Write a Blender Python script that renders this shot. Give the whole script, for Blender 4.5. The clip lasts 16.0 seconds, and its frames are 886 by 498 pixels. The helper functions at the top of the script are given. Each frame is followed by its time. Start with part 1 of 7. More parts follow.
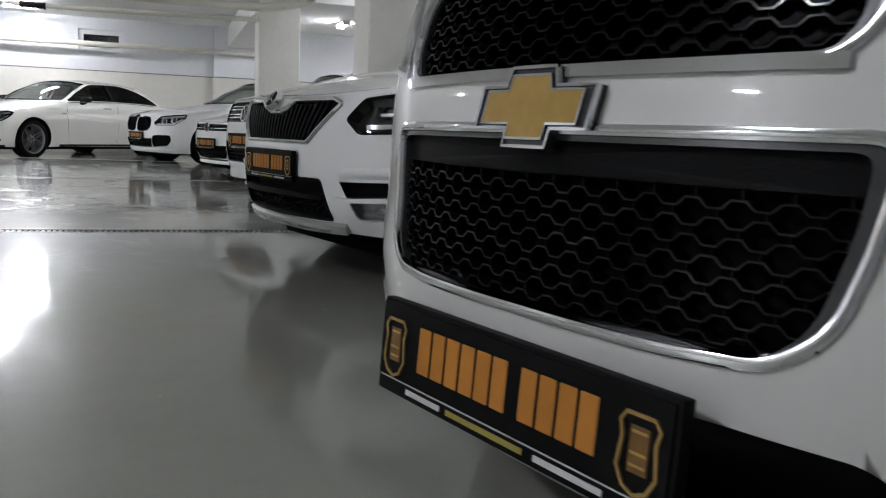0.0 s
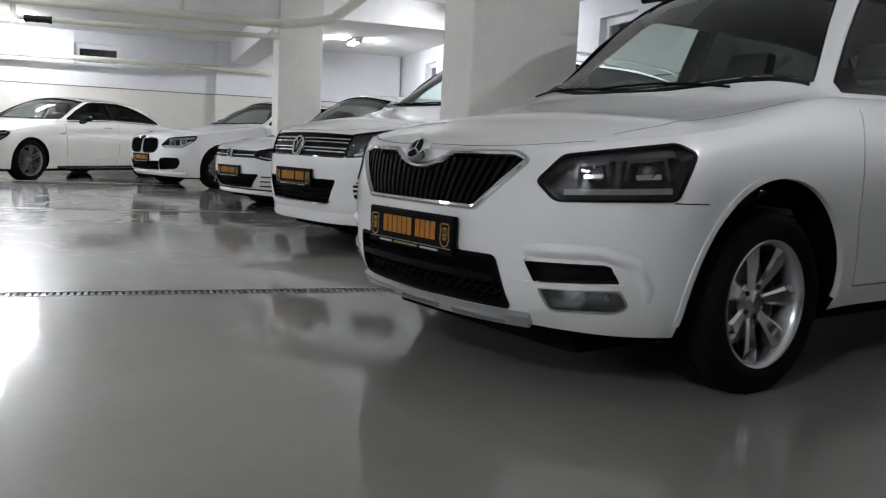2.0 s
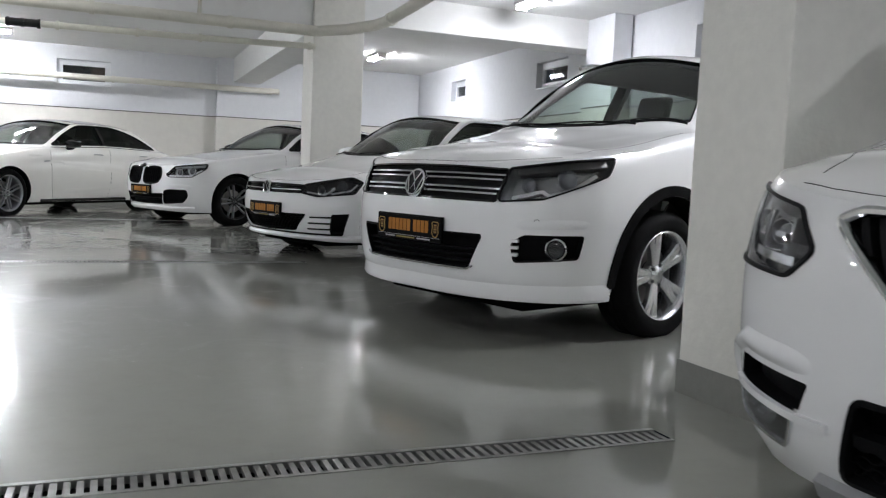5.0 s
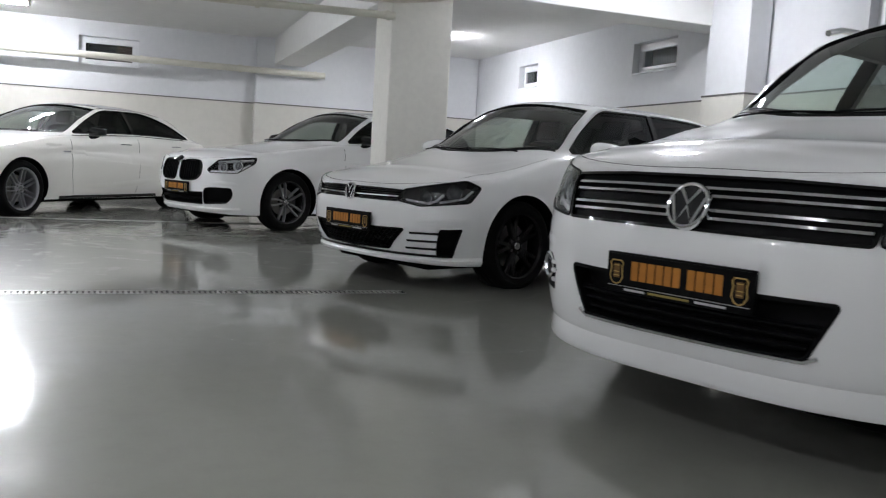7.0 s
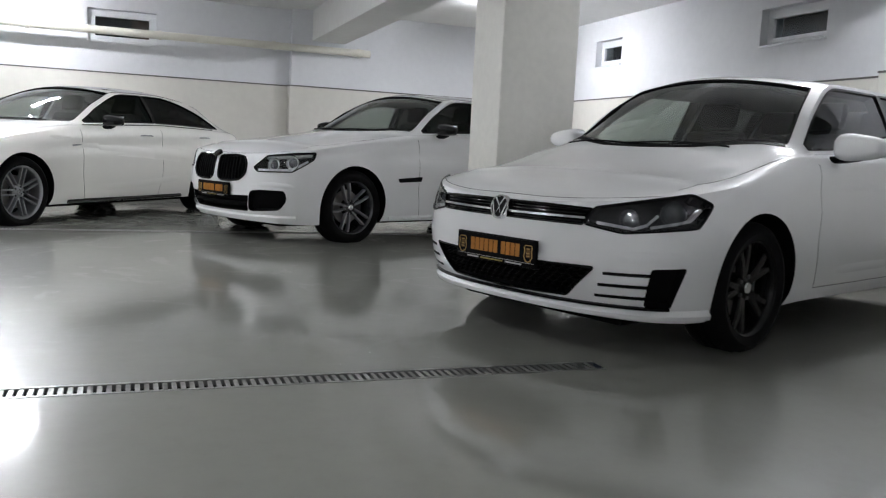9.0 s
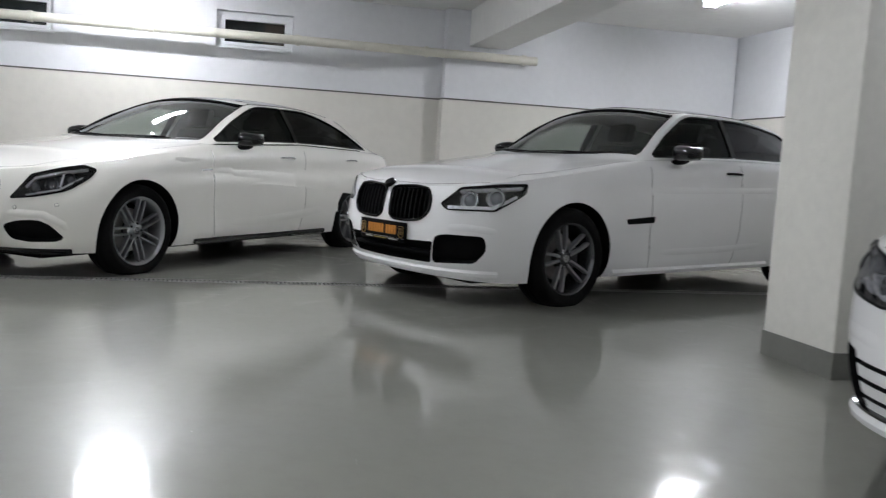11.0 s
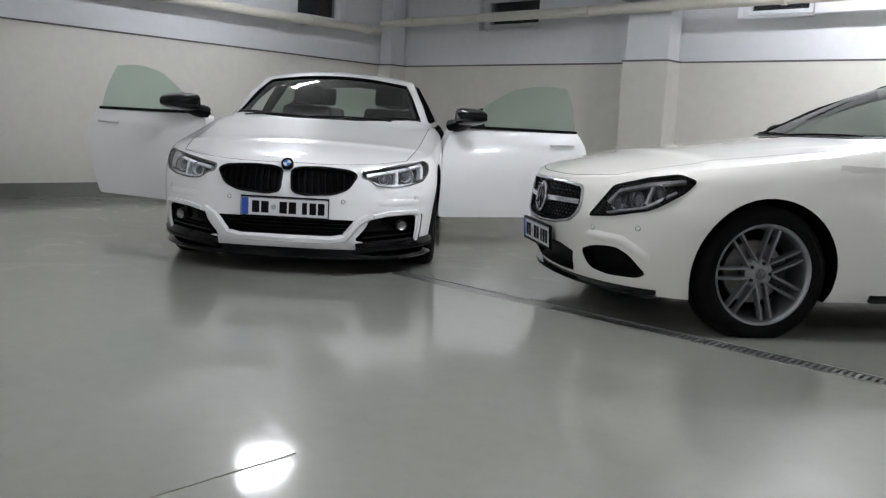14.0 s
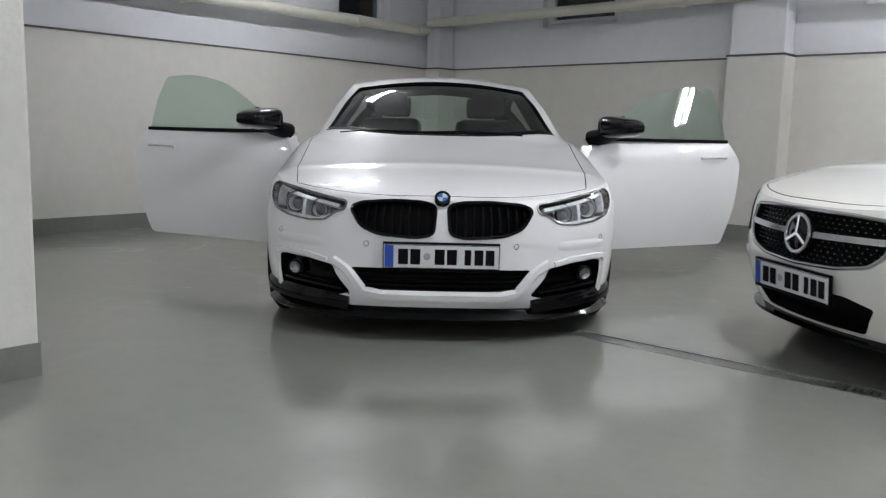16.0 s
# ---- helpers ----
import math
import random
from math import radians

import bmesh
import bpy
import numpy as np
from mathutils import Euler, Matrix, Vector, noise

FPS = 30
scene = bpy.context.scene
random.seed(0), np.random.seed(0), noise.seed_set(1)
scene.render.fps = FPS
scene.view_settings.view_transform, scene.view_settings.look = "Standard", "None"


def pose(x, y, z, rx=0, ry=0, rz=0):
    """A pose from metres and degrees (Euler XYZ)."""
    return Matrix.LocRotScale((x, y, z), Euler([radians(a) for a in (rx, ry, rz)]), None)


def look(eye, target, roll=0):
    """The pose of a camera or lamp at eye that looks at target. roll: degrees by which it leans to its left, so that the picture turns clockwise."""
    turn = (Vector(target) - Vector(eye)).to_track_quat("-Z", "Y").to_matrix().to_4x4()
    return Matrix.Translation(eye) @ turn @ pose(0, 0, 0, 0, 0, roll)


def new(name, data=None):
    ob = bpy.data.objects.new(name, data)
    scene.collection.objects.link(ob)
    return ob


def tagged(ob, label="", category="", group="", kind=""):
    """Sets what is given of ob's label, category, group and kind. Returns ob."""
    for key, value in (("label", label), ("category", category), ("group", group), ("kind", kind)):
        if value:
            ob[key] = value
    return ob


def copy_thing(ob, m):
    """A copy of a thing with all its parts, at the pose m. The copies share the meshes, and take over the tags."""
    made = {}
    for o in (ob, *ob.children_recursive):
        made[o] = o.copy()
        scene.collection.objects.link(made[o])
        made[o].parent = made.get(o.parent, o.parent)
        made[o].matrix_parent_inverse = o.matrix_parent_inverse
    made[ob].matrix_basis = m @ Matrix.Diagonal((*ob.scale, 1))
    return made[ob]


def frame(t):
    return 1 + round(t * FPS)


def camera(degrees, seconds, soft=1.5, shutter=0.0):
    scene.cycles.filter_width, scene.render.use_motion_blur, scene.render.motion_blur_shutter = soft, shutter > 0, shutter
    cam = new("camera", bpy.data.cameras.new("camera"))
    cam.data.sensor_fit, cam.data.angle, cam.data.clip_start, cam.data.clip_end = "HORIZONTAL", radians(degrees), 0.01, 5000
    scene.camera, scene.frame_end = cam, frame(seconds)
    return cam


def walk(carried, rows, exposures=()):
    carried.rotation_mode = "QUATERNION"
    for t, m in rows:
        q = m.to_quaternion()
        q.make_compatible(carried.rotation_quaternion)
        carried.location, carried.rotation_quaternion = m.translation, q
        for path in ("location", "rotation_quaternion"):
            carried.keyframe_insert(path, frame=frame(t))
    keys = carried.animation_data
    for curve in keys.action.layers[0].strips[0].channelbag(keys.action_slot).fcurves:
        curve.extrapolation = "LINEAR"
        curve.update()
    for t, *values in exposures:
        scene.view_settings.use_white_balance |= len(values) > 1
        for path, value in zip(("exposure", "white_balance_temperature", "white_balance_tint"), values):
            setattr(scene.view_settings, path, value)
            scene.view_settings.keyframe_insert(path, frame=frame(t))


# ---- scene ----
cam = camera(56.2, 16.0, soft=1.2, shutter=0.25)
PATH = [
    (0, (0.633, 0.251, 0.639), (0.539, 2.231, 0.369), 2.3),
    (0.5, (0.467, 0.439, 0.653), (0.381, 2.419, 0.385), 2.8),
    (1, (0.308, 0.631, 0.736), (0.214, 2.611, 0.473), 2.8),
    (1.5, (0.074, 0.78, 0.802), (0.001, 2.763, 0.548), 3.1),
    (2, (-0.145, 0.989, 0.765), (-0.189, 2.975, 0.531), 2.7),
    (2.5, (-0.371, 1.212, 0.779), (-0.4, 3.2, 0.561), 1.9),
    (3, (-0.602, 1.53, 0.768), (-0.613, 3.521, 0.585), 1.8),
    (3.5, (-0.765, 1.863, 0.762), (-0.772, 3.856, 0.592), 1.5),
    (3.7, (-0.839, 2.014, 0.758), (-0.837, 4.008, 0.594), 1.9),
    (6, (-1.648, 3.655, 0.843), (-1.632, 5.645, 0.648), 2.7),
    (6.5, (-1.877, 4.18, 0.851), (-1.879, 6.17, 0.649), 2.7),
    (7, (-2.12, 4.626, 0.839), (-2.139, 6.616, 0.641), 3.2),
    (7.5, (-2.397, 5.046, 0.829), (-2.43, 7.034, 0.616), 3.5),
    (8, (-2.615, 5.544, 0.845), (-2.654, 7.529, 0.609), 2.6),
    (10.3, (-3.728, 7.834, 0.897), (-3.75, 9.823, 0.684), 3.5),
    (10.5, (-3.84, 8.044, 0.883), (-3.878, 10.033, 0.685), 3.8),
    (11, (-4.129, 8.556, 0.904), (-4.396, 10.528, 0.704), 3.3),
    (11.5, (-4.329, 9.046, 0.901), (-4.778, 10.986, 0.712), 3.5),
    (12, (-4.323, 9.618, 0.88), (-5.27, 11.367, 0.667), 2.9),
    (12.5, (-4.244, 10.015, 0.859), (-5.467, 11.578, 0.611), 4.6),
    (13, (-4.157, 10.409, 0.894), (-5.672, 11.683, 0.611), 3.9),
    (13.5, (-4.152, 10.749, 0.917), (-5.8, 11.841, 0.618), 4.1),
    (14, (-4.238, 11.022, 0.927), (-6.014, 11.895, 0.639), 3.1),
    (14.5, (-4.427, 11.059, 0.929), (-6.223, 11.894, 0.655), 3.4),
    (15, (-4.772, 11.003, 0.922), (-6.571, 11.833, 0.648), 2.2),
    (15.5, (-5.275, 10.852, 0.933), (-7.071, 11.685, 0.651), 1.9),
    (16, (-5.803, 10.624, 0.962), (-7.557, 11.543, 0.685), 1.4),
]
SQUARE = pose(0, 0, 0, 0, 0, -21.3)  # turns the path so that the walls run along x and y
walk(cam, [(t, SQUARE @ look(eye, target, roll)) for t, eye, target, roll in PATH],
     [(0.0, 0.0), (0.6, 0.16), (1.0, 0.24), (2.5, 0.16), (3.5, 0.2), (6.5, 0.03), (8.0, 0.02), (10.5, -0.04), (12.0, -0.1), (15.0, -0.12), (16.0, -0.13)])
scene.view_settings.exposure = 0.0

# ---- world and lamps ----
world = bpy.data.worlds.new("world")
scene.world = world
world.use_nodes = True
world.node_tree.nodes["Background"].inputs[0].default_value = (0.02, 0.025, 0.035, 1)
world.node_tree.nodes["Background"].inputs[1].default_value = 0.3
# place, strength (2 strong, 1 normal, 0 weak) and turn of each lamp
# lamps at y <= 6.2, and at 12.0 west, are unseen, added for fill
LAMPS = [(4.22, 17.7, 1), (4.4, 12.0, 0), (4.4, 6.2, 1), (4.4, 0.4, 2), (-2.05, 18.8, 1, 90), (-1.95, 15.2, 1), (-2.05, 12.0, 0), (-2.05, 6.2, 0),
         (-2.05, 0.4, 1), (-7.1, 16.9, 0), (-7.2, 12.0, 0), (-7.2, 6.2, 0), (-7.2, 0.4, 1)]
CEIL = 2.92


# ---- materials ----
def node_mat(name):
    m = bpy.data.materials.new(name)
    m.use_nodes = True
    nt = m.node_tree
    return m, nt, nt.nodes["Principled BSDF"]


def noise_node(nt, scale, detail=4.0, rough=0.55, dist=0.0):
    tc = nt.nodes.new("ShaderNodeTexCoord")
    n = nt.nodes.new("ShaderNodeTexNoise")
    n.inputs["Scale"].default_value = scale
    n.inputs["Detail"].default_value = detail
    n.inputs["Roughness"].default_value = rough
    n.inputs["Distortion"].default_value = dist
    nt.links.new(tc.outputs["Object"], n.inputs["Vector"])
    return n


def ramp(nt, src, stops):
    r = nt.nodes.new("ShaderNodeValToRGB")
    el = r.color_ramp.elements
    while len(el) < len(stops):
        el.new(0.5)
    for e, (p, c) in zip(el, stops):
        e.position = p
        e.color = (*c, 1) if len(c) == 3 else c
    nt.links.new(src, r.inputs[0])
    return r


def surface(name, col, rough=0.5, metal=0.0, var=0.08, scale=3.0, bump=0.0, bump_scale=40.0, coat=0.0, coat_rough=0.05,
            rough_var=0.0, spec=0.5, fine=0.0):
    """A plain surface with two scales of colour variation, roughness variation and fine relief."""
    m, nt, b = node_mat(name)
    n1 = noise_node(nt, scale, 5)
    lo = [max(0, c * (1 - var)) for c in col]
    hi = [min(1, c * (1 + var)) for c in col]
    r1 = ramp(nt, n1.outputs["Fac"], [(0.3, lo), (0.7, hi)])
    out = r1.outputs[0]
    if fine > 0:
        n2 = noise_node(nt, scale * 14, 3)
        r2 = ramp(nt, n2.outputs["Fac"], [(0.35, [1 - fine] * 3), (0.65, [1.0] * 3)])
        mx = nt.nodes.new("ShaderNodeMix")
        mx.data_type, mx.blend_type = "RGBA", "MULTIPLY"
        mx.inputs[0].default_value = 1.0
        nt.links.new(out, mx.inputs[6])
        nt.links.new(r2.outputs[0], mx.inputs[7])
        out = mx.outputs[2]
    nt.links.new(out, b.inputs["Base Color"])
    b.inputs["Roughness"].default_value = rough
    b.inputs["Metallic"].default_value = metal
    b.inputs["Specular IOR Level"].default_value = spec
    b.inputs["Coat Weight"].default_value = coat
    b.inputs["Coat Roughness"].default_value = coat_rough
    if rough_var > 0:
        n3 = noise_node(nt, scale * 2.3, 4)
        mr = nt.nodes.new("ShaderNodeMapRange")
        mr.inputs[3].default_value = max(0.0, rough - rough_var)
        mr.inputs[4].default_value = min(1.0, rough + rough_var)
        nt.links.new(n3.outputs["Fac"], mr.inputs[0])
        nt.links.new(mr.outputs[0], b.inputs["Roughness"])
    if bump > 0:
        n4 = noise_node(nt, bump_scale, 4)
        bp = nt.nodes.new("ShaderNodeBump")
        bp.inputs["Strength"].default_value = bump
        bp.inputs["Distance"].default_value = 0.01
        nt.links.new(n4.outputs["Fac"], bp.inputs["Height"])
        nt.links.new(bp.outputs[0], b.inputs["Normal"])
    return m


def pane(name, tint, gloss=0.02, base=0.05, slope=0.85):
    """Thin glass: clear with a tint, and a mirror gloss by the angle."""
    m, nt, b = node_mat(name)
    nt.nodes.remove(b)
    tr = nt.nodes.new("ShaderNodeBsdfTransparent")
    tr.inputs[0].default_value = (*tint, 1)
    gl = nt.nodes.new("ShaderNodeBsdfGlossy")
    gl.inputs["Roughness"].default_value = gloss
    fr = nt.nodes.new("ShaderNodeLayerWeight")
    fr.inputs[0].default_value = 0.5
    pw = nt.nodes.new("ShaderNodeMath")
    pw.operation = "POWER"
    pw.inputs[1].default_value = 4.0
    ma = nt.nodes.new("ShaderNodeMath")
    ma.operation = "MULTIPLY_ADD"
    ma.inputs[1].default_value, ma.inputs[2].default_value = slope, base
    nt.links.new(fr.outputs["Facing"], pw.inputs[0])
    nt.links.new(pw.outputs[0], ma.inputs[0])
    mx = nt.nodes.new("ShaderNodeMixShader")
    nt.links.new(ma.outputs[0], mx.inputs[0])
    nt.links.new(tr.outputs[0], mx.inputs[1])
    nt.links.new(gl.outputs[0], mx.inputs[2])
    nt.links.new(mx.outputs[0], nt.nodes["Material Output"].inputs[0])
    return m


def glow(name, col, strength):
    m, nt, b = node_mat(name)
    b.inputs["Base Color"].default_value = (0.9, 0.9, 0.9, 1)
    b.inputs["Emission Color"].default_value = (*col, 1)
    b.inputs["Emission Strength"].default_value = strength
    return m


def floor_material():
    """Grey epoxy: a duller filled layer under a glossy sealed coat, slightly wavy, with scuffs and stains."""
    m, nt, b = node_mat("grey_epoxy")
    big = noise_node(nt, 0.35, 5, 0.6)
    col = ramp(nt, big.outputs["Fac"], [(0.3, (0.258, 0.26, 0.232)), (0.7, (0.3, 0.301, 0.27))])
    small = noise_node(nt, 9.0, 6, 0.7)
    spots = ramp(nt, small.outputs["Fac"], [(0.3, (0.93, 0.93, 0.93)), (0.55, (1, 1, 1))])
    mx = nt.nodes.new("ShaderNodeMix")
    mx.data_type, mx.blend_type = "RGBA", "MULTIPLY"
    mx.inputs[0].default_value = 1.0
    nt.links.new(col.outputs[0], mx.inputs[6])
    nt.links.new(spots.outputs[0], mx.inputs[7])
    nt.links.new(mx.outputs[2], b.inputs["Base Color"])
    rn = noise_node(nt, 1.1, 6, 0.65, 0.6)
    mr = nt.nodes.new("ShaderNodeMapRange")
    mr.inputs[1].default_value, mr.inputs[2].default_value = 0.3, 0.72
    mr.inputs[3].default_value, mr.inputs[4].default_value = 0.04, 0.12
    nt.links.new(rn.outputs["Fac"], mr.inputs[0])
    b.inputs["Coat Weight"].default_value = 1.0
    smear = noise_node(nt, 1.7, 9, 0.62, 2.2)
    haze = ramp(nt, smear.outputs["Fac"], [(0.55, (0, 0, 0)), (0.63, (0.13, 0.13, 0.13))])
    scuff = noise_node(nt, 34.0, 5, 0.7, 1.5)
    marks = ramp(nt, scuff.outputs["Fac"], [(0.62, (0, 0, 0)), (0.7, (0.08, 0.08, 0.08))])
    for extra in (haze, marks):
        plus = nt.nodes.new("ShaderNodeMath")
        plus.operation = "ADD"
        nt.links.new(mr.outputs[0] if extra is haze else last.outputs[0], plus.inputs[0])
        nt.links.new(extra.outputs[0], plus.inputs[1])
        last = plus
    nt.links.new(last.outputs[0], b.inputs["Coat Roughness"])
    b.inputs["Roughness"].default_value = 0.36
    b.inputs["Specular IOR Level"].default_value = 0.3
    wave = noise_node(nt, 2.2, 4, 0.55)
    grit = noise_node(nt, 60.0, 3, 0.5)
    add = nt.nodes.new("ShaderNodeMath")
    add.operation = "MULTIPLY_ADD"
    add.inputs[1].default_value = 0.04
    nt.links.new(grit.outputs["Fac"], add.inputs[0])
    nt.links.new(wave.outputs["Fac"], add.inputs[2])
    bp = nt.nodes.new("ShaderNodeBump")
    bp.inputs["Strength"].default_value = 0.075
    bp.inputs["Distance"].default_value = 0.02
    nt.links.new(add.outputs[0], bp.inputs["Height"])
    nt.links.new(bp.outputs[0], b.inputs["Normal"])
    nt.links.new(bp.outputs[0], b.inputs["Coat Normal"])
    return m


M_FLOOR = floor_material()
M_UPPER = surface("white_wall_paint", (0.73, 0.74, 0.765), 0.75, var=0.03, scale=0.8, bump=0.12, bump_scale=90, fine=0.03)
M_LOWER = surface("cream_wall_paint", (0.68, 0.66, 0.61), 0.6, var=0.04, scale=0.7, bump=0.15, bump_scale=60, fine=0.04)
M_CEIL = surface("white_ceiling_paint", (0.8, 0.8, 0.79), 0.8, var=0.03, scale=0.6, bump=0.1, bump_scale=50, fine=0.03)
M_PILLAR = surface("cream_pillar_paint", (0.72, 0.71, 0.66), 0.55, var=0.04, scale=1.2, bump=0.2, bump_scale=45, fine=0.05)
M_BASE = surface("grey_skirting", (0.2, 0.2, 0.185), 0.35, var=0.08, scale=2, bump=0.1, fine=0.06)
M_PIPE = surface("cream_pipe_paint", (0.7, 0.68, 0.6), 0.4, var=0.05, scale=4, bump=0.08, fine=0.05)
# the shadow line under the wall's step is put into this dark colour
M_LEDGE = surface("grey_shaded_ledge", (0.12, 0.117, 0.11), 0.7, var=0.1)
M_PVC = surface("white_plastic_frame", (0.75, 0.76, 0.78), 0.35, var=0.02)
M_DARKROOM = surface("night_outside", (0.02, 0.022, 0.026), 0.9)
M_BROWN = surface("brown_shutter", (0.14, 0.09, 0.06), 0.6)
M_STEEL = surface("galvanised_steel", (0.45, 0.45, 0.44), 0.35, 0.9, var=0.15, scale=20)
M_TRENCH = surface("drain_trench", (0.05, 0.05, 0.048), 0.7)
# three made-up strengths, set only to balance brightness across the hall
M_TUBE_STRONG = glow("strong_lit_tube", (0.945, 0.965, 1.03), 620.0)
M_TUBE = glow("lit_tube", (0.945, 0.965, 1.03), 420.0)
M_TUBE_WEAK = glow("weak_lit_tube", (0.945, 0.965, 1.03), 190.0)
M_LAMPBODY = surface("white_lamp_body", (0.8, 0.8, 0.8), 0.4, var=0.02)
M_WHITE = surface("white_car_paint", (0.84, 0.845, 0.85), 0.38, var=0.015, scale=2, coat=1.0, coat_rough=0.02)
M_PEARL = surface("pearl_white_paint", (0.85, 0.84, 0.79), 0.36, var=0.015, scale=2, coat=1.0, coat_rough=0.02)
M_WARM = surface("warm_white_paint", (0.58, 0.578, 0.565), 0.32, var=0.02, scale=2, coat=1.0, coat_rough=0.03)
M_BLACK = surface("black_plastic", (0.005, 0.005, 0.0055), 0.45, var=0.2, scale=8, bump=0.1, bump_scale=300, spec=0.05)
M_GLOSS = surface("gloss_black", (0.003, 0.003, 0.0035), 0.07, var=0.1, spec=0.4)
M_CARBON = surface("satin_black", (0.004, 0.004, 0.0045), 0.12, var=0.3, scale=30, spec=0.22)
M_WELL = surface("wheel_well_felt", (0.005, 0.005, 0.005), 0.95, var=0.2, spec=0.05)
M_SEAM = surface("panel_gap", (0.008, 0.008, 0.008), 0.9, spec=0.1)
M_CHROME = surface("chrome", (0.75, 0.76, 0.78), 0.07, 1.0, var=0.03)
M_DCHROME = surface("satin_chrome", (0.5, 0.51, 0.53), 0.22, 1.0, var=0.05)
M_GREYPL = surface("silver_painted_plastic", (0.38, 0.385, 0.39), 0.32, 0.5, var=0.05)
M_RUBBER = surface("tyre_rubber", (0.004, 0.004, 0.0042), 0.75, var=0.25, scale=12, bump=0.2, bump_scale=120, spec=0.1)
M_ALLOY = surface("silver_alloy", (0.62, 0.63, 0.65), 0.25, 0.9, var=0.05)
M_ALLOYP = surface("polished_alloy", (0.78, 0.79, 0.81), 0.16, 1.0, var=0.05)
M_ALLOYG = surface("grey_alloy", (0.3, 0.305, 0.315), 0.3, 0.7, var=0.06)
M_ALLOYM = surface("charcoal_alloy", (0.11, 0.112, 0.118), 0.25, 0.8, var=0.1)
M_ALLOYD = surface("dark_alloy", (0.035, 0.036, 0.039), 0.28, 0.6, var=0.1)
M_ALLOYB = surface("black_alloy", (0.006, 0.006, 0.0065), 0.25, 0.1, var=0.1, spec=0.3)
M_DISC = surface("brake_disc", (0.28, 0.27, 0.26), 0.4, 1.0, var=0.15)
M_LENS = pane("lamp_lens", (0.96, 0.97, 0.98))
M_SMOKE = pane("smoked_lens", (0.5, 0.5, 0.52))
M_GLASS = pane("green_window_glass", (0.8, 0.885, 0.84), base=0.045)
M_SCREEN = pane("windscreen_glass", (0.8, 0.88, 0.85), base=0.06)
M_TINT = pane("dark_tinted_glass", (0.04, 0.043, 0.043), base=0.01, slope=0.5)
M_FRONT = pane("front_tinted_glass", (0.34, 0.365, 0.355), base=0.012, slope=0.5)
M_HALF = pane("half_tinted_glass", (0.3, 0.33, 0.32), base=0.04)
M_REFL = surface("lamp_reflector", (0.6, 0.61, 0.63), 0.12, 1.0, var=0.1, scale=25)
M_LAMPDARK = surface("dark_lamp_housing", (0.03, 0.03, 0.032), 0.25, 0.2, var=0.15)
# pale base colour stands in for bright reflections in chrome lamp parts
M_LAMPLIGHT = surface("bright_lamp_housing", (0.72, 0.73, 0.75), 0.3, 0.2, var=0.25, scale=40, spec=0.6)
M_LAMPMID = surface("grey_lamp_housing", (0.28, 0.285, 0.29), 0.25, 0.8, var=0.15)
M_BULB = surface("projector_glass", (0.25, 0.26, 0.28), 0.05, 0.6, var=0.1)
M_GOLD = surface("gold_badge", (0.56, 0.37, 0.13), 0.3, 0.85, var=0.07, scale=45, bump=0.1, bump_scale=400)
M_GOLDD = surface("dark_gold_print", (0.16, 0.085, 0.022), 0.5, 0.3, var=0.2, scale=60)
M_ORANGE = surface("gold_print", (0.42, 0.17, 0.03), 0.6, spec=0.2, var=0.1, scale=20)
M_YELLOW = surface("yellow_print", (0.3, 0.24, 0.05), 0.5)
M_PRINTW = surface("white_print", (0.55, 0.55, 0.55), 0.5)
M_PLATEW = surface("white_number_plate", (0.68, 0.69, 0.7), 0.35, var=0.02, coat=0.4)
M_BLUE = surface("blue_plate_band", (0.02, 0.08, 0.42), 0.4)
M_BLUEB = surface("blue_enamel", (0.03, 0.16, 0.5), 0.15)
M_SEAT = surface("black_leather", (0.012, 0.0115, 0.011), 0.5, spec=0.25, var=0.2, scale=10, bump=0.1)
M_BEIGE = surface("beige_leather", (0.42, 0.36, 0.27), 0.55, var=0.1, scale=10, bump=0.1)
M_CABIN = surface("cabin_trim", (0.009, 0.009, 0.0095), 0.8, var=0.1, spec=0.15)
M_LINERD = surface("black_roof_lining", (0.02, 0.02, 0.021), 0.9, var=0.1, scale=20)
M_LINER = surface("grey_roof_lining", (0.24, 0.235, 0.22), 0.9, var=0.06, scale=20)


# ---- mesh helpers ----
def mesh_of(name, verts, faces, mats, smooth=False, face_mats=None):
    me = bpy.data.meshes.new(name)
    me.from_pydata([tuple(v) for v in verts], [], faces)
    for m in (mats if isinstance(mats, (list, tuple)) else [mats]):
        me.materials.append(m)
    if face_mats is not None:
        me.polygons.foreach_set("material_index", face_mats)
    if smooth:
        me.polygons.foreach_set("use_smooth", [True] * len(me.polygons))
    me.update()
    return me


def finish(bm, name, material, smooth_angle=None):
    bmesh.ops.recalc_face_normals(bm, faces=bm.faces)
    me = bpy.data.meshes.new(name)
    bm.to_mesh(me)
    bm.free()
    me.materials.append(material)
    if smooth_angle:
        me.polygons.foreach_set("use_smooth", [True] * len(me.polygons))
        me.set_sharp_from_angle(angle=radians(smooth_angle))
    return me


def part(name, bm, material, parent, label="", smooth_angle=None):
    """Links a bmesh (or a mesh) as one mesh object under a thing or a part."""
    me = bm if isinstance(bm, bpy.types.Mesh) else finish(bm, name, material, smooth_angle)
    ob = new(name, me)
    ob.parent = parent
    return tagged(ob, label)


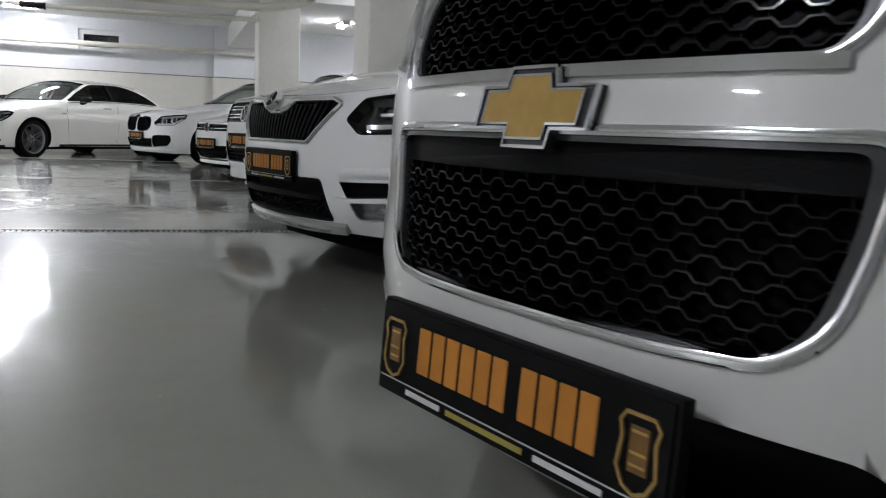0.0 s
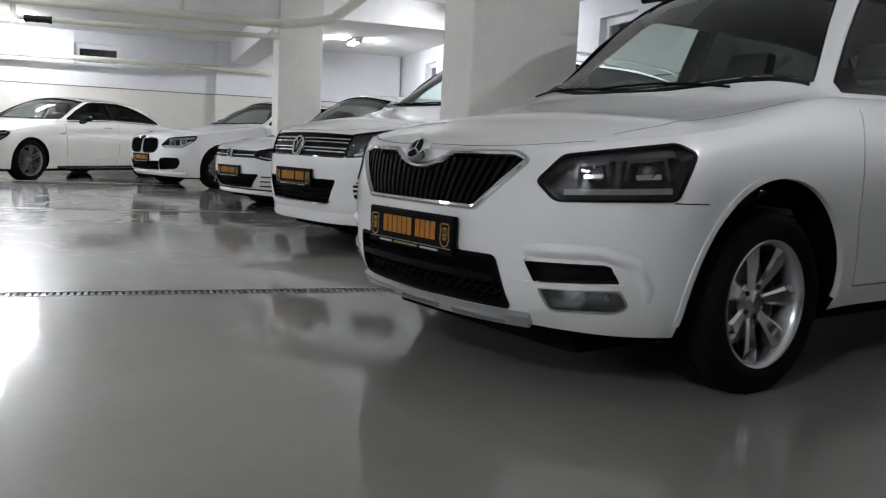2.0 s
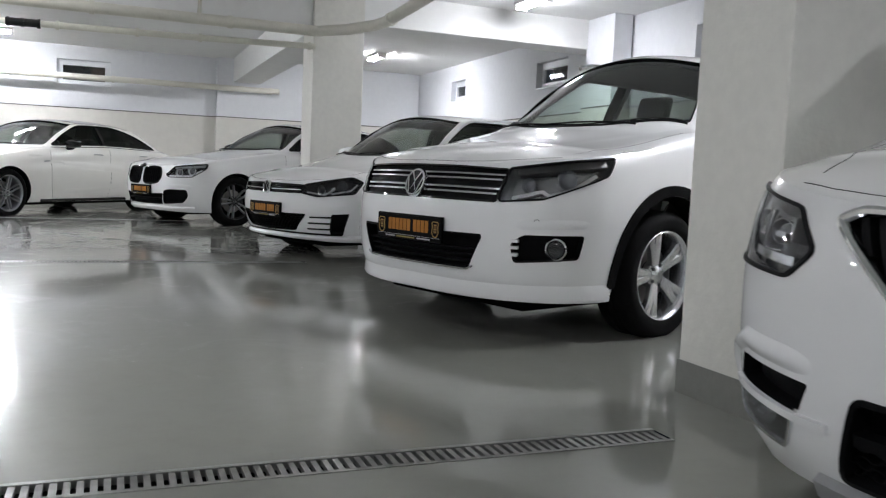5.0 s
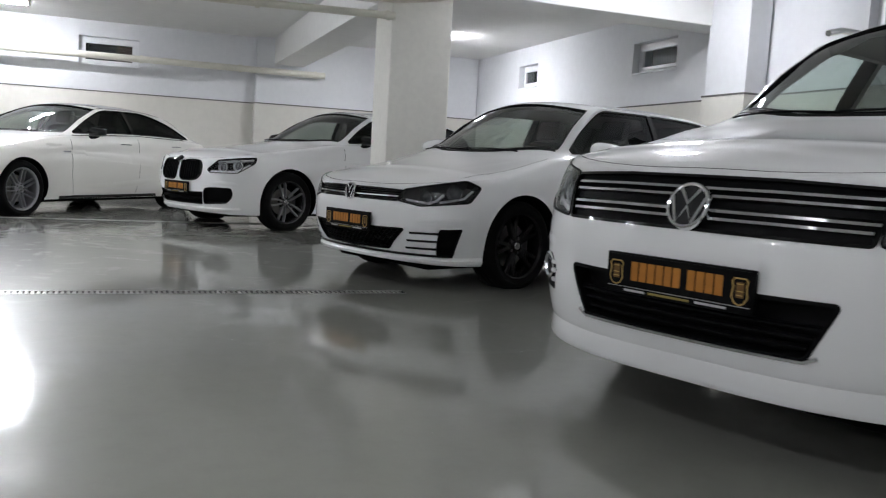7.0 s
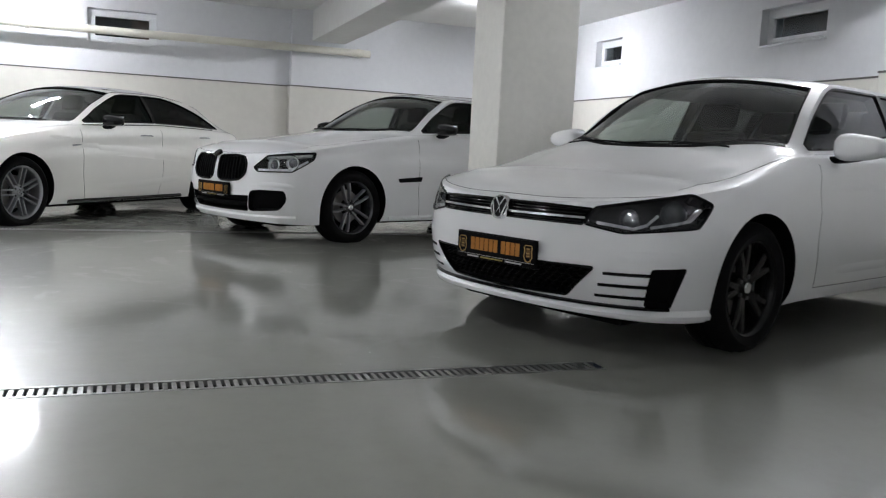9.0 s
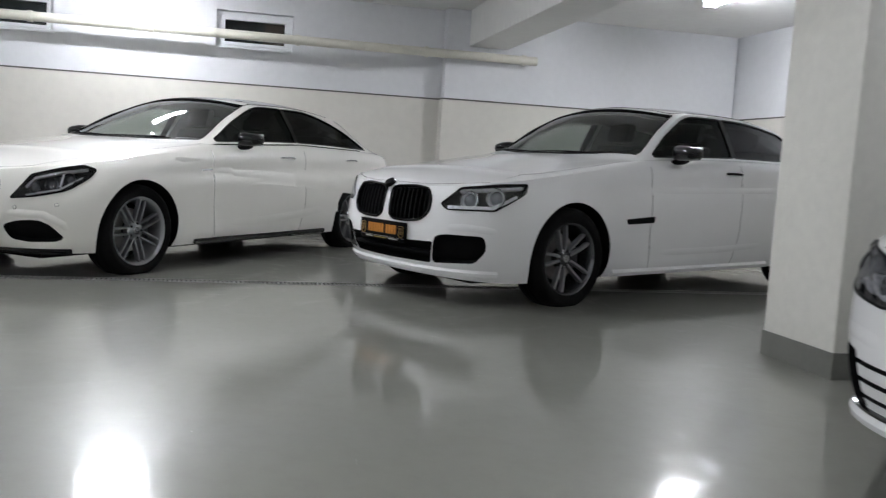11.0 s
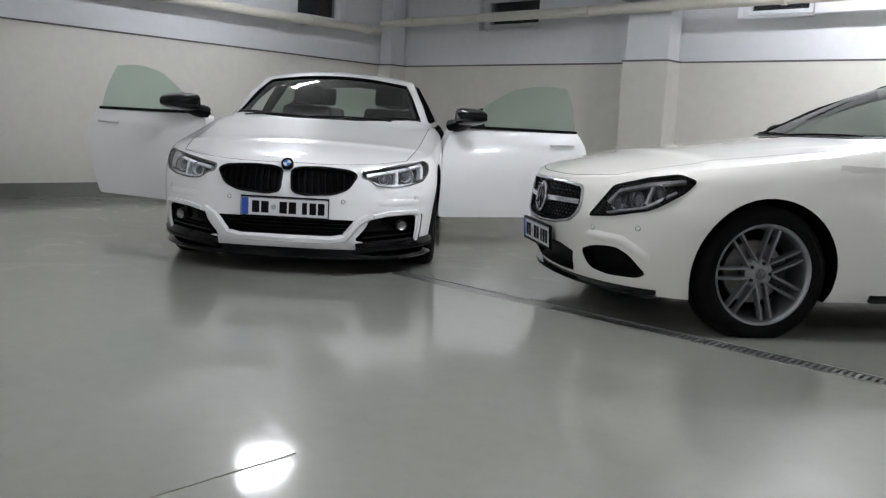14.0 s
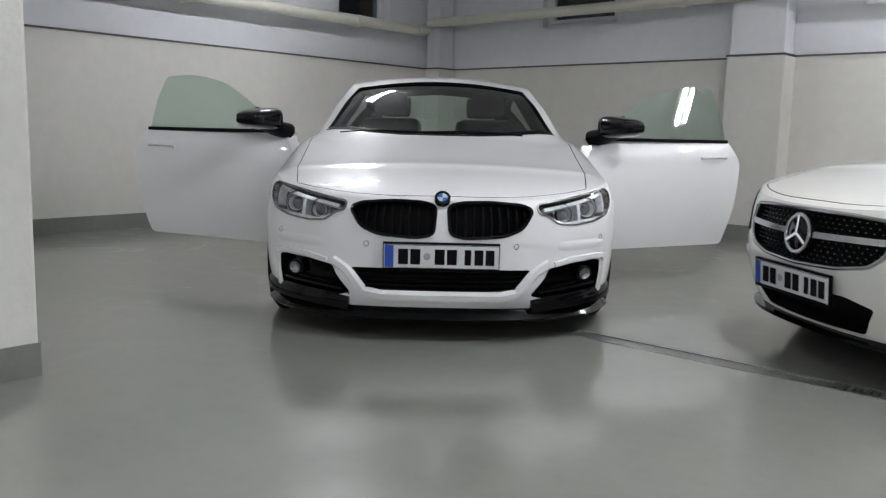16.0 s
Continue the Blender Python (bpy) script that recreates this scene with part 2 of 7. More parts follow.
def box(bm, x0, x1, y0, y1, z0, z1, bevel=0.0):
    vs = [bm.verts.new((x, y, z)) for x in (x0, x1) for y in (y0, y1) for z in (z0, z1)]
    fs = [bm.faces.new([vs[i] for i in q]) for q in ((0, 1, 3, 2), (4, 6, 7, 5), (0, 4, 5, 1), (2, 3, 7, 6), (0, 2, 6, 4), (1, 5, 7, 3))]
    if bevel > 0:
        bmesh.ops.recalc_face_normals(bm, faces=fs)
        es = list({e for f in fs for e in f.edges})
        bmesh.ops.bevel(bm, geom=es, offset=bevel, segments=2, affect="EDGES", profile=0.6)
    return vs


def boxbm(*a, **k):
    bm = bmesh.new()
    box(bm, *a, **k)
    return bm


def structure(name, bm, material, label="", smooth_angle=None):
    ob = new(name, finish(bm, name, material, smooth_angle))
    return tagged(ob, label, kind="structure")


def sweep(bm, path, profile, closed=False, up=None):
    """Sweeps a closed 2D profile along a 3D path. up: a normal per point, or None for world up."""
    n = len(path)
    path = [Vector(p) for p in path]
    rings = []
    for i, p in enumerate(path):
        a = path[(i - 1) % n] if closed or i > 0 else path[i]
        b = path[(i + 1) % n] if closed or i < n - 1 else path[i]
        t = (b - a)
        t = t.normalized() if t.length > 1e-9 else Vector((1, 0, 0))
        nn = Vector(up[i]) if up is not None else Vector((0, 0, 1))
        if abs(nn.dot(t)) > 0.98:
            nn = Vector((1, 0, 0)) if abs(t.x) < 0.9 else Vector((0, 1, 0))
        side = t.cross(nn).normalized()
        nn = side.cross(t).normalized()
        rings.append([bm.verts.new(p + side * u + nn * v) for u, v in profile])
    m = len(profile)
    for i in range(n if closed else n - 1):
        r0, r1 = rings[i], rings[(i + 1) % n]
        for j in range(m):
            bm.faces.new((r0[j], r0[(j + 1) % m], r1[(j + 1) % m], r1[j]))
    if not closed:
        bm.faces.new(rings[0][::-1])
        bm.faces.new(rings[-1])


def ring_profile(r, n=10, rv=None):
    rv = r if rv is None else rv
    return [(r * math.cos(2 * math.pi * k / n), rv * math.sin(2 * math.pi * k / n)) for k in range(n)]


def rect_profile(w, h):
    return [(-w / 2, -h / 2), (w / 2, -h / 2), (w / 2, h / 2), (-w / 2, h / 2)]


def lathe(bm, prof, n=40, axis="y"):
    """Turns (radius, along) points round an axis."""
    rings = []
    for k in range(n):
        a = 2 * math.pi * k / n
        c, s = math.cos(a), math.sin(a)
        if axis == "y":
            rings.append([bm.verts.new((r * c, h, r * s)) for r, h in prof])
        elif axis == "x":
            rings.append([bm.verts.new((h, r * c, r * s)) for r, h in prof])
        else:
            rings.append([bm.verts.new((r * c, r * s, h)) for r, h in prof])
    for k in range(n):
        a, b = rings[k], rings[(k + 1) % n]
        for j in range(len(prof) - 1):
            try:
                bm.faces.new((a[j], a[j + 1], b[j + 1], b[j]))
            except ValueError:
                pass
    bmesh.ops.remove_doubles(bm, verts=bm.verts, dist=1e-5)


# ---- the garage ----
X0, X1, Y0, Y1 = -8.9, 5.95, -6.0, 20.3
BAND = 1.76
DRAINS = [(5.28, -7.0, 1.5), (10.24, -7.0, 1.4), (15.47, -3.7, 3.6)]
DW = 0.055


def floor_mesh():
    """One sheet with a slot for each drain."""
    xs = sorted({X0 - 0.3, X1 + 0.3, *[d[1] for d in DRAINS], *[d[2] for d in DRAINS]})
    ys = sorted({Y0 - 0.3, Y1 + 0.3, *[d[0] - DW for d in DRAINS], *[d[0] + DW for d in DRAINS]})
    bm = bmesh.new()
    grid = [[bm.verts.new((x, y, 0)) for x in xs] for y in ys]
    for j in range(len(ys) - 1):
        for i in range(len(xs) - 1):
            cx, cy = (xs[i] + xs[i + 1]) / 2, (ys[j] + ys[j + 1]) / 2
            if not any(abs(cy - d) < DW and a < cx < b for d, a, b in DRAINS):
                bm.faces.new((grid[j][i], grid[j][i + 1], grid[j + 1][i + 1], grid[j + 1][i]))
    return bm


floor = structure("floor", floor_mesh(), M_FLOOR, "glossy grey epoxy garage floor with faint scuffs")


# an old patch
patch = structure("floor_patch", boxbm(-0.18, 0.18, -0.95, 0.95, -0.01, 0.002, bevel=0.0015), M_FLOOR, "slightly raised rectangular patch in the grey epoxy floor")
patch.matrix_world = pose(-1.91, 12.24, 0, 0.12, 0.2, 0)


def wall_with_holes(name, along, at, lo, hi, z0, z1, thick, holes, material, label, inward):
    """A wall along 'x' or 'y' whose inner face is at 'at', cut through by holes (a, b, za, zb)."""
    us = sorted({lo, hi, *[h[0] for h in holes], *[h[1] for h in holes]})
    zs = sorted({z0, z1, *[h[2] for h in holes], *[h[3] for h in holes]})
    bm = bmesh.new()
    back = at - inward * thick
    put = (lambda u, d, z: (u, d, z)) if along == "x" else (lambda u, d, z: (d, u, z))
    solid = {}
    for i in range(len(us) - 1):
        for j in range(len(zs) - 1):
            cu, cz = (us[i] + us[i + 1]) / 2, (zs[j] + zs[j + 1]) / 2
            solid[i, j] = not any(h[0] < cu < h[1] and h[2] < cz < h[3] for h in holes)
    for (i, j), full in solid.items():
        if not full:
            continue
        a, b, c, d = us[i], us[i + 1], zs[j], zs[j + 1]
        for dep in (at, back):
            bm.faces.new([bm.verts.new(put(*q)) for q in ((a, dep, c), (b, dep, c), (b, dep, d), (a, dep, d))])
        for (ni, nj), q in (((i - 1, j), ((a, at, c), (a, at, d), (a, back, d), (a, back, c))), ((i + 1, j), ((b, at, c), (b, at, d), (b, back, d), (b, back, c))),
                            ((i, j - 1), ((a, at, c), (b, at, c), (b, back, c), (a, back, c))), ((i, j + 1), ((a, at, d), (b, at, d), (b, back, d), (a, back, d)))):
            if not solid.get((ni, nj), False):
                bm.faces.new([bm.verts.new(put(*p)) for p in q])
    bmesh.ops.remove_doubles(bm, verts=bm.verts, dist=1e-4)
    return structure(name, bm, material, label)


WIN_N = [(-1.15, -0.22, 2.19, 2.66), (-3.78, -3.0, 2.19, 2.66), (-7.3, -6.3, 2.2, 2.68)]
WIN_W = [(18.52, 19.36, 2.22, 2.68)]
WIN_E = [(13.84, 14.8, 2.19, 2.6), (17.62, 18.32, 2.23, 2.62), (10.08, 10.98, 2.22, 2.62)]
wall_with_holes("wall_north", "x", Y1, X0 - 0.3, X1 + 0.3, 0, CEIL + 0.1, 0.3, WIN_N, M_UPPER, "white painted concrete basement wall", -1)
wall_with_holes("wall_west", "y", X0, Y0, Y1, 0, CEIL + 0.1, 0.3, WIN_W, M_UPPER, "white painted concrete basement wall", 1)
wall_with_holes("wall_east", "y", X1, Y0, Y1, 0, CEIL + 0.1, 0.3, WIN_E, M_UPPER, "white painted concrete basement wall", -1)
wall_with_holes("wall_south", "x", Y0, X0 - 0.3, X1 + 0.3, 0, CEIL + 0.1, 0.3, [], M_UPPER, "white painted concrete basement wall", 1)
structure("ceiling", boxbm(X0 - 0.3, X1 + 0.3, Y0 - 0.3, Y1 + 0.3, CEIL, CEIL + 0.1), M_CEIL, "white painted concrete ceiling")

PROUD = 0.02
structure("wainscot_north", boxbm(X0, X1, Y1 - PROUD, Y1 + 0.01, 0.0, BAND, bevel=0.006), M_LOWER, "cream painted lower wall")
structure("wainscot_west", boxbm(X0 - 0.01, X0 + PROUD, Y0, Y1 - PROUD, 0.0, BAND, bevel=0.006), M_LOWER, "cream painted lower wall")
structure("wainscot_east", boxbm(X1 - PROUD, X1 + 0.01, Y0, Y1 - PROUD, 0.0, BAND, bevel=0.006), M_LOWER, "cream painted lower wall")
structure("trim_north", boxbm(X0 + PROUD, X1 - PROUD, Y1 - PROUD - 0.004, Y1, BAND, BAND + 0.018), M_LEDGE, "thin grey ledge line on the wall, darkened for its shadow")
structure("trim_west", boxbm(X0, X0 + PROUD + 0.004, Y0, Y1 - PROUD, BAND, BAND + 0.018), M_LEDGE, "thin grey ledge line on the wall, darkened for its shadow")
structure("trim_east", boxbm(X1 - PROUD - 0.004, X1, Y0, Y1 - PROUD, BAND, BAND + 0.018), M_LEDGE, "thin grey ledge line on the wall, darkened for its shadow")
BZ = 0.14
structure("baseboard_north", boxbm(X0, X1, Y1 - PROUD - 0.008, Y1 - PROUD, 0.0, BZ, bevel=0.003), M_BASE, "grey painted skirting band")
structure("baseboard_west", boxbm(X0 + PROUD, X0 + PROUD + 0.008, Y0, Y1 - PROUD, 0.0, BZ, bevel=0.003), M_BASE, "grey painted skirting band")
structure("baseboard_east", boxbm(X1 - PROUD - 0.008, X1 - PROUD, Y0, Y1 - PROUD, 0.0, BZ, bevel=0.003), M_BASE, "grey painted skirting band")


def pilaster(name, x0, x1, y0, y1):
    structure(name, boxbm(x0, x1, y0, y1, 0, CEIL, bevel=0.012), M_UPPER, "white painted wall pilaster")
    structure(name + "_lower", boxbm(x0 - PROUD, x1 + PROUD, y0 - PROUD, y1 + PROUD, 0, BAND, bevel=0.012), M_LOWER, "cream painted lower part of a pilaster")
    structure(name.replace("pilaster", "pilaster_trim"), boxbm(x0 - PROUD - 0.004, x1 + PROUD + 0.004, y0 - PROUD - 0.004, y1 + PROUD + 0.004, BAND, BAND + 0.018), M_LEDGE, "thin grey ledge line on a pilaster, darkened for its shadow")
    structure(name + "_base", boxbm(x0 - PROUD - 0.008, x1 + PROUD + 0.008, y0 - PROUD - 0.008, y1 + PROUD + 0.008, 0, BZ), M_BASE, "grey painted skirting band")


pilaster("pilaster_1", -4.9, -4.38, Y1 - 0.28, Y1 - 0.03)
pilaster("pilaster_2", 1.72, X1 - 0.03, Y1 - 0.2, Y1 - 0.03)
pilaster("pilaster_3", X1 - 0.3, X1 - 0.03, 12.2, 12.85)
pilaster("pilaster_4", X1 - 0.3, X1 - 0.03, 5.1, 5.7)
pilaster("pilaster_5", X0 + 0.03, X0 + 0.25, Y1 - 0.3, Y1 - 0.03)


def pillar(name, x0, x1, y0, y1):
    structure(name, boxbm(x0, x1, y0, y1, 0, CEIL, bevel=0.015), M_PILLAR, "cream painted square concrete pillar")
    structure(name + "_base", boxbm(x0 - 0.004, x1 + 0.004, y0 - 0.004, y1 + 0.004, 0, 0.13), M_BASE, "grey painted band round a pillar's foot")


pillar("pillar_1", 1.9, 2.55, 5.27, 5.74)
pillar("pillar_2", 1.98, 2.59, 12.78, 13.33)
pillar("pillar_3", -5.35, -4.74, 12.78, 13.33)

BEAM = 2.42
for nm, a in (("beam_1", (-1.05, 1.98, 12.82, 13.29, BEAM)), ("beam_2", (2.59, X1, 12.82, 13.29, 2.54)), ("beam_3", (2.03, 2.55, 13.33, Y1, 2.46)),
              ("beam_4", (X0, 1.9, 5.29, 5.76, BEAM)), ("beam_5", (2.51, X1, 5.29, 5.76, 2.54)), ("beam_6", (-5.0, -4.55, 13.33, Y1, BEAM))):
    structure(nm, boxbm(*a, CEIL + 0.01, bevel=0.012), M_CEIL, "white painted concrete ceiling beam")


def window(name, along, at, inward, a, b, z0, z1, shutter=False):
    """A small basement window set back in its opening: frame, sash, dark pane."""
    base = new(name)
    put = (lambda u, d, z: (u, at - inward * d, z)) if along == "x" else (lambda u, d, z: (at - inward * d, u, z))

    def bar(nm, ua, ub, da, db, za, zb, mat, lab=""):
        p, q = put(ua, da, za), put(ub, db, zb)
        bm = boxbm(min(p[0], q[0]), max(p[0], q[0]), min(p[1], q[1]), max(p[1], q[1]), min(p[2], q[2]), max(p[2], q[2]), bevel=0.004)
        return part(nm, bm, mat, base, lab)
    w = 0.055
    for k, (ua, ub, za, zb) in enumerate(((a, b, z0, z0 + w), (a, b, z1 - w, z1), (a, a + w, z0 + w, z1 - w), (b - w, b, z0 + w, z1 - w))):
        bar("window_frame", ua, ub, 0.10, 0.17, za, zb, M_PVC)
    w2 = 0.045
    a2, b2, c2, d2 = a + w, b - w, z0 + w, z1 - w
    for ua, ub, za, zb in ((a2, b2, c2, c2 + w2), (a2, b2, d2 - w2, d2), (a2, a2 + w2, c2 + w2, d2 - w2), (b2 - w2, b2, c2 + w2, d2 - w2)):
        bar("sash", ua, ub, 0.085, 0.15, za, zb, M_PVC)
    bar("pane", a2 + w2, b2 - w2, 0.12, 0.126, c2 + w2, d2 - w2, M_GLASSW)
    bar("night_backing", a2, b2, 0.27, 0.29, z0 + w, z1 - w, M_DARKROOM, "dark outside behind the pane")
    bar("window_sill", a - 0.0, b + 0.0, -0.02, 0.10, z0 - 0.0, z0 + 0.018, M_PVC)
    if shutter:
        bar("shutter", (a2 + b2) / 2 + 0.12, b2 - w2, 0.2, 0.215, c2 + w2, d2 - w2, M_BROWN, "brown timber board behind the pane")
    return tagged(base, "small white-framed basement window, dark outside", kind="structure")


M_LEDGE_DARK = surface("black_pipe_sleeve", (0.012, 0.012, 0.012), 0.6, spec=0.2)
M_GLASSW = pane("window_pane", (0.75, 0.78, 0.8))
for k, wv in enumerate(WIN_N):
    window(f"window_{k + 1}", "x", Y1, -1, *wv, shutter=(k == 0))
for k, wv in enumerate(WIN_W):
    window(f"window_{k + 4}", "y", X0, 1, *wv, shutter=True)
for k, wv in enumerate(WIN_E):
    window(f"window_{k + 5}", "y", X1, -1, *wv)


def pipe_run(name, pts, r, label, collars=(), mat=None, brackets=()):
    mat = mat or M_PIPE
    base = new(name)
    bm = bmesh.new()
    sweep(bm, pts, ring_profile(r, 14))
    part("pipe_run", bm, mat, base, smooth_angle=50)
    for c in collars:
        p, q = Vector(c[0]), Vector(c[1])
        bm = bmesh.new()
        sweep(bm, [p, q], ring_profile(c[2], 14))
        part("collar", bm, mat, base, smooth_angle=50)
    for b in brackets:
        part("bracket", boxbm(*b, bevel=0.004), mat, base)
    return tagged(base, label, "pipe")


def along_x(x0, x1, y, z, n=2):
    return [(x0 + (x1 - x0) * k / n, y, z) for k in range(n + 1)]


pipe_run("heating_pipe", along_x(X0 + 0.12, 2.9, Y1 - 0.36, 2.32), 0.055, "cream painted pipe running along the wall",
         [((x, Y1 - 0.36, 2.32), (x + 0.05, Y1 - 0.36, 2.32), 0.066) for x in (-8.2, -5.4, -3.2, -1.9, -0.2, 1.4, 2.7)])
pipe_run("heating_pipe", [(X0 + 0.22, 6.0, 2.18), (X0 + 0.22, Y1 - 0.5, 2.2)], 0.055, "cream painted pipe running along the wall",
         [((X0 + 0.22, y, 2.2), (X0 + 0.22, y + 0.05, 2.2), 0.066) for y in (14.0, 16.5, 18.6, 19.6)],
         brackets=[(X0 - 0.01, X0 + 0.22, y + 0.015, y + 0.035, 2.135, 2.165) for y in (8.0, 11.0, 14.0, 16.5, 18.6)])
low_pipe = pipe_run("service_pipe", [(-1.3, 12.72, 2.4), (-1.3, 12.72, 2.22), (-1.28, 12.72, 2.185), (-1.24, 12.72, 2.165), (0.7, 12.72, 2.185), (1.99, 12.72, 2.215)], 0.034, "thin cream pipe with a black sleeve below a beam",
         [((x, 12.72, z), (x + 0.035, 12.72, z), 0.046) for x, z in ((-0.72, 2.17), (0.05, 2.178), (0.7, 2.185), (1.9, 2.213))])
bm = bmesh.new()
sweep(bm, [(-1.18, 12.72, 2.165), (-0.86, 12.72, 2.169)], ring_profile(0.041, 14))
part("sleeve", bm, M_LEDGE_DARK, low_pipe, "black pipe sleeve")
for k in (-1.17, -1.04, -0.89):
    bm = bmesh.new()
    sweep(bm, [(k, 12.72, 2.166), (k + 0.03, 12.72, 2.166)], ring_profile(0.048, 12))
    part("sleeve_clip", bm, M_LEDGE_DARK, low_pipe)
pipe_run("ceiling_pipe", [(0.7, 12.7, 2.4), (0.7, 12.62, 2.8), (0.7, 12.5, 2.87), (0.7, 6.0, 2.87)], 0.028, "thin cream pipe under the ceiling")
pipe_run("service_pipe", along_x(-1.6, 2.0, 12.66, 2.38), 0.06, "cream painted pipe hung below a beam",
         [((x, 12.66, 2.38), (x + 0.05, 12.66, 2.38), 0.07) for x in (-1.5, -0.4, 1.0)])
pipe_run("service_pipe", [(2.0, 12.66, 2.38), (2.3, 12.45, 2.4), (2.52, 12.1, 2.42), (2.56, 11.8, 2.42), (2.56, 5.7, 2.6)], 0.06, "cream painted pipe under the ceiling",
         [((2.56, 11.7, 2.423), (2.56, 11.62, 2.425), 0.072)])


def tube_lamp(x, y, tube, turn=0):
    base = new("ceiling_lamp")
    base.matrix_world = pose(x, y, 0, 0, 0, turn)
    part("lamp_body", boxbm(-0.09, 0.09, -0.34, 0.34, CEIL - 0.045, CEIL - 0.002, bevel=0.01), M_LAMPBODY, base)
    for dx in (-0.045, 0.045):
        bm = bmesh.new()
        sweep(bm, [(dx, -0.3, CEIL - 0.07), (dx, 0.3, CEIL - 0.07)], ring_profile(0.016, 10))
        part("tube", bm, tube, base, "lit fluorescent tube", smooth_angle=50)
    for dy in (-0.32, 0.32):
        part("lamp_holder", boxbm(-0.075, 0.075, dy - 0.02, dy + 0.02, CEIL - 0.1, CEIL - 0.045, bevel=0.004), M_LAMPBODY, base)
    return tagged(base, "twin fluorescent tube lamp, lit, on the ceiling, some added unseen", "lamp", "ceiling lamps")


for lx, ly, state, *turn in LAMPS:
    tube_lamp(lx, ly, (M_TUBE_WEAK, M_TUBE, M_TUBE_STRONG)[state], *turn)


def drain(y, xa, xb, plain=-99.0):
    base = new("floor_drain")
    base.location = (0, y, 0)
    w = DW
    bm = bmesh.new()
    box(bm, xa, xb, -w, w, -0.09, -0.08)
    box(bm, xa, xb, -w, -w + 0.004, -0.08, -0.022)
    box(bm, xa, xb, w - 0.004, w, -0.08, -0.022)
    part("trench", bm, M_TRENCH, base, "dark drain trench")
    for s in (-1, 1):
        part("rail", boxbm(xa, xb, s * w - 0.009, s * w + 0.009, -0.02, 0.002), M_STEEL, base)
    slat = finish(boxbm(-0.0085, 0.0085, -w + 0.01, w - 0.01, -0.016, -0.001), "slat", M_STEEL)
    pitch = 0.031
    n = int((xb - xa) / pitch)
    near = bmesh.new()
    for k in range(n):
        x = xa + 0.02 + k * pitch
        if x < plain:
            continue
        if x > xb - 5.2:
            part("slat", slat, M_STEEL, base).location = (x, 0, 0)
        else:
            box(near, x - 0.0085, x + 0.0085, -w + 0.01, w - 0.01, -0.016, -0.001)
    if plain > xa:
        part("cover_plate", boxbm(xa, plain - 0.03, -w + 0.01, w - 0.01, -0.016, -0.003), M_STEEL, base, "flat steel cover plate")
    if near.verts:
        tagged(part("far_slats", near, M_STEEL, base), kind="stuff")
    else:
        near.free()
    return tagged(base, "slotted steel drain channel set in the floor", "drain", "floor drains")


for dv in DRAINS:
    drain(*dv, plain=-2.45 if dv[0] > 15 else -99.0)


# ---- car builder ----
from mathutils.bvhtree import BVHTree


def curve(pts):
    """A smooth curve without overshoot through (x, value) points."""
    xs, ys = np.array([p[0] for p in pts], float), np.array([p[1] for p in pts], float)
    h = np.diff(xs)
    d = np.diff(ys) / h
    m = np.zeros(len(xs))
    m[0], m[-1] = d[0], d[-1]
    for i in range(1, len(xs) - 1):
        if d[i - 1] * d[i] > 0:
            a, b = 2 * h[i] + h[i - 1], h[i] + 2 * h[i - 1]
            m[i] = (a + b) / (a / d[i - 1] + b / d[i])

    def f(x):
        x = np.clip(x, xs[0], xs[-1])
        i = np.clip(np.searchsorted(xs, x, side="right") - 1, 0, len(xs) - 2)
        t = (x - xs[i]) / h[i]
        return ((1 + 2 * t) * (1 - t) ** 2 * ys[i] + t * (1 - t) ** 2 * h[i] * m[i]
                + t * t * (3 - 2 * t) * ys[i + 1] + t * t * (t - 1) * h[i] * m[i + 1])
    return f


def rounded(poly, r=0.0, step=0.025):
    """A closed polygon with rounded corners, resampled to short steps. A point may carry its own radius."""
    n = len(poly)
    out = []
    for i in range(n):
        p = np.array(poly[i][:2], float)
        rr = poly[i][2] if len(poly[i]) > 2 else r
        a, b = np.array(poly[i - 1][:2], float), np.array(poly[(i + 1) % n][:2], float)
        la, lb = np.linalg.norm(a - p), np.linalg.norm(b - p)
        k = min(rr, la * 0.45, lb * 0.45)
        if k < 1e-4:
            out.append(p)
            continue
        q0, q1 = p + (a - p) / la * k, p + (b - p) / lb * k
        for t in np.linspace(0, 1, 6):
            out.append((1 - t) ** 2 * q0 + 2 * t * (1 - t) * p + t * t * q1)
    res = []
    for i in range(len(out)):
        a, b = out[i], out[(i + 1) % len(out)]
        m = max(1, int(np.linalg.norm(b - a) / step))
        for k in range(m):
            res.append(a + (b - a) * k / m)
    return res


def inside(poly, p):
    hit = False
    for i in range(len(poly)):
        a, b = poly[i - 1], poly[i]
        if (a[1] > p[1]) != (b[1] > p[1]) and p[0] < (b[0] - a[0]) * (p[1] - a[1]) / (b[1] - a[1]) + a[0]:
            hit = not hit
    return hit


def flip(poly):
    return [(-p[0], *p[1:]) for p in poly]


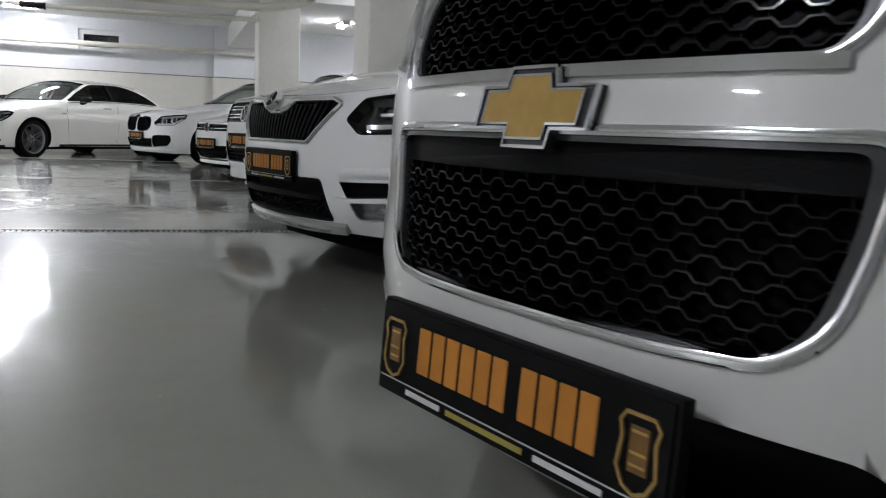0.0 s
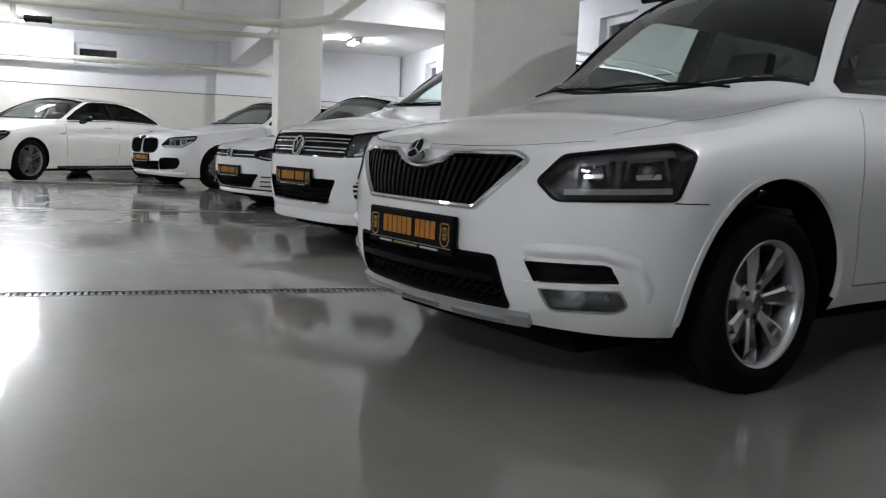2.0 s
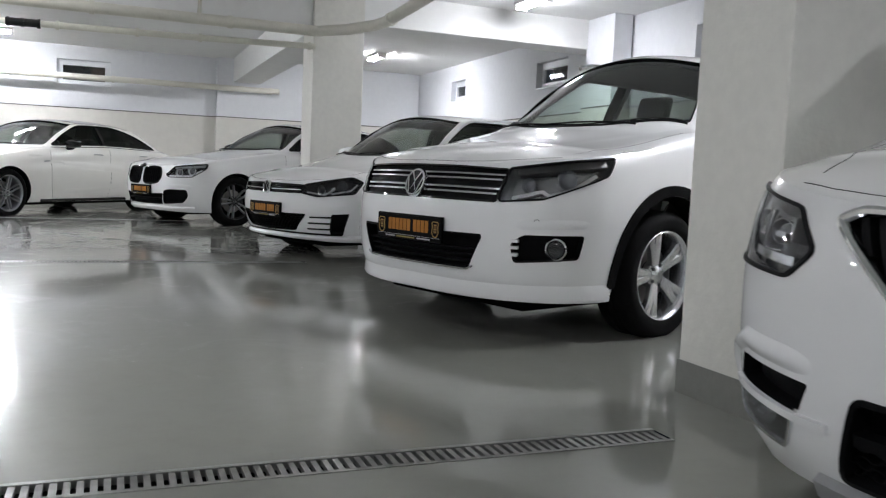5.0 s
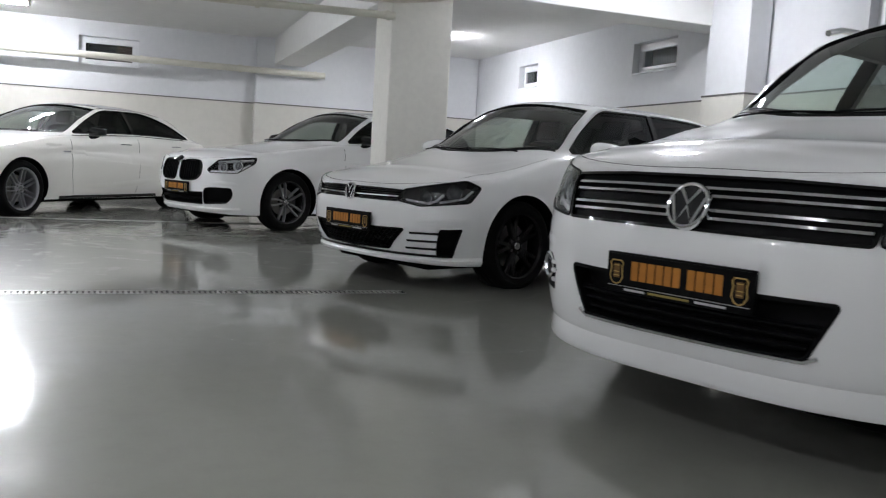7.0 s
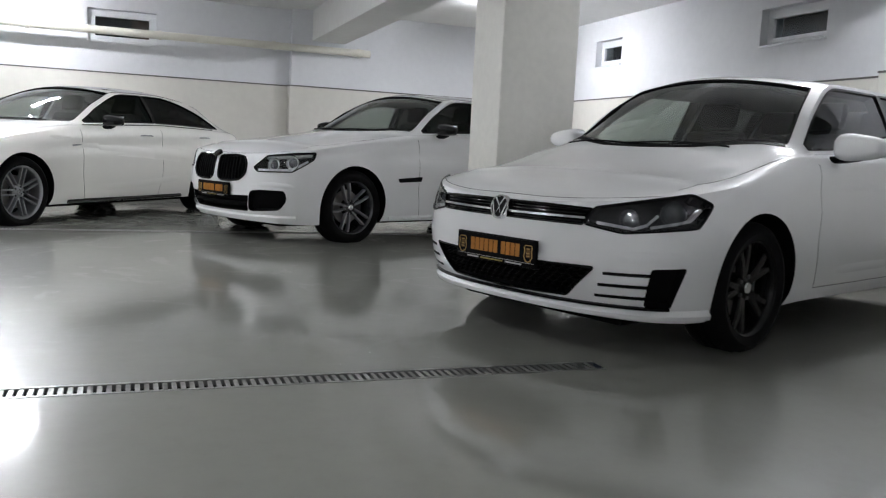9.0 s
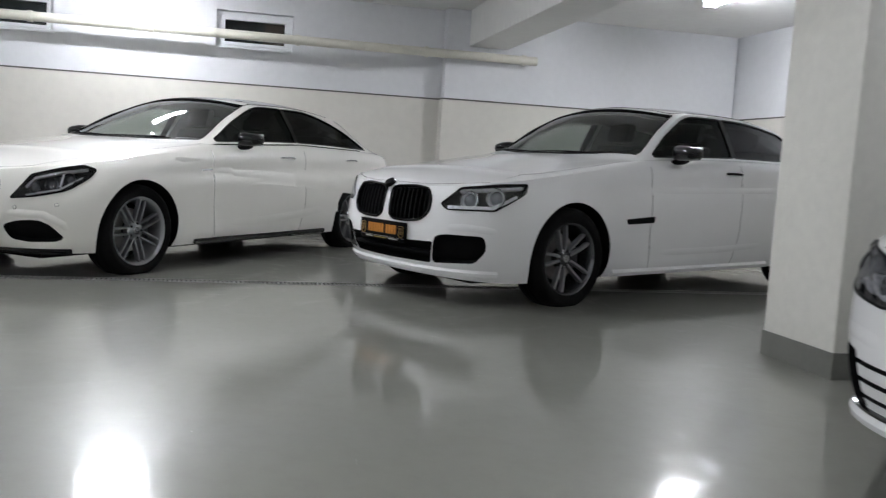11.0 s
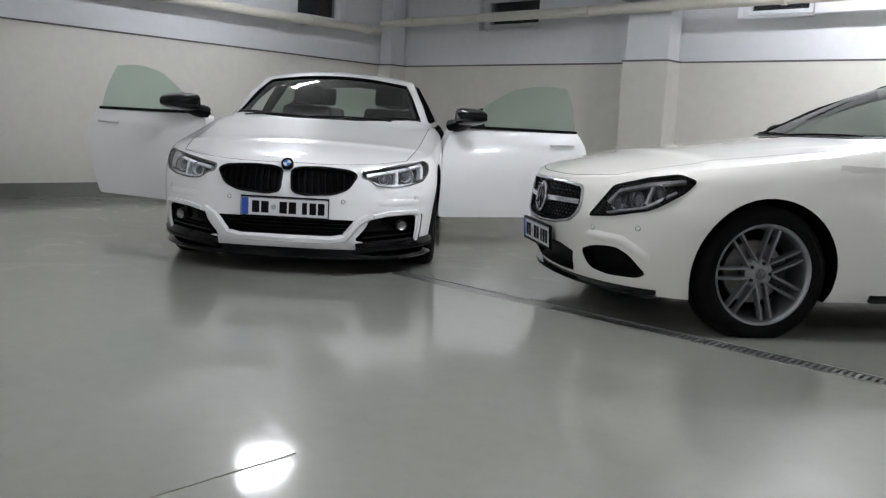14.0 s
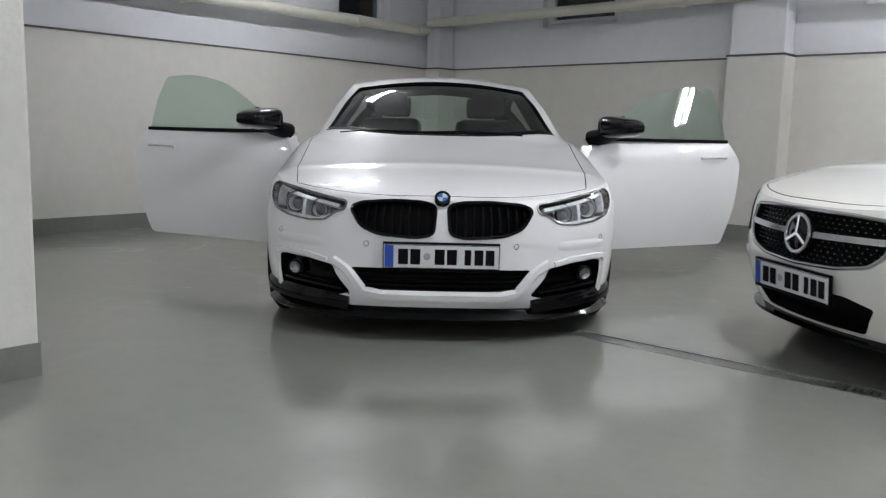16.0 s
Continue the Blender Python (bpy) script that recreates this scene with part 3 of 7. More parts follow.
class Shape:
    """A car body: stacked plan outlines up to the shoulder, then bonnet, glass and roof lines over it."""

    def __init__(self, g):
        self.g = g
        self.H = g["W"] / 2
        L, H = g["L"], self.H
        D, p, q = g["nose"]
        Dr, pr, qr = g["tail"]
        th = np.linspace(0, 1, 60) ** 1.25 * math.pi / 2
        d1, y1 = D - D * np.cos(th) ** (2 / p), H * np.sin(th) ** (2 / q)
        ds = np.linspace(D, L - Dr, 60)[1:-1]
        th = th[::-1]
        d2, y2 = L - Dr + Dr * np.cos(th) ** (2 / pr), H * np.sin(th) ** (2 / qr)
        self.d0 = np.concatenate([d1, ds, d2])
        self.y0 = np.concatenate([y1, np.full(len(ds), H), y2])
        self.d0[0], self.y0[0], self.d0[-1], self.y0[-1] = 0, 0, L, 0
        self.s0 = np.concatenate([[0], np.cumsum(np.hypot(np.diff(self.d0), np.diff(self.y0)))])
        self.taper, self.front, self.rear, self.side, self.bottom = (curve(g[k]) for k in ("taper", "front", "rear", "side", "bottom"))
        self.zo, self.hA, self.hB, self.hC, self.fA, self.fB = (curve(g[k]) for k in ("zo", "hA", "hB", "hC", "fA", "fB"))

    def point(self, s, tau):
        d0, y0 = np.interp(s, self.s0, self.d0), np.interp(s, self.s0, self.y0)
        zb, zo = self.bottom(d0), self.zo(d0)
        z = zb + tau * (zo - zb)
        wf = np.clip(1 - d0 / 1.0, 0, 1) ** 1.5
        wr = np.clip(1 - (self.g["L"] - d0) / 0.8, 0, 1) ** 1.5
        d = d0 + self.front(z) * wf - self.rear(z) * wr
        y = y0 * self.taper(d0) * self.side(tau)
        for c, size in self.g["flares"]:
            y = y + size * np.exp(-((d0 - c) / 0.42) ** 2) * np.exp(-((tau - 0.45) / 0.4) ** 2) * np.clip(y0 / self.H, 0, 1) ** 4
        crease = self.g.get("crease")
        if crease:
            y = y - crease[1] * np.exp(-((tau - crease[0]) / 0.08) ** 2) * np.clip((d0 - 0.9) / 0.6, 0, 1) * np.clip(y0 / self.H, 0, 1) ** 4
        return np.array([-d, y, z])

    def tau(self, s, z):
        d0 = np.interp(s, self.s0, self.d0)
        zb, zo = self.bottom(d0), self.zo(d0)
        return (z - zb) / (zo - zb)

    def lines(self, d0, ys):
        zo = self.zo(d0)
        return (ys * self.fA(d0), zo + self.hA(d0)), (ys * self.fB(d0), zo + self.hB(d0)), (0.0, zo + self.hC(d0))

    def cap(self, s):
        """The points of a section from the shoulder to the middle."""
        e = self.point(s, 1.0)
        d0 = np.interp(s, self.s0, self.d0)
        A, B, C = self.lines(d0, e[1])
        pts = []
        for u in np.linspace(0, 1, 6)[1:]:
            pts.append((e[0], e[1] + (A[0] - e[1]) * u, e[2] + (A[1] - e[2]) * math.sin(u * math.pi / 2)))
        for u in np.linspace(0, 1, 10)[1:]:
            bul = 0.09 * u * (1 - u) * max(0.0, B[1] - A[1])
            pts.append((e[0], A[0] + (B[0] - A[0]) * u + bul, A[1] + (B[1] - A[1]) * u + bul * 0.3))
        for u in np.linspace(0, 1, 13)[1:]:
            pts.append((e[0], B[0] * (1 - u), C[1] - (C[1] - B[1]) * (1 - u) ** 2))
        return pts

    def mesh(self):
        n = len(self.s0)
        taus = np.linspace(0, 1, 25)
        verts, cols = [], []
        for i in range(n):
            col = []
            s = self.s0[i]
            bot = self.point(s, 0.0)
            for u in (0.0, 0.5):
                col.append(Vector((bot[0], bot[1] * u, bot[2])))
            for t in taus:
                col.append(Vector(self.point(s, t)))
            for q in self.cap(s):
                col.append(Vector(q))
            col[-1].y = 0.0
            col[0].y = 0.0
            if i in (0, n - 1):
                for v in col:
                    v.y = 0.0
            cols.append(col)
        m = len(cols[0])
        # evens out the bonnet between shoulder, nose and screen
        zs = np.array([[v.z for v in col] for col in cols])
        rows = [i for i in range(n) if 0.1 < self.d0[i] < self.g["cowl"] - 0.05]
        lo, hi, j0 = rows[0], rows[-1] + 1, 2 + len(taus) + 2
        for _ in range(40):
            pad = np.concatenate([zs, zs[:, -2:-1]], axis=1)
            mean = (pad[lo - 1:hi - 1, j0:m] + pad[lo + 1:hi + 1, j0:m] + pad[lo:hi, j0 - 1:m - 1] + pad[lo:hi, j0 + 1:m + 1]) / 4
            zs[lo:hi, j0:m] += 0.6 * (mean - zs[lo:hi, j0:m])
        for i in range(lo, hi):
            for j in range(j0, m):
                cols[i][j].z = float(zs[i, j])
        bm = bmesh.new()
        gv = {}
        for side in (1, -1):
            for i in range(n):
                for j in range(m):
                    v = cols[i][j]
                    if v.y < 1e-7:
                        key = (0, i, j)
                    else:
                        key = (side, i, j)
                    if key not in gv:
                        gv[key] = bm.verts.new((v.x, v.y * side, v.z))

            def V(i, j):
                return gv.get((side, i, j)) or gv[(0, i, j)]
            for i in range(n - 1):
                for j in range(m - 1):
                    q = [V(i, j), V(i + 1, j), V(i + 1, j + 1), V(i, j + 1)]
                    if side < 0:
                        q.reverse()
                    seen = []
                    for w in q:
                        if w not in seen:
                            seen.append(w)
                    if len(seen) > 2:
                        try:
                            bm.faces.new(seen)
                        except ValueError:
                            pass
        bmesh.ops.remove_doubles(bm, verts=bm.verts, dist=2e-5)
        bmesh.ops.dissolve_degenerate(bm, edges=bm.edges, dist=1e-5)
        bmesh.ops.recalc_face_normals(bm, faces=bm.faces)
        return bm


class Car:
    def __init__(self, name, g, paint, at, heading, label):
        self.g, self.paint = g, paint
        self.shape = Shape(g)
        self.H = self.shape.H
        bm = self.shape.mesh()
        self.bvh = BVHTree.FromBMesh(bm)
        self.base = bpy.data.meshes.new("base")
        bm.to_mesh(self.base)
        bm.free()
        self.root = tagged(new(name), label, "car", "cars on show")
        self.root.matrix_world = pose(at[0], at[1], 0, 0, 0, heading) 
        self.cuts = [[], []]

    # -- mapping onto the body --
    def at(self, mode, u, v):
        if mode == "skin":
            sg = -1 if u < 0 else 1
            s = abs(u)
            t = self.shape.tau(s, v)
            e = 0.004

            def P(a, b):
                p = self.shape.point(abs(a), b)
                return Vector((p[0], p[1] * (1 if a >= 0 else -1), p[2]))
            p = Vector(self.shape.point(s, t))
            a = P(s + e, t) - P(s - e, t)
            b = Vector(self.shape.point(s, t + 0.01)) - Vector(self.shape.point(s, t - 0.01))
            n = a.cross(b).normalized()
            if n.x * 1.0 + n.y * 0.6 < 0 and n.y < 0:
                n.negate()
            if s < 0.02:
                n.y = 0
                n.normalize()
            if n.x < 0 and n.y < 0.3:
                n.negate()
            return Vector((p.x, p.y * sg, p.z)), Vector((n.x, n.y * sg, n.z))
        if mode == "front":
            o, w = Vector((2, u, v)), Vector((-1, 0, 0))
        elif mode == "side":
            sg = -1 if self.sign < 0 else 1
            o, w = Vector((-u, 3 * sg, v)), Vector((0, -sg, 0))
        elif mode == "top":
            o, w = Vector((-u, v, 4)), Vector((0, 0, -1))
        hit = self.bvh.ray_cast(o, w)
        k = 0
        while hit[0] is None and mode == "side" and k < 12:
            k += 1
            hit = self.bvh.ray_cast(o - Vector((0, 0, 0.02 * k)), w)
        if hit[0] is None:
            return o + w * 3, -w
        n = hit[1]
        return hit[0], (n if n.dot(w) < 0 else -n)

    def fan(self, bm, loop, mode, off, k=4, keep_dir=None):
        """Fills a loop with rings that follow the body at an offset. Returns the outer ring and its base points."""
        c = sum(loop) / len(loop)
        prev, outer, pts = None, None, None
        for j in range(k):
            f = 1 - j / k
            row, base = [], []
            for q in loop:
                u, v = c + (q - c) * f
                p, n = self.at(mode, u, v)
                base.append((p, n))
                row.append(bm.verts.new(p + n * off))
            if prev:
                m = len(row)
                for i in range(m):
                    bm.faces.new((prev[i], prev[(i + 1) % m], row[(i + 1) % m], row[i]))
            else:
                outer, pts = row, base
            prev = row
        p, n = self.at(mode, *c)
        top = bm.verts.new(p + n * off)
        m = len(prev)
        for i in range(m):
            bm.faces.new((prev[i], prev[(i + 1) % m], top))
        return outer, pts

    def patch(self, poly, mode, off=0.003, thick=0.0, r=0.0, step=0.03, k=4):
        """A panel that follows the body, with a skirt of the given depth."""
        bm = bmesh.new()
        loop = rounded(poly, r, step)
        outer, pts = self.fan(bm, loop, mode, off, k)
        if thick > 0:
            low = [bm.verts.new(p + n * (off - thick)) for p, n in pts]
            m = len(low)
            for i in range(m):
                bm.faces.new((outer[i], low[i], low[(i + 1) % m], outer[(i + 1) % m]))
        return bm

    def slab(self, poly, mode, out, depth, r=0.0, step=0.03, k=4):
        bm = bmesh.new()
        loop = rounded(poly, r, step)
        a, _ = self.fan(bm, loop, mode, out, k)
        b, _ = self.fan(bm, loop, mode, -depth, k)
        m = len(a)
        for i in range(m):
            bm.faces.new((a[i], b[i], b[(i + 1) % m], a[(i + 1) % m]))
        bmesh.ops.recalc_face_normals(bm, faces=bm.faces)
        return bm

    def recess(self, poly, mode, depth, material, r=0.0, stage=0, out=0.03, step=0.03):
        self.cuts[stage].append((self.slab(poly, mode, out, depth, r, step), material))

    def line(self, pts, mode, step=0.03):
        """Points and normals along a 2D polyline on the body."""
        out = []
        for i in range(len(pts) - 1):
            a, b = np.array(pts[i], float), np.array(pts[i + 1], float)
            m = max(1, int(np.linalg.norm(b - a) / step))
            for k in range(m + (1 if i == len(pts) - 2 else 0)):
                out.append(self.at(mode, *(a + (b - a) * k / m)))
        return out

    def seam(self, pts, mode, width=0.0038, depth=0.012):
        ln = self.line(pts, mode)
        bm = bmesh.new()
        h = (0.004 + depth) / 2
        sweep(bm, [p + n * (0.004 - h) for p, n in ln], rect_profile(width, 2 * h), up=[n for p, n in ln])
        bmesh.ops.recalc_face_normals(bm, faces=bm.faces)
        self.cuts[1].append((bm, M_SEAM))

    def strip(self, pts, mode, profile, off=0.0, closed=False, r=0.0):
        """A moulding along a 2D path on the body."""
        bm = bmesh.new()
        if not closed and ((mode == "skin" and pts[-1][0] > pts[0][0]) or (mode == "side" and self.sign > 0)):
            pts = list(pts)[::-1]
        if closed:
            ln = [self.at(mode, *q) for q in rounded(pts, r, 0.025)]
        else:
            ln = self.line(pts, mode, 0.025)
        sweep(bm, [p + n * off for p, n in ln], profile, closed=closed, up=[n for p, n in ln])
        return bm

    def inner_line(self, poly, pts, mode, profile, off, r=0.0):
        """Bars that follow 2D polylines, clipped to a polygon."""
        loop = rounded(poly, r, 0.03)
        bm = bmesh.new()
        made = False
        for pl in pts:
            run = []
            fine = []
            for i in range(len(pl) - 1):
                a, b = np.array(pl[i], float), np.array(pl[i + 1], float)
                m = max(1, int(np.linalg.norm(b - a) / 0.02))
                fine += [a + (b - a) * k / m for k in range(m)]
            fine.append(np.array(pl[-1], float))
            for q in fine + [None]:
                if q is not None and inside(loop, q):
                    run.append(q)
                    continue
                if len(run) > 1:
                    ln = [self.at(mode, *x) for x in run]
                    sweep(bm, [p + n * off for p, n in ln], profile, up=[n for p, n in ln])
                    made = True
                run = []
        return bm if made else None

    def add(self, name, bm, material, label="", parent=None, angle=40):
        return part(name, bm, material, parent or self.root, label, angle)

    # -- standard parts --
    def wheel_cuts(self):
        g = self.g
        for d in (g["axle"], g["axle"] + g["wb"]):
            for sg in (1, -1):
                bm = bmesh.new()
                R = g["arch"]
                y0, y1 = sg * (self.H - 0.34), sg * (self.H + 0.25)
                n = 48
                ra = [bm.verts.new((-d + R * math.cos(2 * math.pi * k / n), y0, g["hub"] + R * math.sin(2 * math.pi * k / n))) for k in range(n)]
                rb = [bm.verts.new((v.co.x, y1, v.co.z)) for v in ra]
                for k in range(n):
                    bm.faces.new((ra[k], ra[(k + 1) % n], rb[(k + 1) % n], rb[k]))
                bm.faces.new(ra)
                bm.faces.new(rb)
                bmesh.ops.recalc_face_normals(bm, faces=bm.faces)
                self.cuts[0].append((bm, M_WELL))

    def cabin_cut(self):
        g, sh = self.g, self.shape
        d0, d1 = g["cowl"] + 0.10, g["rbase"] - 0.12
        bm = bmesh.new()
        rows = []
        for d in np.linspace(d0, d1, 40):
            s = np.interp(d, sh.d0, sh.s0)
            e = sh.point(s, 1.0)
            A, B, C = sh.lines(d, e[1])
            fl = 0.34
            ya = min(A[0] - 0.05, e[1] - 0.09)
            half = [(0.0, fl), (ya - 0.03, fl), (ya - 0.01, 0.62), (ya, A[1] - 0.02), (max(0.05, B[0] - 0.055), max(0.7, B[1] - 0.05)),
                    (B[0] * 0.5, max(0.72, C[1] - (C[1] - B[1]) * 0.25 - 0.045)), (0.0, max(0.73, C[1] - 0.045))]
            ring = [(-d, y, z) for y, z in half] + [(-d, -y, z) for y, z in half[-2:0:-1]]
            rows.append([bm.verts.new(p) for p in ring])
        m = len(rows[0])
        for i in range(len(rows) - 1):
            for j in range(m):
                bm.faces.new((rows[i][j], rows[i][(j + 1) % m], rows[i + 1][(j + 1) % m], rows[i + 1][j]))
        bm.faces.new(rows[0])
        bm.faces.new(rows[-1])
        bmesh.ops.recalc_face_normals(bm, faces=bm.faces)
        self.cuts[0].append((bm, self.g.get("liner", M_LINER)))

    def screen_poly(self, grow=0.0):
        g, sh = self.g, self.shape
        k = g.get("screen_side", 0.27)
        yb = sh.H * sh.fB(g["cowl"] + 0.3) * sh.side(1.0)
        yt = sh.H * sh.fB(g["hdr"] + 0.12) * sh.side(1.0)
        c0, h0 = g["cowl"] + 0.035 - grow, g["hdr"] - g.get("hdr_gap", 0.13) + grow
        lo, hi = [], []
        for f in np.linspace(-1, 1, 15):
            lo.append((c0 + k * abs(f) ** 2.2, f * (yb - 0.035 + grow)))
            hi.append((h0 + 0.09 * abs(f) ** 2, f * (yt - 0.05 + grow)))
        return lo + hi[::-1]

    def screen_sheet(self):
        """The windscreen as an even, smoothly curved sheet."""
        sh = self.shape
        poly = self.screen_poly()
        lo, hi = poly[:15], poly[15:][::-1]
        bm = bmesh.new()
        ts, fs = np.linspace(0, 1, 26), np.linspace(-1, 1, 15)
        grid, base, zs = [], [], []
        for t in ts:
            for f, (d0, y0), (d1, y1) in zip(fs, lo, hi):
                d, y = d0 + (d1 - d0) * t, y0 + (y1 - y0) * t
                e = sh.point(np.interp(d, sh.d0, sh.s0), 1.0)
                A, B, C = sh.lines(d, e[1])
                grid.append((-d, y))
                base.append([t ** i * f ** j for i in range(4) for j in (0, 2, 4)])
                zs.append(C[1] - (C[1] - B[1]) * min(1.0, abs(y) / B[0]) ** 2 - 0.008)
        even = np.array(base) @ np.linalg.lstsq(np.array(base), np.array(zs), rcond=None)[0]
        vs = [bm.verts.new((x, y, min(zv + 0.004, z))) for (x, y), z, zv in zip(grid, even, zs)]
        for i in range(25):
            for k in range(14):
                a = i * 15 + k
                bm.faces.new((vs[a], vs[a + 1], vs[a + 16], vs[a + 15]))
        return bm

    def dlo(self, a, b, inset=0.0, taper=None):
        """The side glass from a to b metres behind the nose, between belt and roof rail."""
        sh = self.shape
        lo, hi = [], []
        for d in np.linspace(a, b, 26):
            zl = sh.zo(d) + sh.hA(d) + 0.022 + inset
            zh = sh.zo(d) + sh.hB(d) - self.g.get("dlo_top", 0.028) - inset
            if taper:
                zh = min(zh, taper(d))
            if zh > zl + 0.012:
                lo.append((d, zl))
                hi.append((d, zh))
        return lo + hi[::-1]

    def windows(self, panes, side_mat, screen=True, rear_dark=True, trim=M_GLOSS, taper=None):
        """Cuts and glazes the windscreen, the side windows and the rear window."""
        g = self.g
        sp = self.screen_poly()
        self.recess(sp, "top", 0.11, M_BLACK, stage=1, step=0.06)
        self.glazing = [("windscreen", sp, "top", M_SCREEN, 1, "clear windscreen glass")]
        self.covers = [(self.dlo(p[1], q[0], taper=taper), sg) for p, q in zip(panes, panes[1:]) for sg in (1, -1)]
        for sg in (1, -1):
            for k, (a, b) in enumerate(panes):
                poly = self.dlo(a, b, taper=taper)
                if len(poly) < 6:
                    continue
                self.sign = sg
                self.recess(poly, "side", 0.13, M_BLACK, stage=1, step=0.06)
                self.glazing.append(("side_window", poly, "side", side_mat[min(k, len(side_mat) - 1)], sg, ""))
        sh = self.shape
        yr = sh.H * sh.fB(g["rhdr"]) * 0.93
        rp = [(g["rhdr"] + 0.05, -yr + 0.1, 0.04), (g["rhdr"] + 0.05, yr - 0.1, 0.04), (g["rbase"] - 0.06, yr - 0.06, 0.05), (g["rbase"] - 0.06, -yr + 0.06, 0.05)]
        self.recess(rp, "top", 0.12, M_BLACK, stage=1, step=0.06)
        self.glazing.append(("rear_window", rp, "top", side_mat[-1], 1, ""))

    def glaze(self):
        for poly, sg in self.covers:
            self.sign = sg
            self.add("pillar_cover", self.patch(poly, "side", 0.003, 0.006, step=0.03), M_GLOSS)
        for nm, poly, mode, mat, sg, lab in self.glazing:
            self.sign = sg
            bm = self.patch(poly, mode, -0.006, 0.0, step=0.05, k=7)
            if nm == "windscreen":
                bm.free()
                bm = self.screen_sheet()
            soft = [v for v in bm.verts if not v.is_boundary]
            for _ in range(0 if nm == "windscreen" else 80):
                bmesh.ops.smooth_vert(bm, verts=soft, factor=0.5, use_axis_x=True, use_axis_y=True, use_axis_z=True)
            self.add(nm, bm, mat, lab, angle=80)
            if mode == "side" or nm == "windscreen":
                self.add("window_seal", self.strip(poly, mode, rect_profile(0.009 if nm == "windscreen" else 0.013, 0.008), 0.0, closed=True), self.g.get("seal", M_GLOSS))

    def carve(self):
        """Cuts all openings into the body and links it."""
        ob = new("body", self.base)
        self.base.materials.append(self.paint)
        for stage, items in enumerate(self.cuts):
            if not items:
                continue
            mats = []
            big = bmesh.new()
            for bm, mat in items:
                if mat not in mats:
                    mats.append(mat)
                tmp = bpy.data.meshes.new("tmp")
                for f in bm.faces:
                    f.material_index = mats.index(mat)
                bm.to_mesh(tmp)
                bm.free()
                big.from_mesh(tmp)
                bpy.data.meshes.remove(tmp)
            cm = bpy.data.meshes.new("cutter")
            big.to_mesh(cm)
            big.free()
            for mt in mats:
                cm.materials.append(mt)
            co = new("cutter", cm)
            md = ob.modifiers.new("cut", "BOOLEAN")
            md.operation, md.solver, md.object = "DIFFERENCE", "EXACT", co
            md.use_self = True
            md.material_mode = "TRANSFER"
            dg = bpy.context.evaluated_depsgraph_get()
            dg.update()
            me = bpy.data.meshes.new_from_object(ob.evaluated_get(dg))
            ob.modifiers.clear()
            ob.data = me
            bpy.data.objects.remove(co)
            bpy.data.meshes.remove(cm)
        me = ob.data
        me.name = "body"
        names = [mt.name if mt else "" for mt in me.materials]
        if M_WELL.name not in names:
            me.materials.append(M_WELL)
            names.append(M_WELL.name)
        # low downward faces get a dark colour to deepen the shade beneath
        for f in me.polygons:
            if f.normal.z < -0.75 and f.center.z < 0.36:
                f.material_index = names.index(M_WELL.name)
        me.polygons.foreach_set("use_smooth", [True] * len(me.polygons))
        me.set_sharp_from_angle(angle=radians(32))
        ob.parent = self.root
        self.body = ob
        return ob

    def wheels(self, style):
        g = self.g
        first = None
        for d in (g["axle"], g["axle"] + g["wb"]):
            for sg in (1, -1):
                m = pose(-d, sg * (self.H - 0.035 - g.get("wheel_in", 0.0) - g.get("tw", 0.225) / 2), g["hub"], 0, 0, 0 if sg > 0 else 180)
                if first is None:
                    first = make_wheel(g, style, self.root)
                    first.matrix_basis = m
                else:
                    copy_thing(first, m)

    def arch_lips(self, mat, width=0.02, proud=0.004, lab=""):
        """A moulding round each wheel opening."""
        g = self.g
        for d in (g["axle"], g["axle"] + g["wb"]):
            for sg in (1, -1):
                self.sign = sg
                R = g["arch"] + width * 0.4
                pts = []
                for a in np.linspace(-0.1, math.pi + 0.1, 40):
                    q = (d - R * math.cos(a), g["hub"] + R * math.sin(a))
                    if q[1] > self.shape.bottom(q[0]) + 0.02:
                        pts.append(q)
                self.add("arch_trim", self.strip(pts, "side", rect_profile(width, 0.022), proud - 0.008), mat, lab)

    def mirror(self, d, z, mat, arm=M_BLACK, size=0.92, out=0.09):
        for sg in (1, -1):
            self.sign = sg
            p, n = self.at("side", d, z - 0.06)
            bm = superblob(0.085 * size, 0.125 * size, 0.075 * size, 2.8)
            for v in bm.verts:
                if v.co.x < -0.045:
                    v.co.x = -0.045
                v.co.z *= 0.84 * (1 - 0.25 * (v.co.y * sg) / 0.125)
                v.co += Vector((p.x, p.y + sg * out, z + 0.02))
            house = self.add("wing_mirror", bm, mat, "", angle=50)
            bm = bmesh.new()
            sweep(bm, [(p.x + 0.01, p.y - sg * 0.02, z - 0.05), (p.x + 0.0, p.y + sg * 0.05, z - 0.045), (p.x, p.y + sg * out, z - 0.03)], ring_profile(0.035, 10, 0.02))
            self.add("mirror_arm", bm, arm, parent=house)
            gm = boxbm(p.x - 0.049, p.x - 0.046, p.y + sg * out - 0.1 * size, p.y + sg * out + 0.1 * size, z - 0.03, z + 0.07, bevel=0.001)
            self.add("mirror_glass", gm, M_CHROME, parent=house)

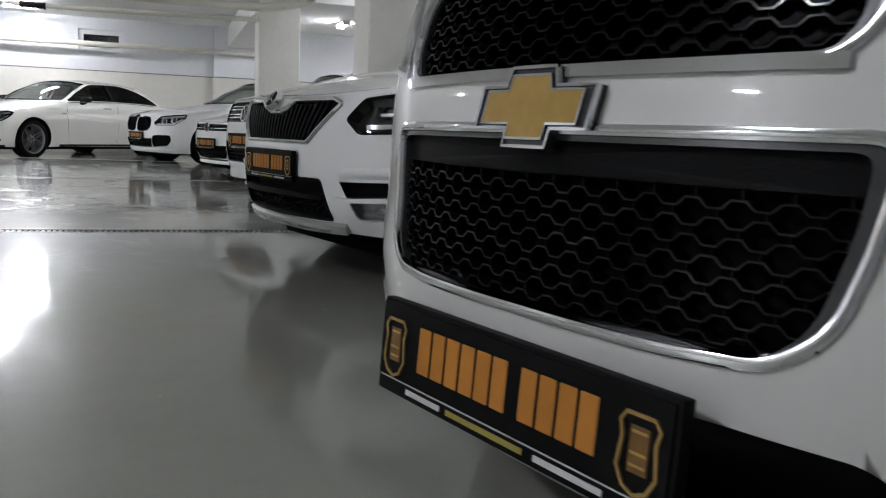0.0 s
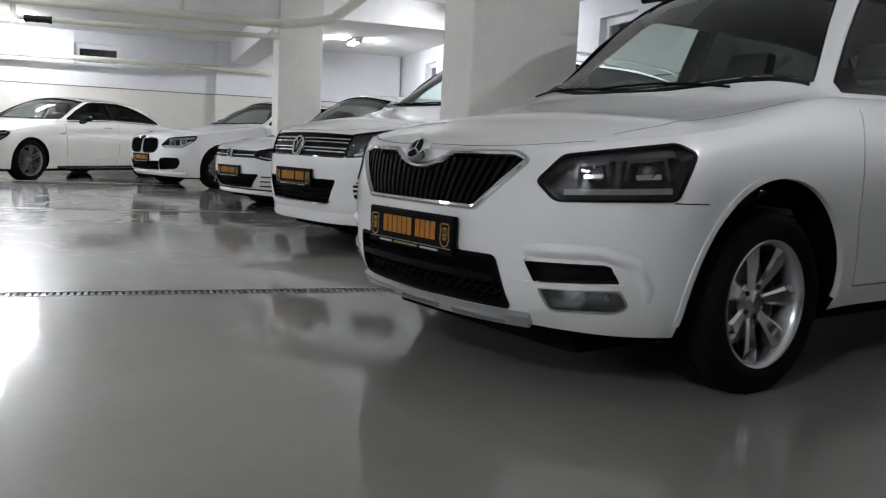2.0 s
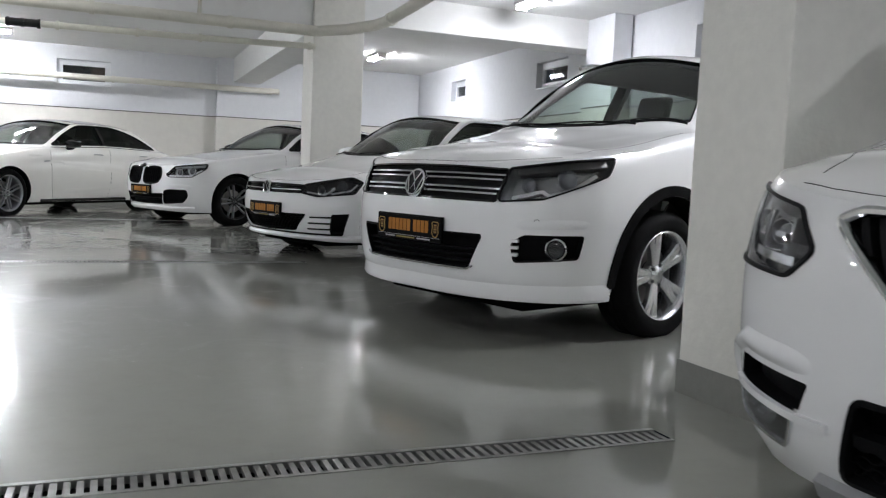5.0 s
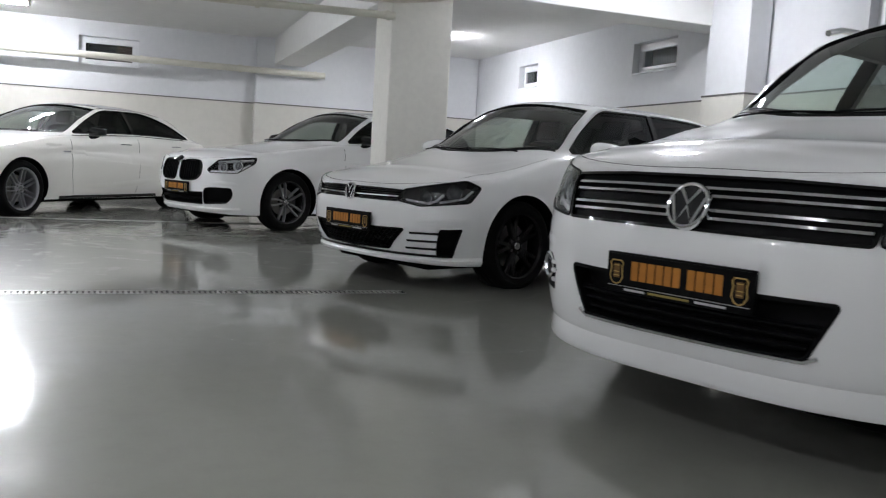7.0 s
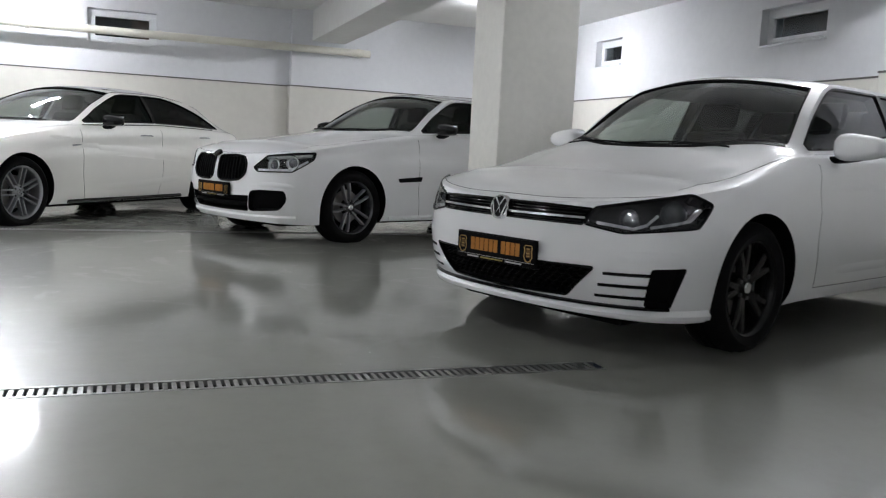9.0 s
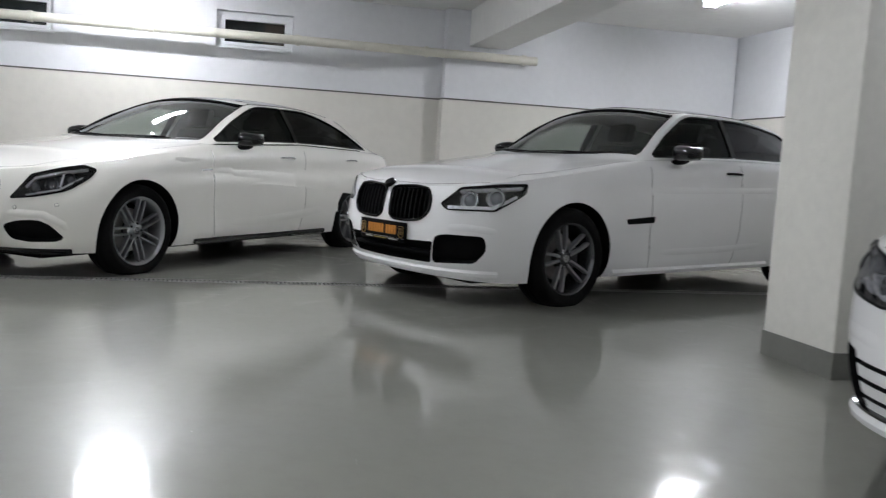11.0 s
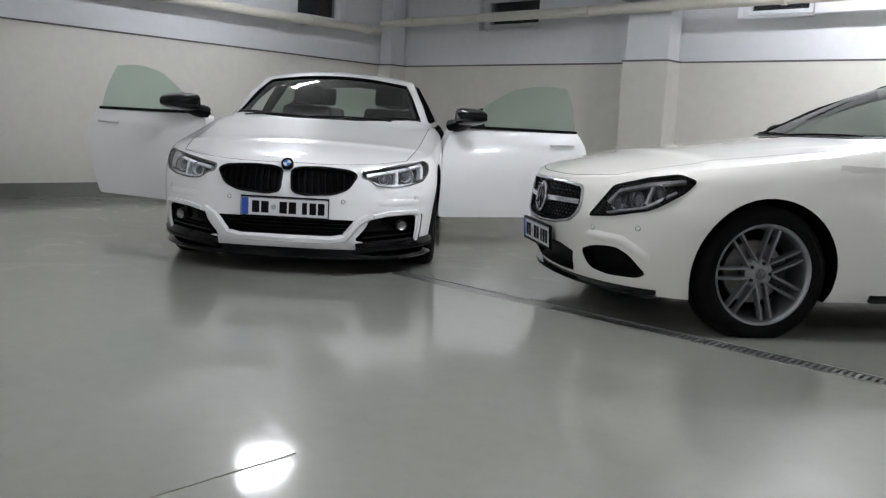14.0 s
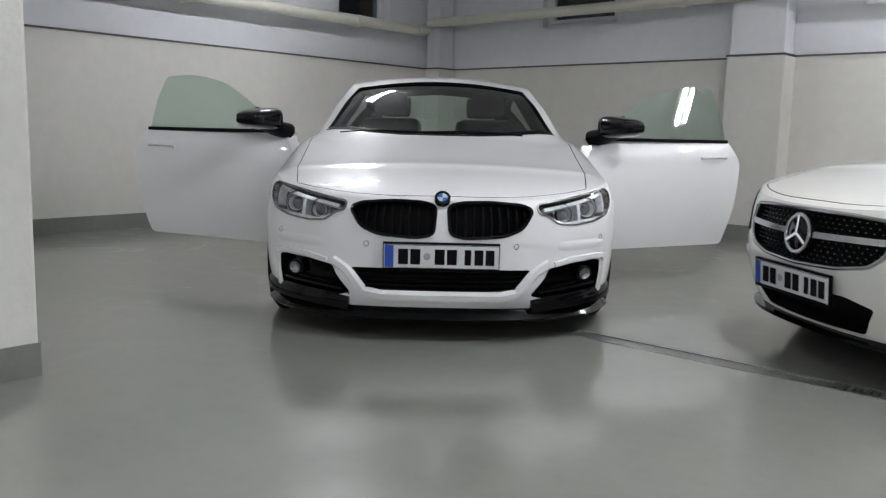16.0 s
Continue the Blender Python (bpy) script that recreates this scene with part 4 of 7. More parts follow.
    def bonnet_seams(self, y0=0.6, y1=0.72, d0=0.14, nose=True):
        g = self.g
        for sg in (1, -1):
            self.seam([(d0, sg * y0), (d0 + 0.3, sg * (y0 + (y1 - y0) * 0.5)), (g["cowl"] + 0.12, sg * y1)], "top")
        sh = self.shape
        pts = []
        for f in np.linspace(-1, 1, 15):
            edge = np.interp(abs(f) * y0 / 0.95, sh.y0[:60], sh.d0[:60])
            pts.append((edge + sh.front(sh.zo(edge)) + 0.04, f * y0))
        self.seam(pts, "top", 0.004, 0.01)

    def door_seams(self, d0, d1, z0, lean=0.05):
        sh = self.shape
        for sg in (1, -1):
            self.sign = sg
            for d, k in ((d0, -lean), (d1, lean)):
                zt = float(sh.zo(d)) - 0.015
                self.seam([(d - k, z0), (d, z0 + 0.25), (d, zt)], "side")
            self.seam([(d0 + lean, z0), (d1 - lean, z0)], "side")

    def wipers(self):
        g = self.g
        for y0, y1 in ((0.5, -0.12), (-0.1, -0.62)):
            ln = self.line([(g["cowl"] + 0.03 + 0.27 * abs(y0) ** 2.2, y0), (g["cowl"] + 0.036 + 0.27 * abs(y1) ** 2.2, y1)], "top", 0.05)
            bm = bmesh.new()
            sweep(bm, [p + n * 0.008 for p, n in ln], rect_profile(0.006, 0.008), up=[n for p, n in ln])
            self.add("wiper", bm, M_BLACK)

    def cowl_strip(self):
        g = self.g
        yb = self.shape.H * self.shape.fB(g["cowl"] + 0.3) * 0.9
        pts = [(g["cowl"] + 0.012 + g.get("screen_side", 0.27) * abs(f) ** 2.2, f * yb) for f in np.linspace(-1, 1, 21)]
        self.add("cowl_panel", self.strip(pts, "top", rect_profile(0.03, 0.006), 0.0), M_BLACK)

    def handle(self, d, z, mat, sg=1, length=0.2):
        self.sign = sg
        ln = self.line([(d, z), (d + length, z)], "side", 0.02)
        bm = bmesh.new()
        k = len(ln)
        path = [p + n * (0.03 * math.sin(math.pi * min(1, max(0, (i + 0.3) / (k - 0.4)))) ** 0.5 + 0.002) for i, (p, n) in enumerate(ln)]
        sweep(bm, path, ring_profile(0.009, 8, 0.016)[::1], up=[n for p, n in ln])
        self.add("door_handle", bm, mat)

    def interior(self, seat_mat=None, wheel_side=1, dash_z=None):
        g = self.g
        seat_mat = seat_mat or M_SEAT
        zb = float(self.shape.zo(g["cowl"] + 0.6))
        dz = dash_z or zb - 0.03
        hs = self.H * 0.78
        self.add("dashboard", boxbm(-g["cowl"] - 0.62, -g["cowl"] - 0.16, -hs, hs, dz - 0.24, dz, bevel=0.05), M_CABIN, "dark dashboard")
        bm = bmesh.new()
        R = 0.185
        pts = []
        for k in range(28):
            a = 2 * math.pi * k / 28
            pts.append((-g["cowl"] - 0.72 - 0.06 * math.sin(a), wheel_side * 0.37 + R * math.cos(a), dz - 0.02 + R * 0.93 * math.sin(a)))
        sweep(bm, pts, ring_profile(0.016, 8), closed=True)
        sw = self.add("steering_wheel", bm, M_CABIN)
        self.add("wheel_boss", boxbm(-g["cowl"] - 0.76, -g["cowl"] - 0.70, wheel_side * 0.37 - 0.17, wheel_side * 0.37 + 0.17, dz - 0.06, dz + 0.01, bevel=0.02), M_CABIN, parent=sw)
        roof = float(self.shape.zo(g["hdr"] + 0.8) + self.shape.hC(g["hdr"] + 0.8))
        top = min(roof - 0.14, zb + 0.33)
        for row, d in ((0, g["cowl"] + 1.12), (1, g["cowl"] + 1.98)):
            for sg in ((1, -1) if row == 0 else (1, -1)):
                y = sg * 0.37
                seat = self.add("seat", boxbm(-d - 0.12, -d + 0.42, y - 0.25, y + 0.25, 0.36, 0.52, bevel=0.05), seat_mat)
                bm = boxbm(-0.07, 0.07, y - 0.24, y + 0.24, 0.45, top - 0.16, bevel=0.05)
                for v in bm.verts:
                    v.co.x += -d - 0.08 - (v.co.z - 0.45) * 0.32
                    v.co.y = y + (v.co.y - y) * (1 - 0.25 * max(0, v.co.z - 0.7))
                self.add("backrest", bm, seat_mat, parent=seat)
                bm = boxbm(-0.05, 0.05, y - 0.13, y + 0.13, top - 0.14, top + 0.04, bevel=0.045)
                for v in bm.verts:
                    v.co.x += -d - 0.08 - (v.co.z - 0.45) * 0.30
                self.add("headrest", bm, seat_mat, parent=seat)

    def ridge(self, pts, mode, w=0.1, h=0.006, name="body_crease"):
        """A soft raised fold in the bodywork on both sides, fading out at its ends."""
        for sg in (1, -1):
            self.sign = sg
            if mode == "side":
                q = list(pts)
            elif mode == "skin":
                q = [(a * sg, b) for a, b in pts]
            else:
                q = [(a, b * sg) for a, b in pts]
            ln = self.line(q, mode, 0.03)
            bm = bmesh.new()
            n = len(ln)
            rows = []
            for i, (p, nn) in enumerate(ln):
                a, b = ln[max(0, i - 1)][0], ln[min(n - 1, i + 1)][0]
                side = (b - a).normalized().cross(nn).normalized()
                f = min(1.0, 4.0 * i / (n - 1), 4.0 * (n - 1 - i) / (n - 1))
                f = f * f * (3 - 2 * f)
                rows.append([bm.verts.new(p + side * u * w / 2 + nn * (-0.0035 + (h + 0.0035) * f * math.cos(u * math.pi / 2) ** 2)) for u in np.linspace(-1, 1, 11)])
            for r0, r1 in zip(rows, rows[1:]):
                for k in range(10):
                    bm.faces.new((r0[k], r0[k + 1], r1[k + 1], r1[k]))
            self.add(name, bm, self.paint, angle=80)

    def sensor(self, s, z, r=0.011):
        """A small round parking sensor on each side of the bumper."""
        for sg in (1, -1):
            p, n = self.at("skin", s * sg, z)
            b = self.add("parking_sensor", turned(orient(p, n), [(0.0, 0.0015), (r * 0.8, 0.0015), (r, 0.0)], 16), self.paint)
            self.add("sensor_ring", turned(orient(p, n), [(r, 0.0004), (r * 1.12, 0.0012), (r * 1.22, 0.0)], 16), M_SEAM, parent=b)

    def plate(self, z, tilt=0.0, dealer=True, s_off=0.0, proud=0.012):
        """A number plate or dealer plate on a holder at the middle of the nose."""
        p, n = self.at("front", s_off, z)
        x = max(self.at("front", s_off + q, z + w)[0].x for q in (-0.24, 0, 0.24) for w in (-0.05, 0.05)) + proud
        make_plate(self, Matrix.Translation((x, s_off, z)) @ pose(0, 0, 0, 0, -tilt, 0), dealer)


def orient(p, n):
    """A frame at p whose x points along n and whose z is nearly up."""
    x = n.normalized()
    y = Vector((0, 0, 1)).cross(x).normalized()
    z = x.cross(y)
    m = Matrix((x, y, z)).transposed().to_4x4()
    m.translation = p
    return m


def turned(m, prof, n=28):
    bm = bmesh.new()
    lathe(bm, prof, n, "x")
    bmesh.ops.transform(bm, matrix=m, verts=bm.verts)
    return bm


def both(poly):
    return (poly, flip(poly))


def mirrored(half):
    """A closed symmetric polygon from its left half, listed from the middle bottom round to the middle top."""
    return list(half) + [(-p[0], *p[1:]) for p in reversed(half)]


def lamp_parts(c, poly, depth, barrels, lens, frame=None, sg=1, name="headlight", fins=(), ring=M_REFL, label=""):
    """A lamp in its recess: lens, projector barrels, reflector bowls and divider fins."""
    P = poly if sg > 0 else flip(poly)
    lamp = c.add(name, c.patch(P, "skin", 0.0015, 0.012, r=0.02), lens, label, angle=60)
    lamp.visible_shadow = False
    for s, z, r, kind in barrels:
        p, n = c.at("skin", s * sg, z)
        ax = (n * 0.45 + Vector((0.8, 0.12 * sg, 0.0))).normalized()
        m = orient(p - n * depth * 0.42 - ax * 0.004, ax)
        if kind == "projector":
            c.add("reflector_ring", turned(m, [(r * 1.28, 0.012), (r * 1.3, 0.0), (r * 1.1, -0.006), (r * 1.0, -0.02)]), ring, parent=lamp)
            c.add("projector", turned(m, [(0.0, 0.012), (r * 0.5, 0.009), (r * 0.85, -0.002), (r * 1.0, -0.018)]), M_BULB, parent=lamp)
        elif kind == "bowl":
            c.add("reflector", turned(m, [(r, 0.012), (r * 0.92, 0.0), (r * 0.7, -0.014), (r * 0.35, -0.022), (0.0, -0.024)]), M_REFL, parent=lamp)
            c.add("bulb", turned(m, [(0.0, 0.004), (r * 0.16, 0.0), (r * 0.2, -0.022)], 14), M_CHROME, parent=lamp)
        else:
            c.add("led_ring", turned(m, [(r, 0.0), (r * 1.12, 0.006), (r * 1.2, 0.0), (r * 1.12, -0.006), (r, 0.0)]), M_DCHROME, parent=lamp)
    for ln, mat, w in fins:
        q = [(a * sg, b) for a, b in ln]
        c.add("divider", c.strip(q, "skin", rect_profile(w, depth * 0.5), -depth * 0.5), mat, parent=lamp)
    if frame:
        c.add("bezel", c.strip(P, "skin", rect_profile(0.008, 0.012), 0.0, closed=True, r=0.02), frame, parent=lamp)
    return lamp


def badge(c, u, v, r, mat, field, mode="front", out=0.012, tilt=None, spokes=0, name="badge", turn=0.0):
    p, n = c.at(mode, u, v)
    if tilt:
        n = Vector(tilt).normalized()
    m = orient(p + n * out, n)
    b = c.add(name, turned(m, [(0.0, 0.0), (r * 0.8, 0.0), (r * 0.84, 0.004), (r * 0.94, 0.005), (r, 0.0), (r, -0.022)]), mat, "round badge", angle=35)
    if field:
        c.add("field", turned(m, [(0.0, 0.0022), (r * 0.78, 0.0016), (r * 0.8, 0.0005)]), field, parent=b)
    for k in range(spokes):
        bm = boxbm(0.0, 0.006, -r * 0.07, r * 0.07, 0.0, r * 0.86)
        bmesh.ops.transform(bm, matrix=m @ Matrix.Rotation(2 * math.pi * k / spokes + turn, 4, "X"), verts=bm.verts)
        c.add("badge_bar", bm, M_CHROME, parent=b)
    return b


def chevron_badge(c, v, r, out):
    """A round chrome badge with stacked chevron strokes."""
    p, n = c.at("front", 0.0, v)
    m = orient(p + n * out, n)
    b = c.add("badge", turned(m, [(r * 0.82, 0.0), (r * 0.84, 0.005), (r * 0.92, 0.007), (r * 0.98, 0.004), (r, -0.002), (r, -0.022), (r * 0.82, -0.02)]), M_CHROME, "round chrome badge", angle=35)
    c.add("field", turned(m, [(0.0, -0.004), (r * 0.83, -0.004), (r * 0.84, -0.012)]), M_LAMPDARK, parent=b)
    strokes = ([(-0.46, 0.72), (0.0, -0.02 + 0.1), (0.46, 0.72)], [(-0.78, 0.34), (-0.36, -0.76), (0.0, -0.04), (0.36, -0.76), (0.78, 0.34)])
    for pts in strokes:
        bm = bmesh.new()
        sweep(bm, [(0.0, y * r, z * r) for y, z in pts], rect_profile(r * 0.15, 0.012), up=[(1, 0, 0)] * len(pts))
        bmesh.ops.transform(bm, matrix=m, verts=bm.verts)
        c.add("badge_stroke", bm, M_CHROME, parent=b, angle=30)
    return b


def superblob(a, b, c, e=2.5, nu=24, nv=14):
    """A rounded box-like solid."""
    bm = bmesh.new()

    def sp(w, m):
        return math.copysign(abs(w) ** (2 / m), w)
    rows = []
    for j in range(1, nv):
        ph = -math.pi / 2 + math.pi * j / nv
        rows.append([bm.verts.new((a * sp(math.cos(ph), e) * sp(math.cos(2 * math.pi * k / nu), e), b * sp(math.cos(ph), e) * sp(math.sin(2 * math.pi * k / nu), e), c * sp(math.sin(ph), e))) for k in range(nu)])
    for r0, r1 in zip(rows, rows[1:]):
        for k in range(nu):
            bm.faces.new((r0[k], r0[(k + 1) % nu], r1[(k + 1) % nu], r1[k]))
    bm.faces.new(rows[0][::-1])
    bm.faces.new(rows[-1])
    return bm


def make_wheel(g, style, parent):
    """Tyre, rim, spokes, hub cap, bolts and brake disc, facing +y."""
    r, rr, w = g["tyre"], g["rim"], g.get("tw", 0.225)
    h = w / 2
    mat = style["mat"]
    bm = bmesh.new()
    lathe(bm, [(rr + 0.004, h - 0.012), (rr - 0.004, h - 0.004), (rr - 0.014, h - 0.01), (rr - 0.022, h - 0.03), (rr - 0.03, h - 0.07), (rr - 0.035, -h + 0.02), (rr, -h + 0.01), (rr + 0.004, h - 0.012)], 48)
    wheel = part("wheel", bm, mat, parent, style["label"], 40)
    bm = bmesh.new()
    sag = 0.012
    lathe(bm, [(rr - 0.002, -h + 0.01), (rr + 0.03, -h - 0.004), (r - 0.035, -h - 0.006), (r - 0.01, -h + 0.016), (r, -h + 0.04), (r + 0.001, -0.03), (r - 0.006, -0.026), (r - 0.006, -0.018), (r + 0.002, -0.014),
               (r + 0.002, 0.014), (r - 0.006, 0.018), (r - 0.006, 0.026), (r + 0.001, 0.03), (r, h - 0.04), (r - 0.01, h - 0.016), (r - 0.035, h + 0.006), (r - 0.05, h + 0.008), (rr + 0.03, h + 0.006), (rr + 0.012, h + 0.001), (rr - 0.002, h - 0.008)], 64)
    for v in bm.verts:
        if v.co.z < -g["hub"] + 0.001:
            v.co.z = -g["hub"] + 0.001
    part("tyre", bm, M_RUBBER, wheel, "black rubber tyre", 35)
    n, pair = style["n"], style.get("pair", 0.0)
    w0, w1, dish = style.get("w0", 0.05), style.get("w1", 0.04), style.get("dish", 0.02)
    face, gap = style.get("face"), style.get("gap", 0.0)
    yo = h - 0.022
    for k in range(n):
        for pm in ((-1, 1) if pair else (0,)):
            bm = bmesh.new()
            a0 = 2 * math.pi * k / n + style.get("turn", 0.0)
            a1 = a0 + pm * pair
            ai = a0 + pm * style.get("root", pair * 0.4)
            pts = []
            for t in np.linspace(0, 1, 7):
                rad = 0.05 + (rr - 0.02 - 0.05) * t
                ang = a0 + pm * math.asin(min(0.9, gap / rad)) if gap else ai + (a1 - ai) * t ** 0.8
                ww = (w0 + (w1 - w0) * t) / 2
                y = yo - dish * (1 - t) ** 1.5 - 0.006 * t
                c, s = math.cos(ang), math.sin(ang)
                pts.append(((rad * c + ww * s, y - 0.008, rad * s - ww * c), (rad * c + ww * 0.65 * s, y, rad * s - ww * 0.65 * c), (rad * c - ww * 0.65 * s, y, rad * s + ww * 0.65 * c), (rad * c - ww * s, y - 0.008, rad * s + ww * c),
                            (rad * c - ww * s, y - 0.035, rad * s + ww * c), (rad * c + ww * s, y - 0.035, rad * s - ww * c)))
            rows = [[bm.verts.new(p) for p in row] for row in pts]
            for r0, r1 in zip(rows, rows[1:]):
                for j in range(6):
                    bm.faces.new((r0[j], r0[(j + 1) % 6], r1[(j + 1) % 6], r1[j]))
            bm.faces.new(rows[0])
            bm.faces.new(rows[-1])
            part("spoke", bm, face or mat, wheel, "", 30)
    bm = bmesh.new()
    lathe(bm, [(0.0, yo - dish + 0.012), (0.03, yo - dish + 0.011), (0.036, yo - dish + 0.004), (0.062, yo - dish - 0.002), (0.072, yo - dish - 0.012), (0.075, yo - dish - 0.05)], 28)
    part("hub", bm, mat, wheel, "", 40)
    bm = bmesh.new()
    lathe(bm, [(0.0, yo - dish + 0.016), (0.024, yo - dish + 0.0155), (0.028, yo - dish + 0.01)], 24)
    part("centre_cap", bm, style.get("cap", M_DCHROME), wheel, "", 40)
    for k in range(5):
        a = 2 * math.pi * (k + 0.5) / 5
        bm = bmesh.new()
        lathe(bm, [(0.0, yo - dish + 0.006), (0.009, yo - dish + 0.006), (0.011, yo - dish - 0.012)], 10)
        bmesh.ops.translate(bm, verts=bm.verts, vec=(0.054 * math.cos(a), 0, 0.054 * math.sin(a)))
        part("wheel_bolt", bm, M_ALLOYD, wheel, "", 40)
    bm = bmesh.new()
    lathe(bm, [(0.07, 0.0), (0.155, 0.0), (0.158, -0.012), (0.155, -0.024), (0.07, -0.024)], 36)
    part("brake_disc", bm, M_DISC, wheel, "grey steel brake disc", 30)
    bm = boxbm(-0.16, -0.07, -0.05, 0.03, -0.07, 0.07, bevel=0.015)
    part("brake_caliper", bm, M_ALLOYD, wheel)
    bm = bmesh.new()
    lathe(bm, [(0.0, -0.06), (rr - 0.04, -0.06)], 36)
    part("back_plate", bm, M_WELL, wheel)
    return wheel


def bar_on(car, holder, m, name, y0, y1, z0, z1, x, mat, label="", bevel=0.0):
    bm = boxbm(0.0, x, y0, y1, z0, z1, bevel=bevel)
    bmesh.ops.transform(bm, matrix=m, verts=bm.verts)
    return part(name, bm, mat, holder, label)


def shield(m, y, w, h, x, depth):
    """The outline of a small crest."""
    bm = bmesh.new()
    pts = [(-0.5, 0.38), (-0.36, 0.5), (0.36, 0.5), (0.5, 0.38), (0.42, 0.2), (0.5, -0.2), (0.3, -0.42), (0.0, -0.5), (-0.3, -0.42), (-0.5, -0.2), (-0.42, 0.2)]
    sweep(bm, [(x, y + a * w, b * h) for a, b in pts], rect_profile(0.004, depth), closed=True, up=[(1, 0, 0)] * len(pts))
    bmesh.ops.transform(bm, matrix=m, verts=bm.verts)
    return bm


def make_plate(car, m, dealer):
    W2, H2 = 0.265, 0.066
    bm = boxbm(-0.012, 0.006, -W2, W2, -H2, H2, bevel=0.004)
    bmesh.ops.transform(bm, matrix=m, verts=bm.verts)
    hold = part("plate_holder", bm, M_BLACK, car.root, "black plastic number plate holder", 40)
    if dealer:
        bar_on(car, hold, m, "plate", -W2 + 0.006, W2 - 0.006, -H2 + 0.024, H2 - 0.006, 0.009, M_BLACK, "black dealer plate")
        bar_on(car, hold, m, "plate_line", -W2 + 0.01, W2 - 0.01, -H2 + 0.0215, -H2 + 0.023, 0.0085, M_PRINTW)
        lw = 0.0275
        y = -0.165
        for word in (6, 4):
            for k in range(word):
                y0 = y + k * (lw + 0.004)
                part("letter_bar", cut_letter(m, y0, y0 + lw, -0.021, 0.041, k), M_ORANGE, hold)
            y += word * (lw + 0.004) + 0.02
        for yy in (-0.222, 0.222):
            part("crest", shield(m, yy, 0.05, 0.078, 0.0095, 0.003), M_GOLD, hold, "gold crest outline", 30)
            bar_on(car, hold, m, "crest_field", yy - 0.012, yy + 0.012, -0.018, 0.028, 0.0098, M_GOLDD)
            for zz in (-0.012, 0.0, 0.021):
                bar_on(car, hold, m, "crest_bar", yy - 0.01, yy + 0.01, zz, zz + 0.003, 0.0104, M_GOLD)
        for a, b, mt in ((-0.19, -0.11, M_PRINTW), (-0.095, 0.055, M_YELLOW), (0.075, 0.18, M_PRINTW)):
            bar_on(car, hold, m, "print_bar", a, b, -H2 + 0.0085, -H2 + 0.0155, 0.0072, mt)
    else:
        bar_on(car, hold, m, "plate", -0.26, 0.26, -0.052, 0.056, 0.0085, M_PLATEW, "white number plate", 0.002)
        bar_on(car, hold, m, "country_band", -0.256, -0.216, -0.048, 0.052, 0.0093, M_BLUE, "blue band")
        bar_on(car, hold, m, "border", -0.256, 0.256, 0.0525, 0.0548, 0.0093, M_BLACK)
        bar_on(car, hold, m, "border", -0.256, 0.256, -0.051, -0.0487, 0.0093, M_BLACK)
        for a, b in ((-0.195, -0.15), (-0.14, -0.095), (-0.03, 0.015), (0.025, 0.07), (0.105, 0.135), (0.15, 0.19), (0.2, 0.24)):
            bar_on(car, hold, m, "letter_bar", a, b, -0.034, 0.036, 0.0098, M_BLACK, "", 0.0004)
        bm = bmesh.new()
        lathe(bm, [(0.0, 0.0098), (0.016, 0.0098), (0.016, 0.004)], 20, "x")
        bmesh.ops.translate(bm, verts=bm.verts, vec=(0, -0.065, 0.002))
        bmesh.ops.transform(bm, matrix=m, verts=bm.verts)
        part("seal", bm, M_GREYPL, hold)
    return hold


def cut_letter(m, y0, y1, z0, z1, k):
    """A plain letter-sized bar with bevelled corners."""
    bm = boxbm(0.0, 0.0102, y0, y1, z0, z1, bevel=0.0025)
    bmesh.ops.transform(bm, matrix=m, verts=bm.verts)
    return bm


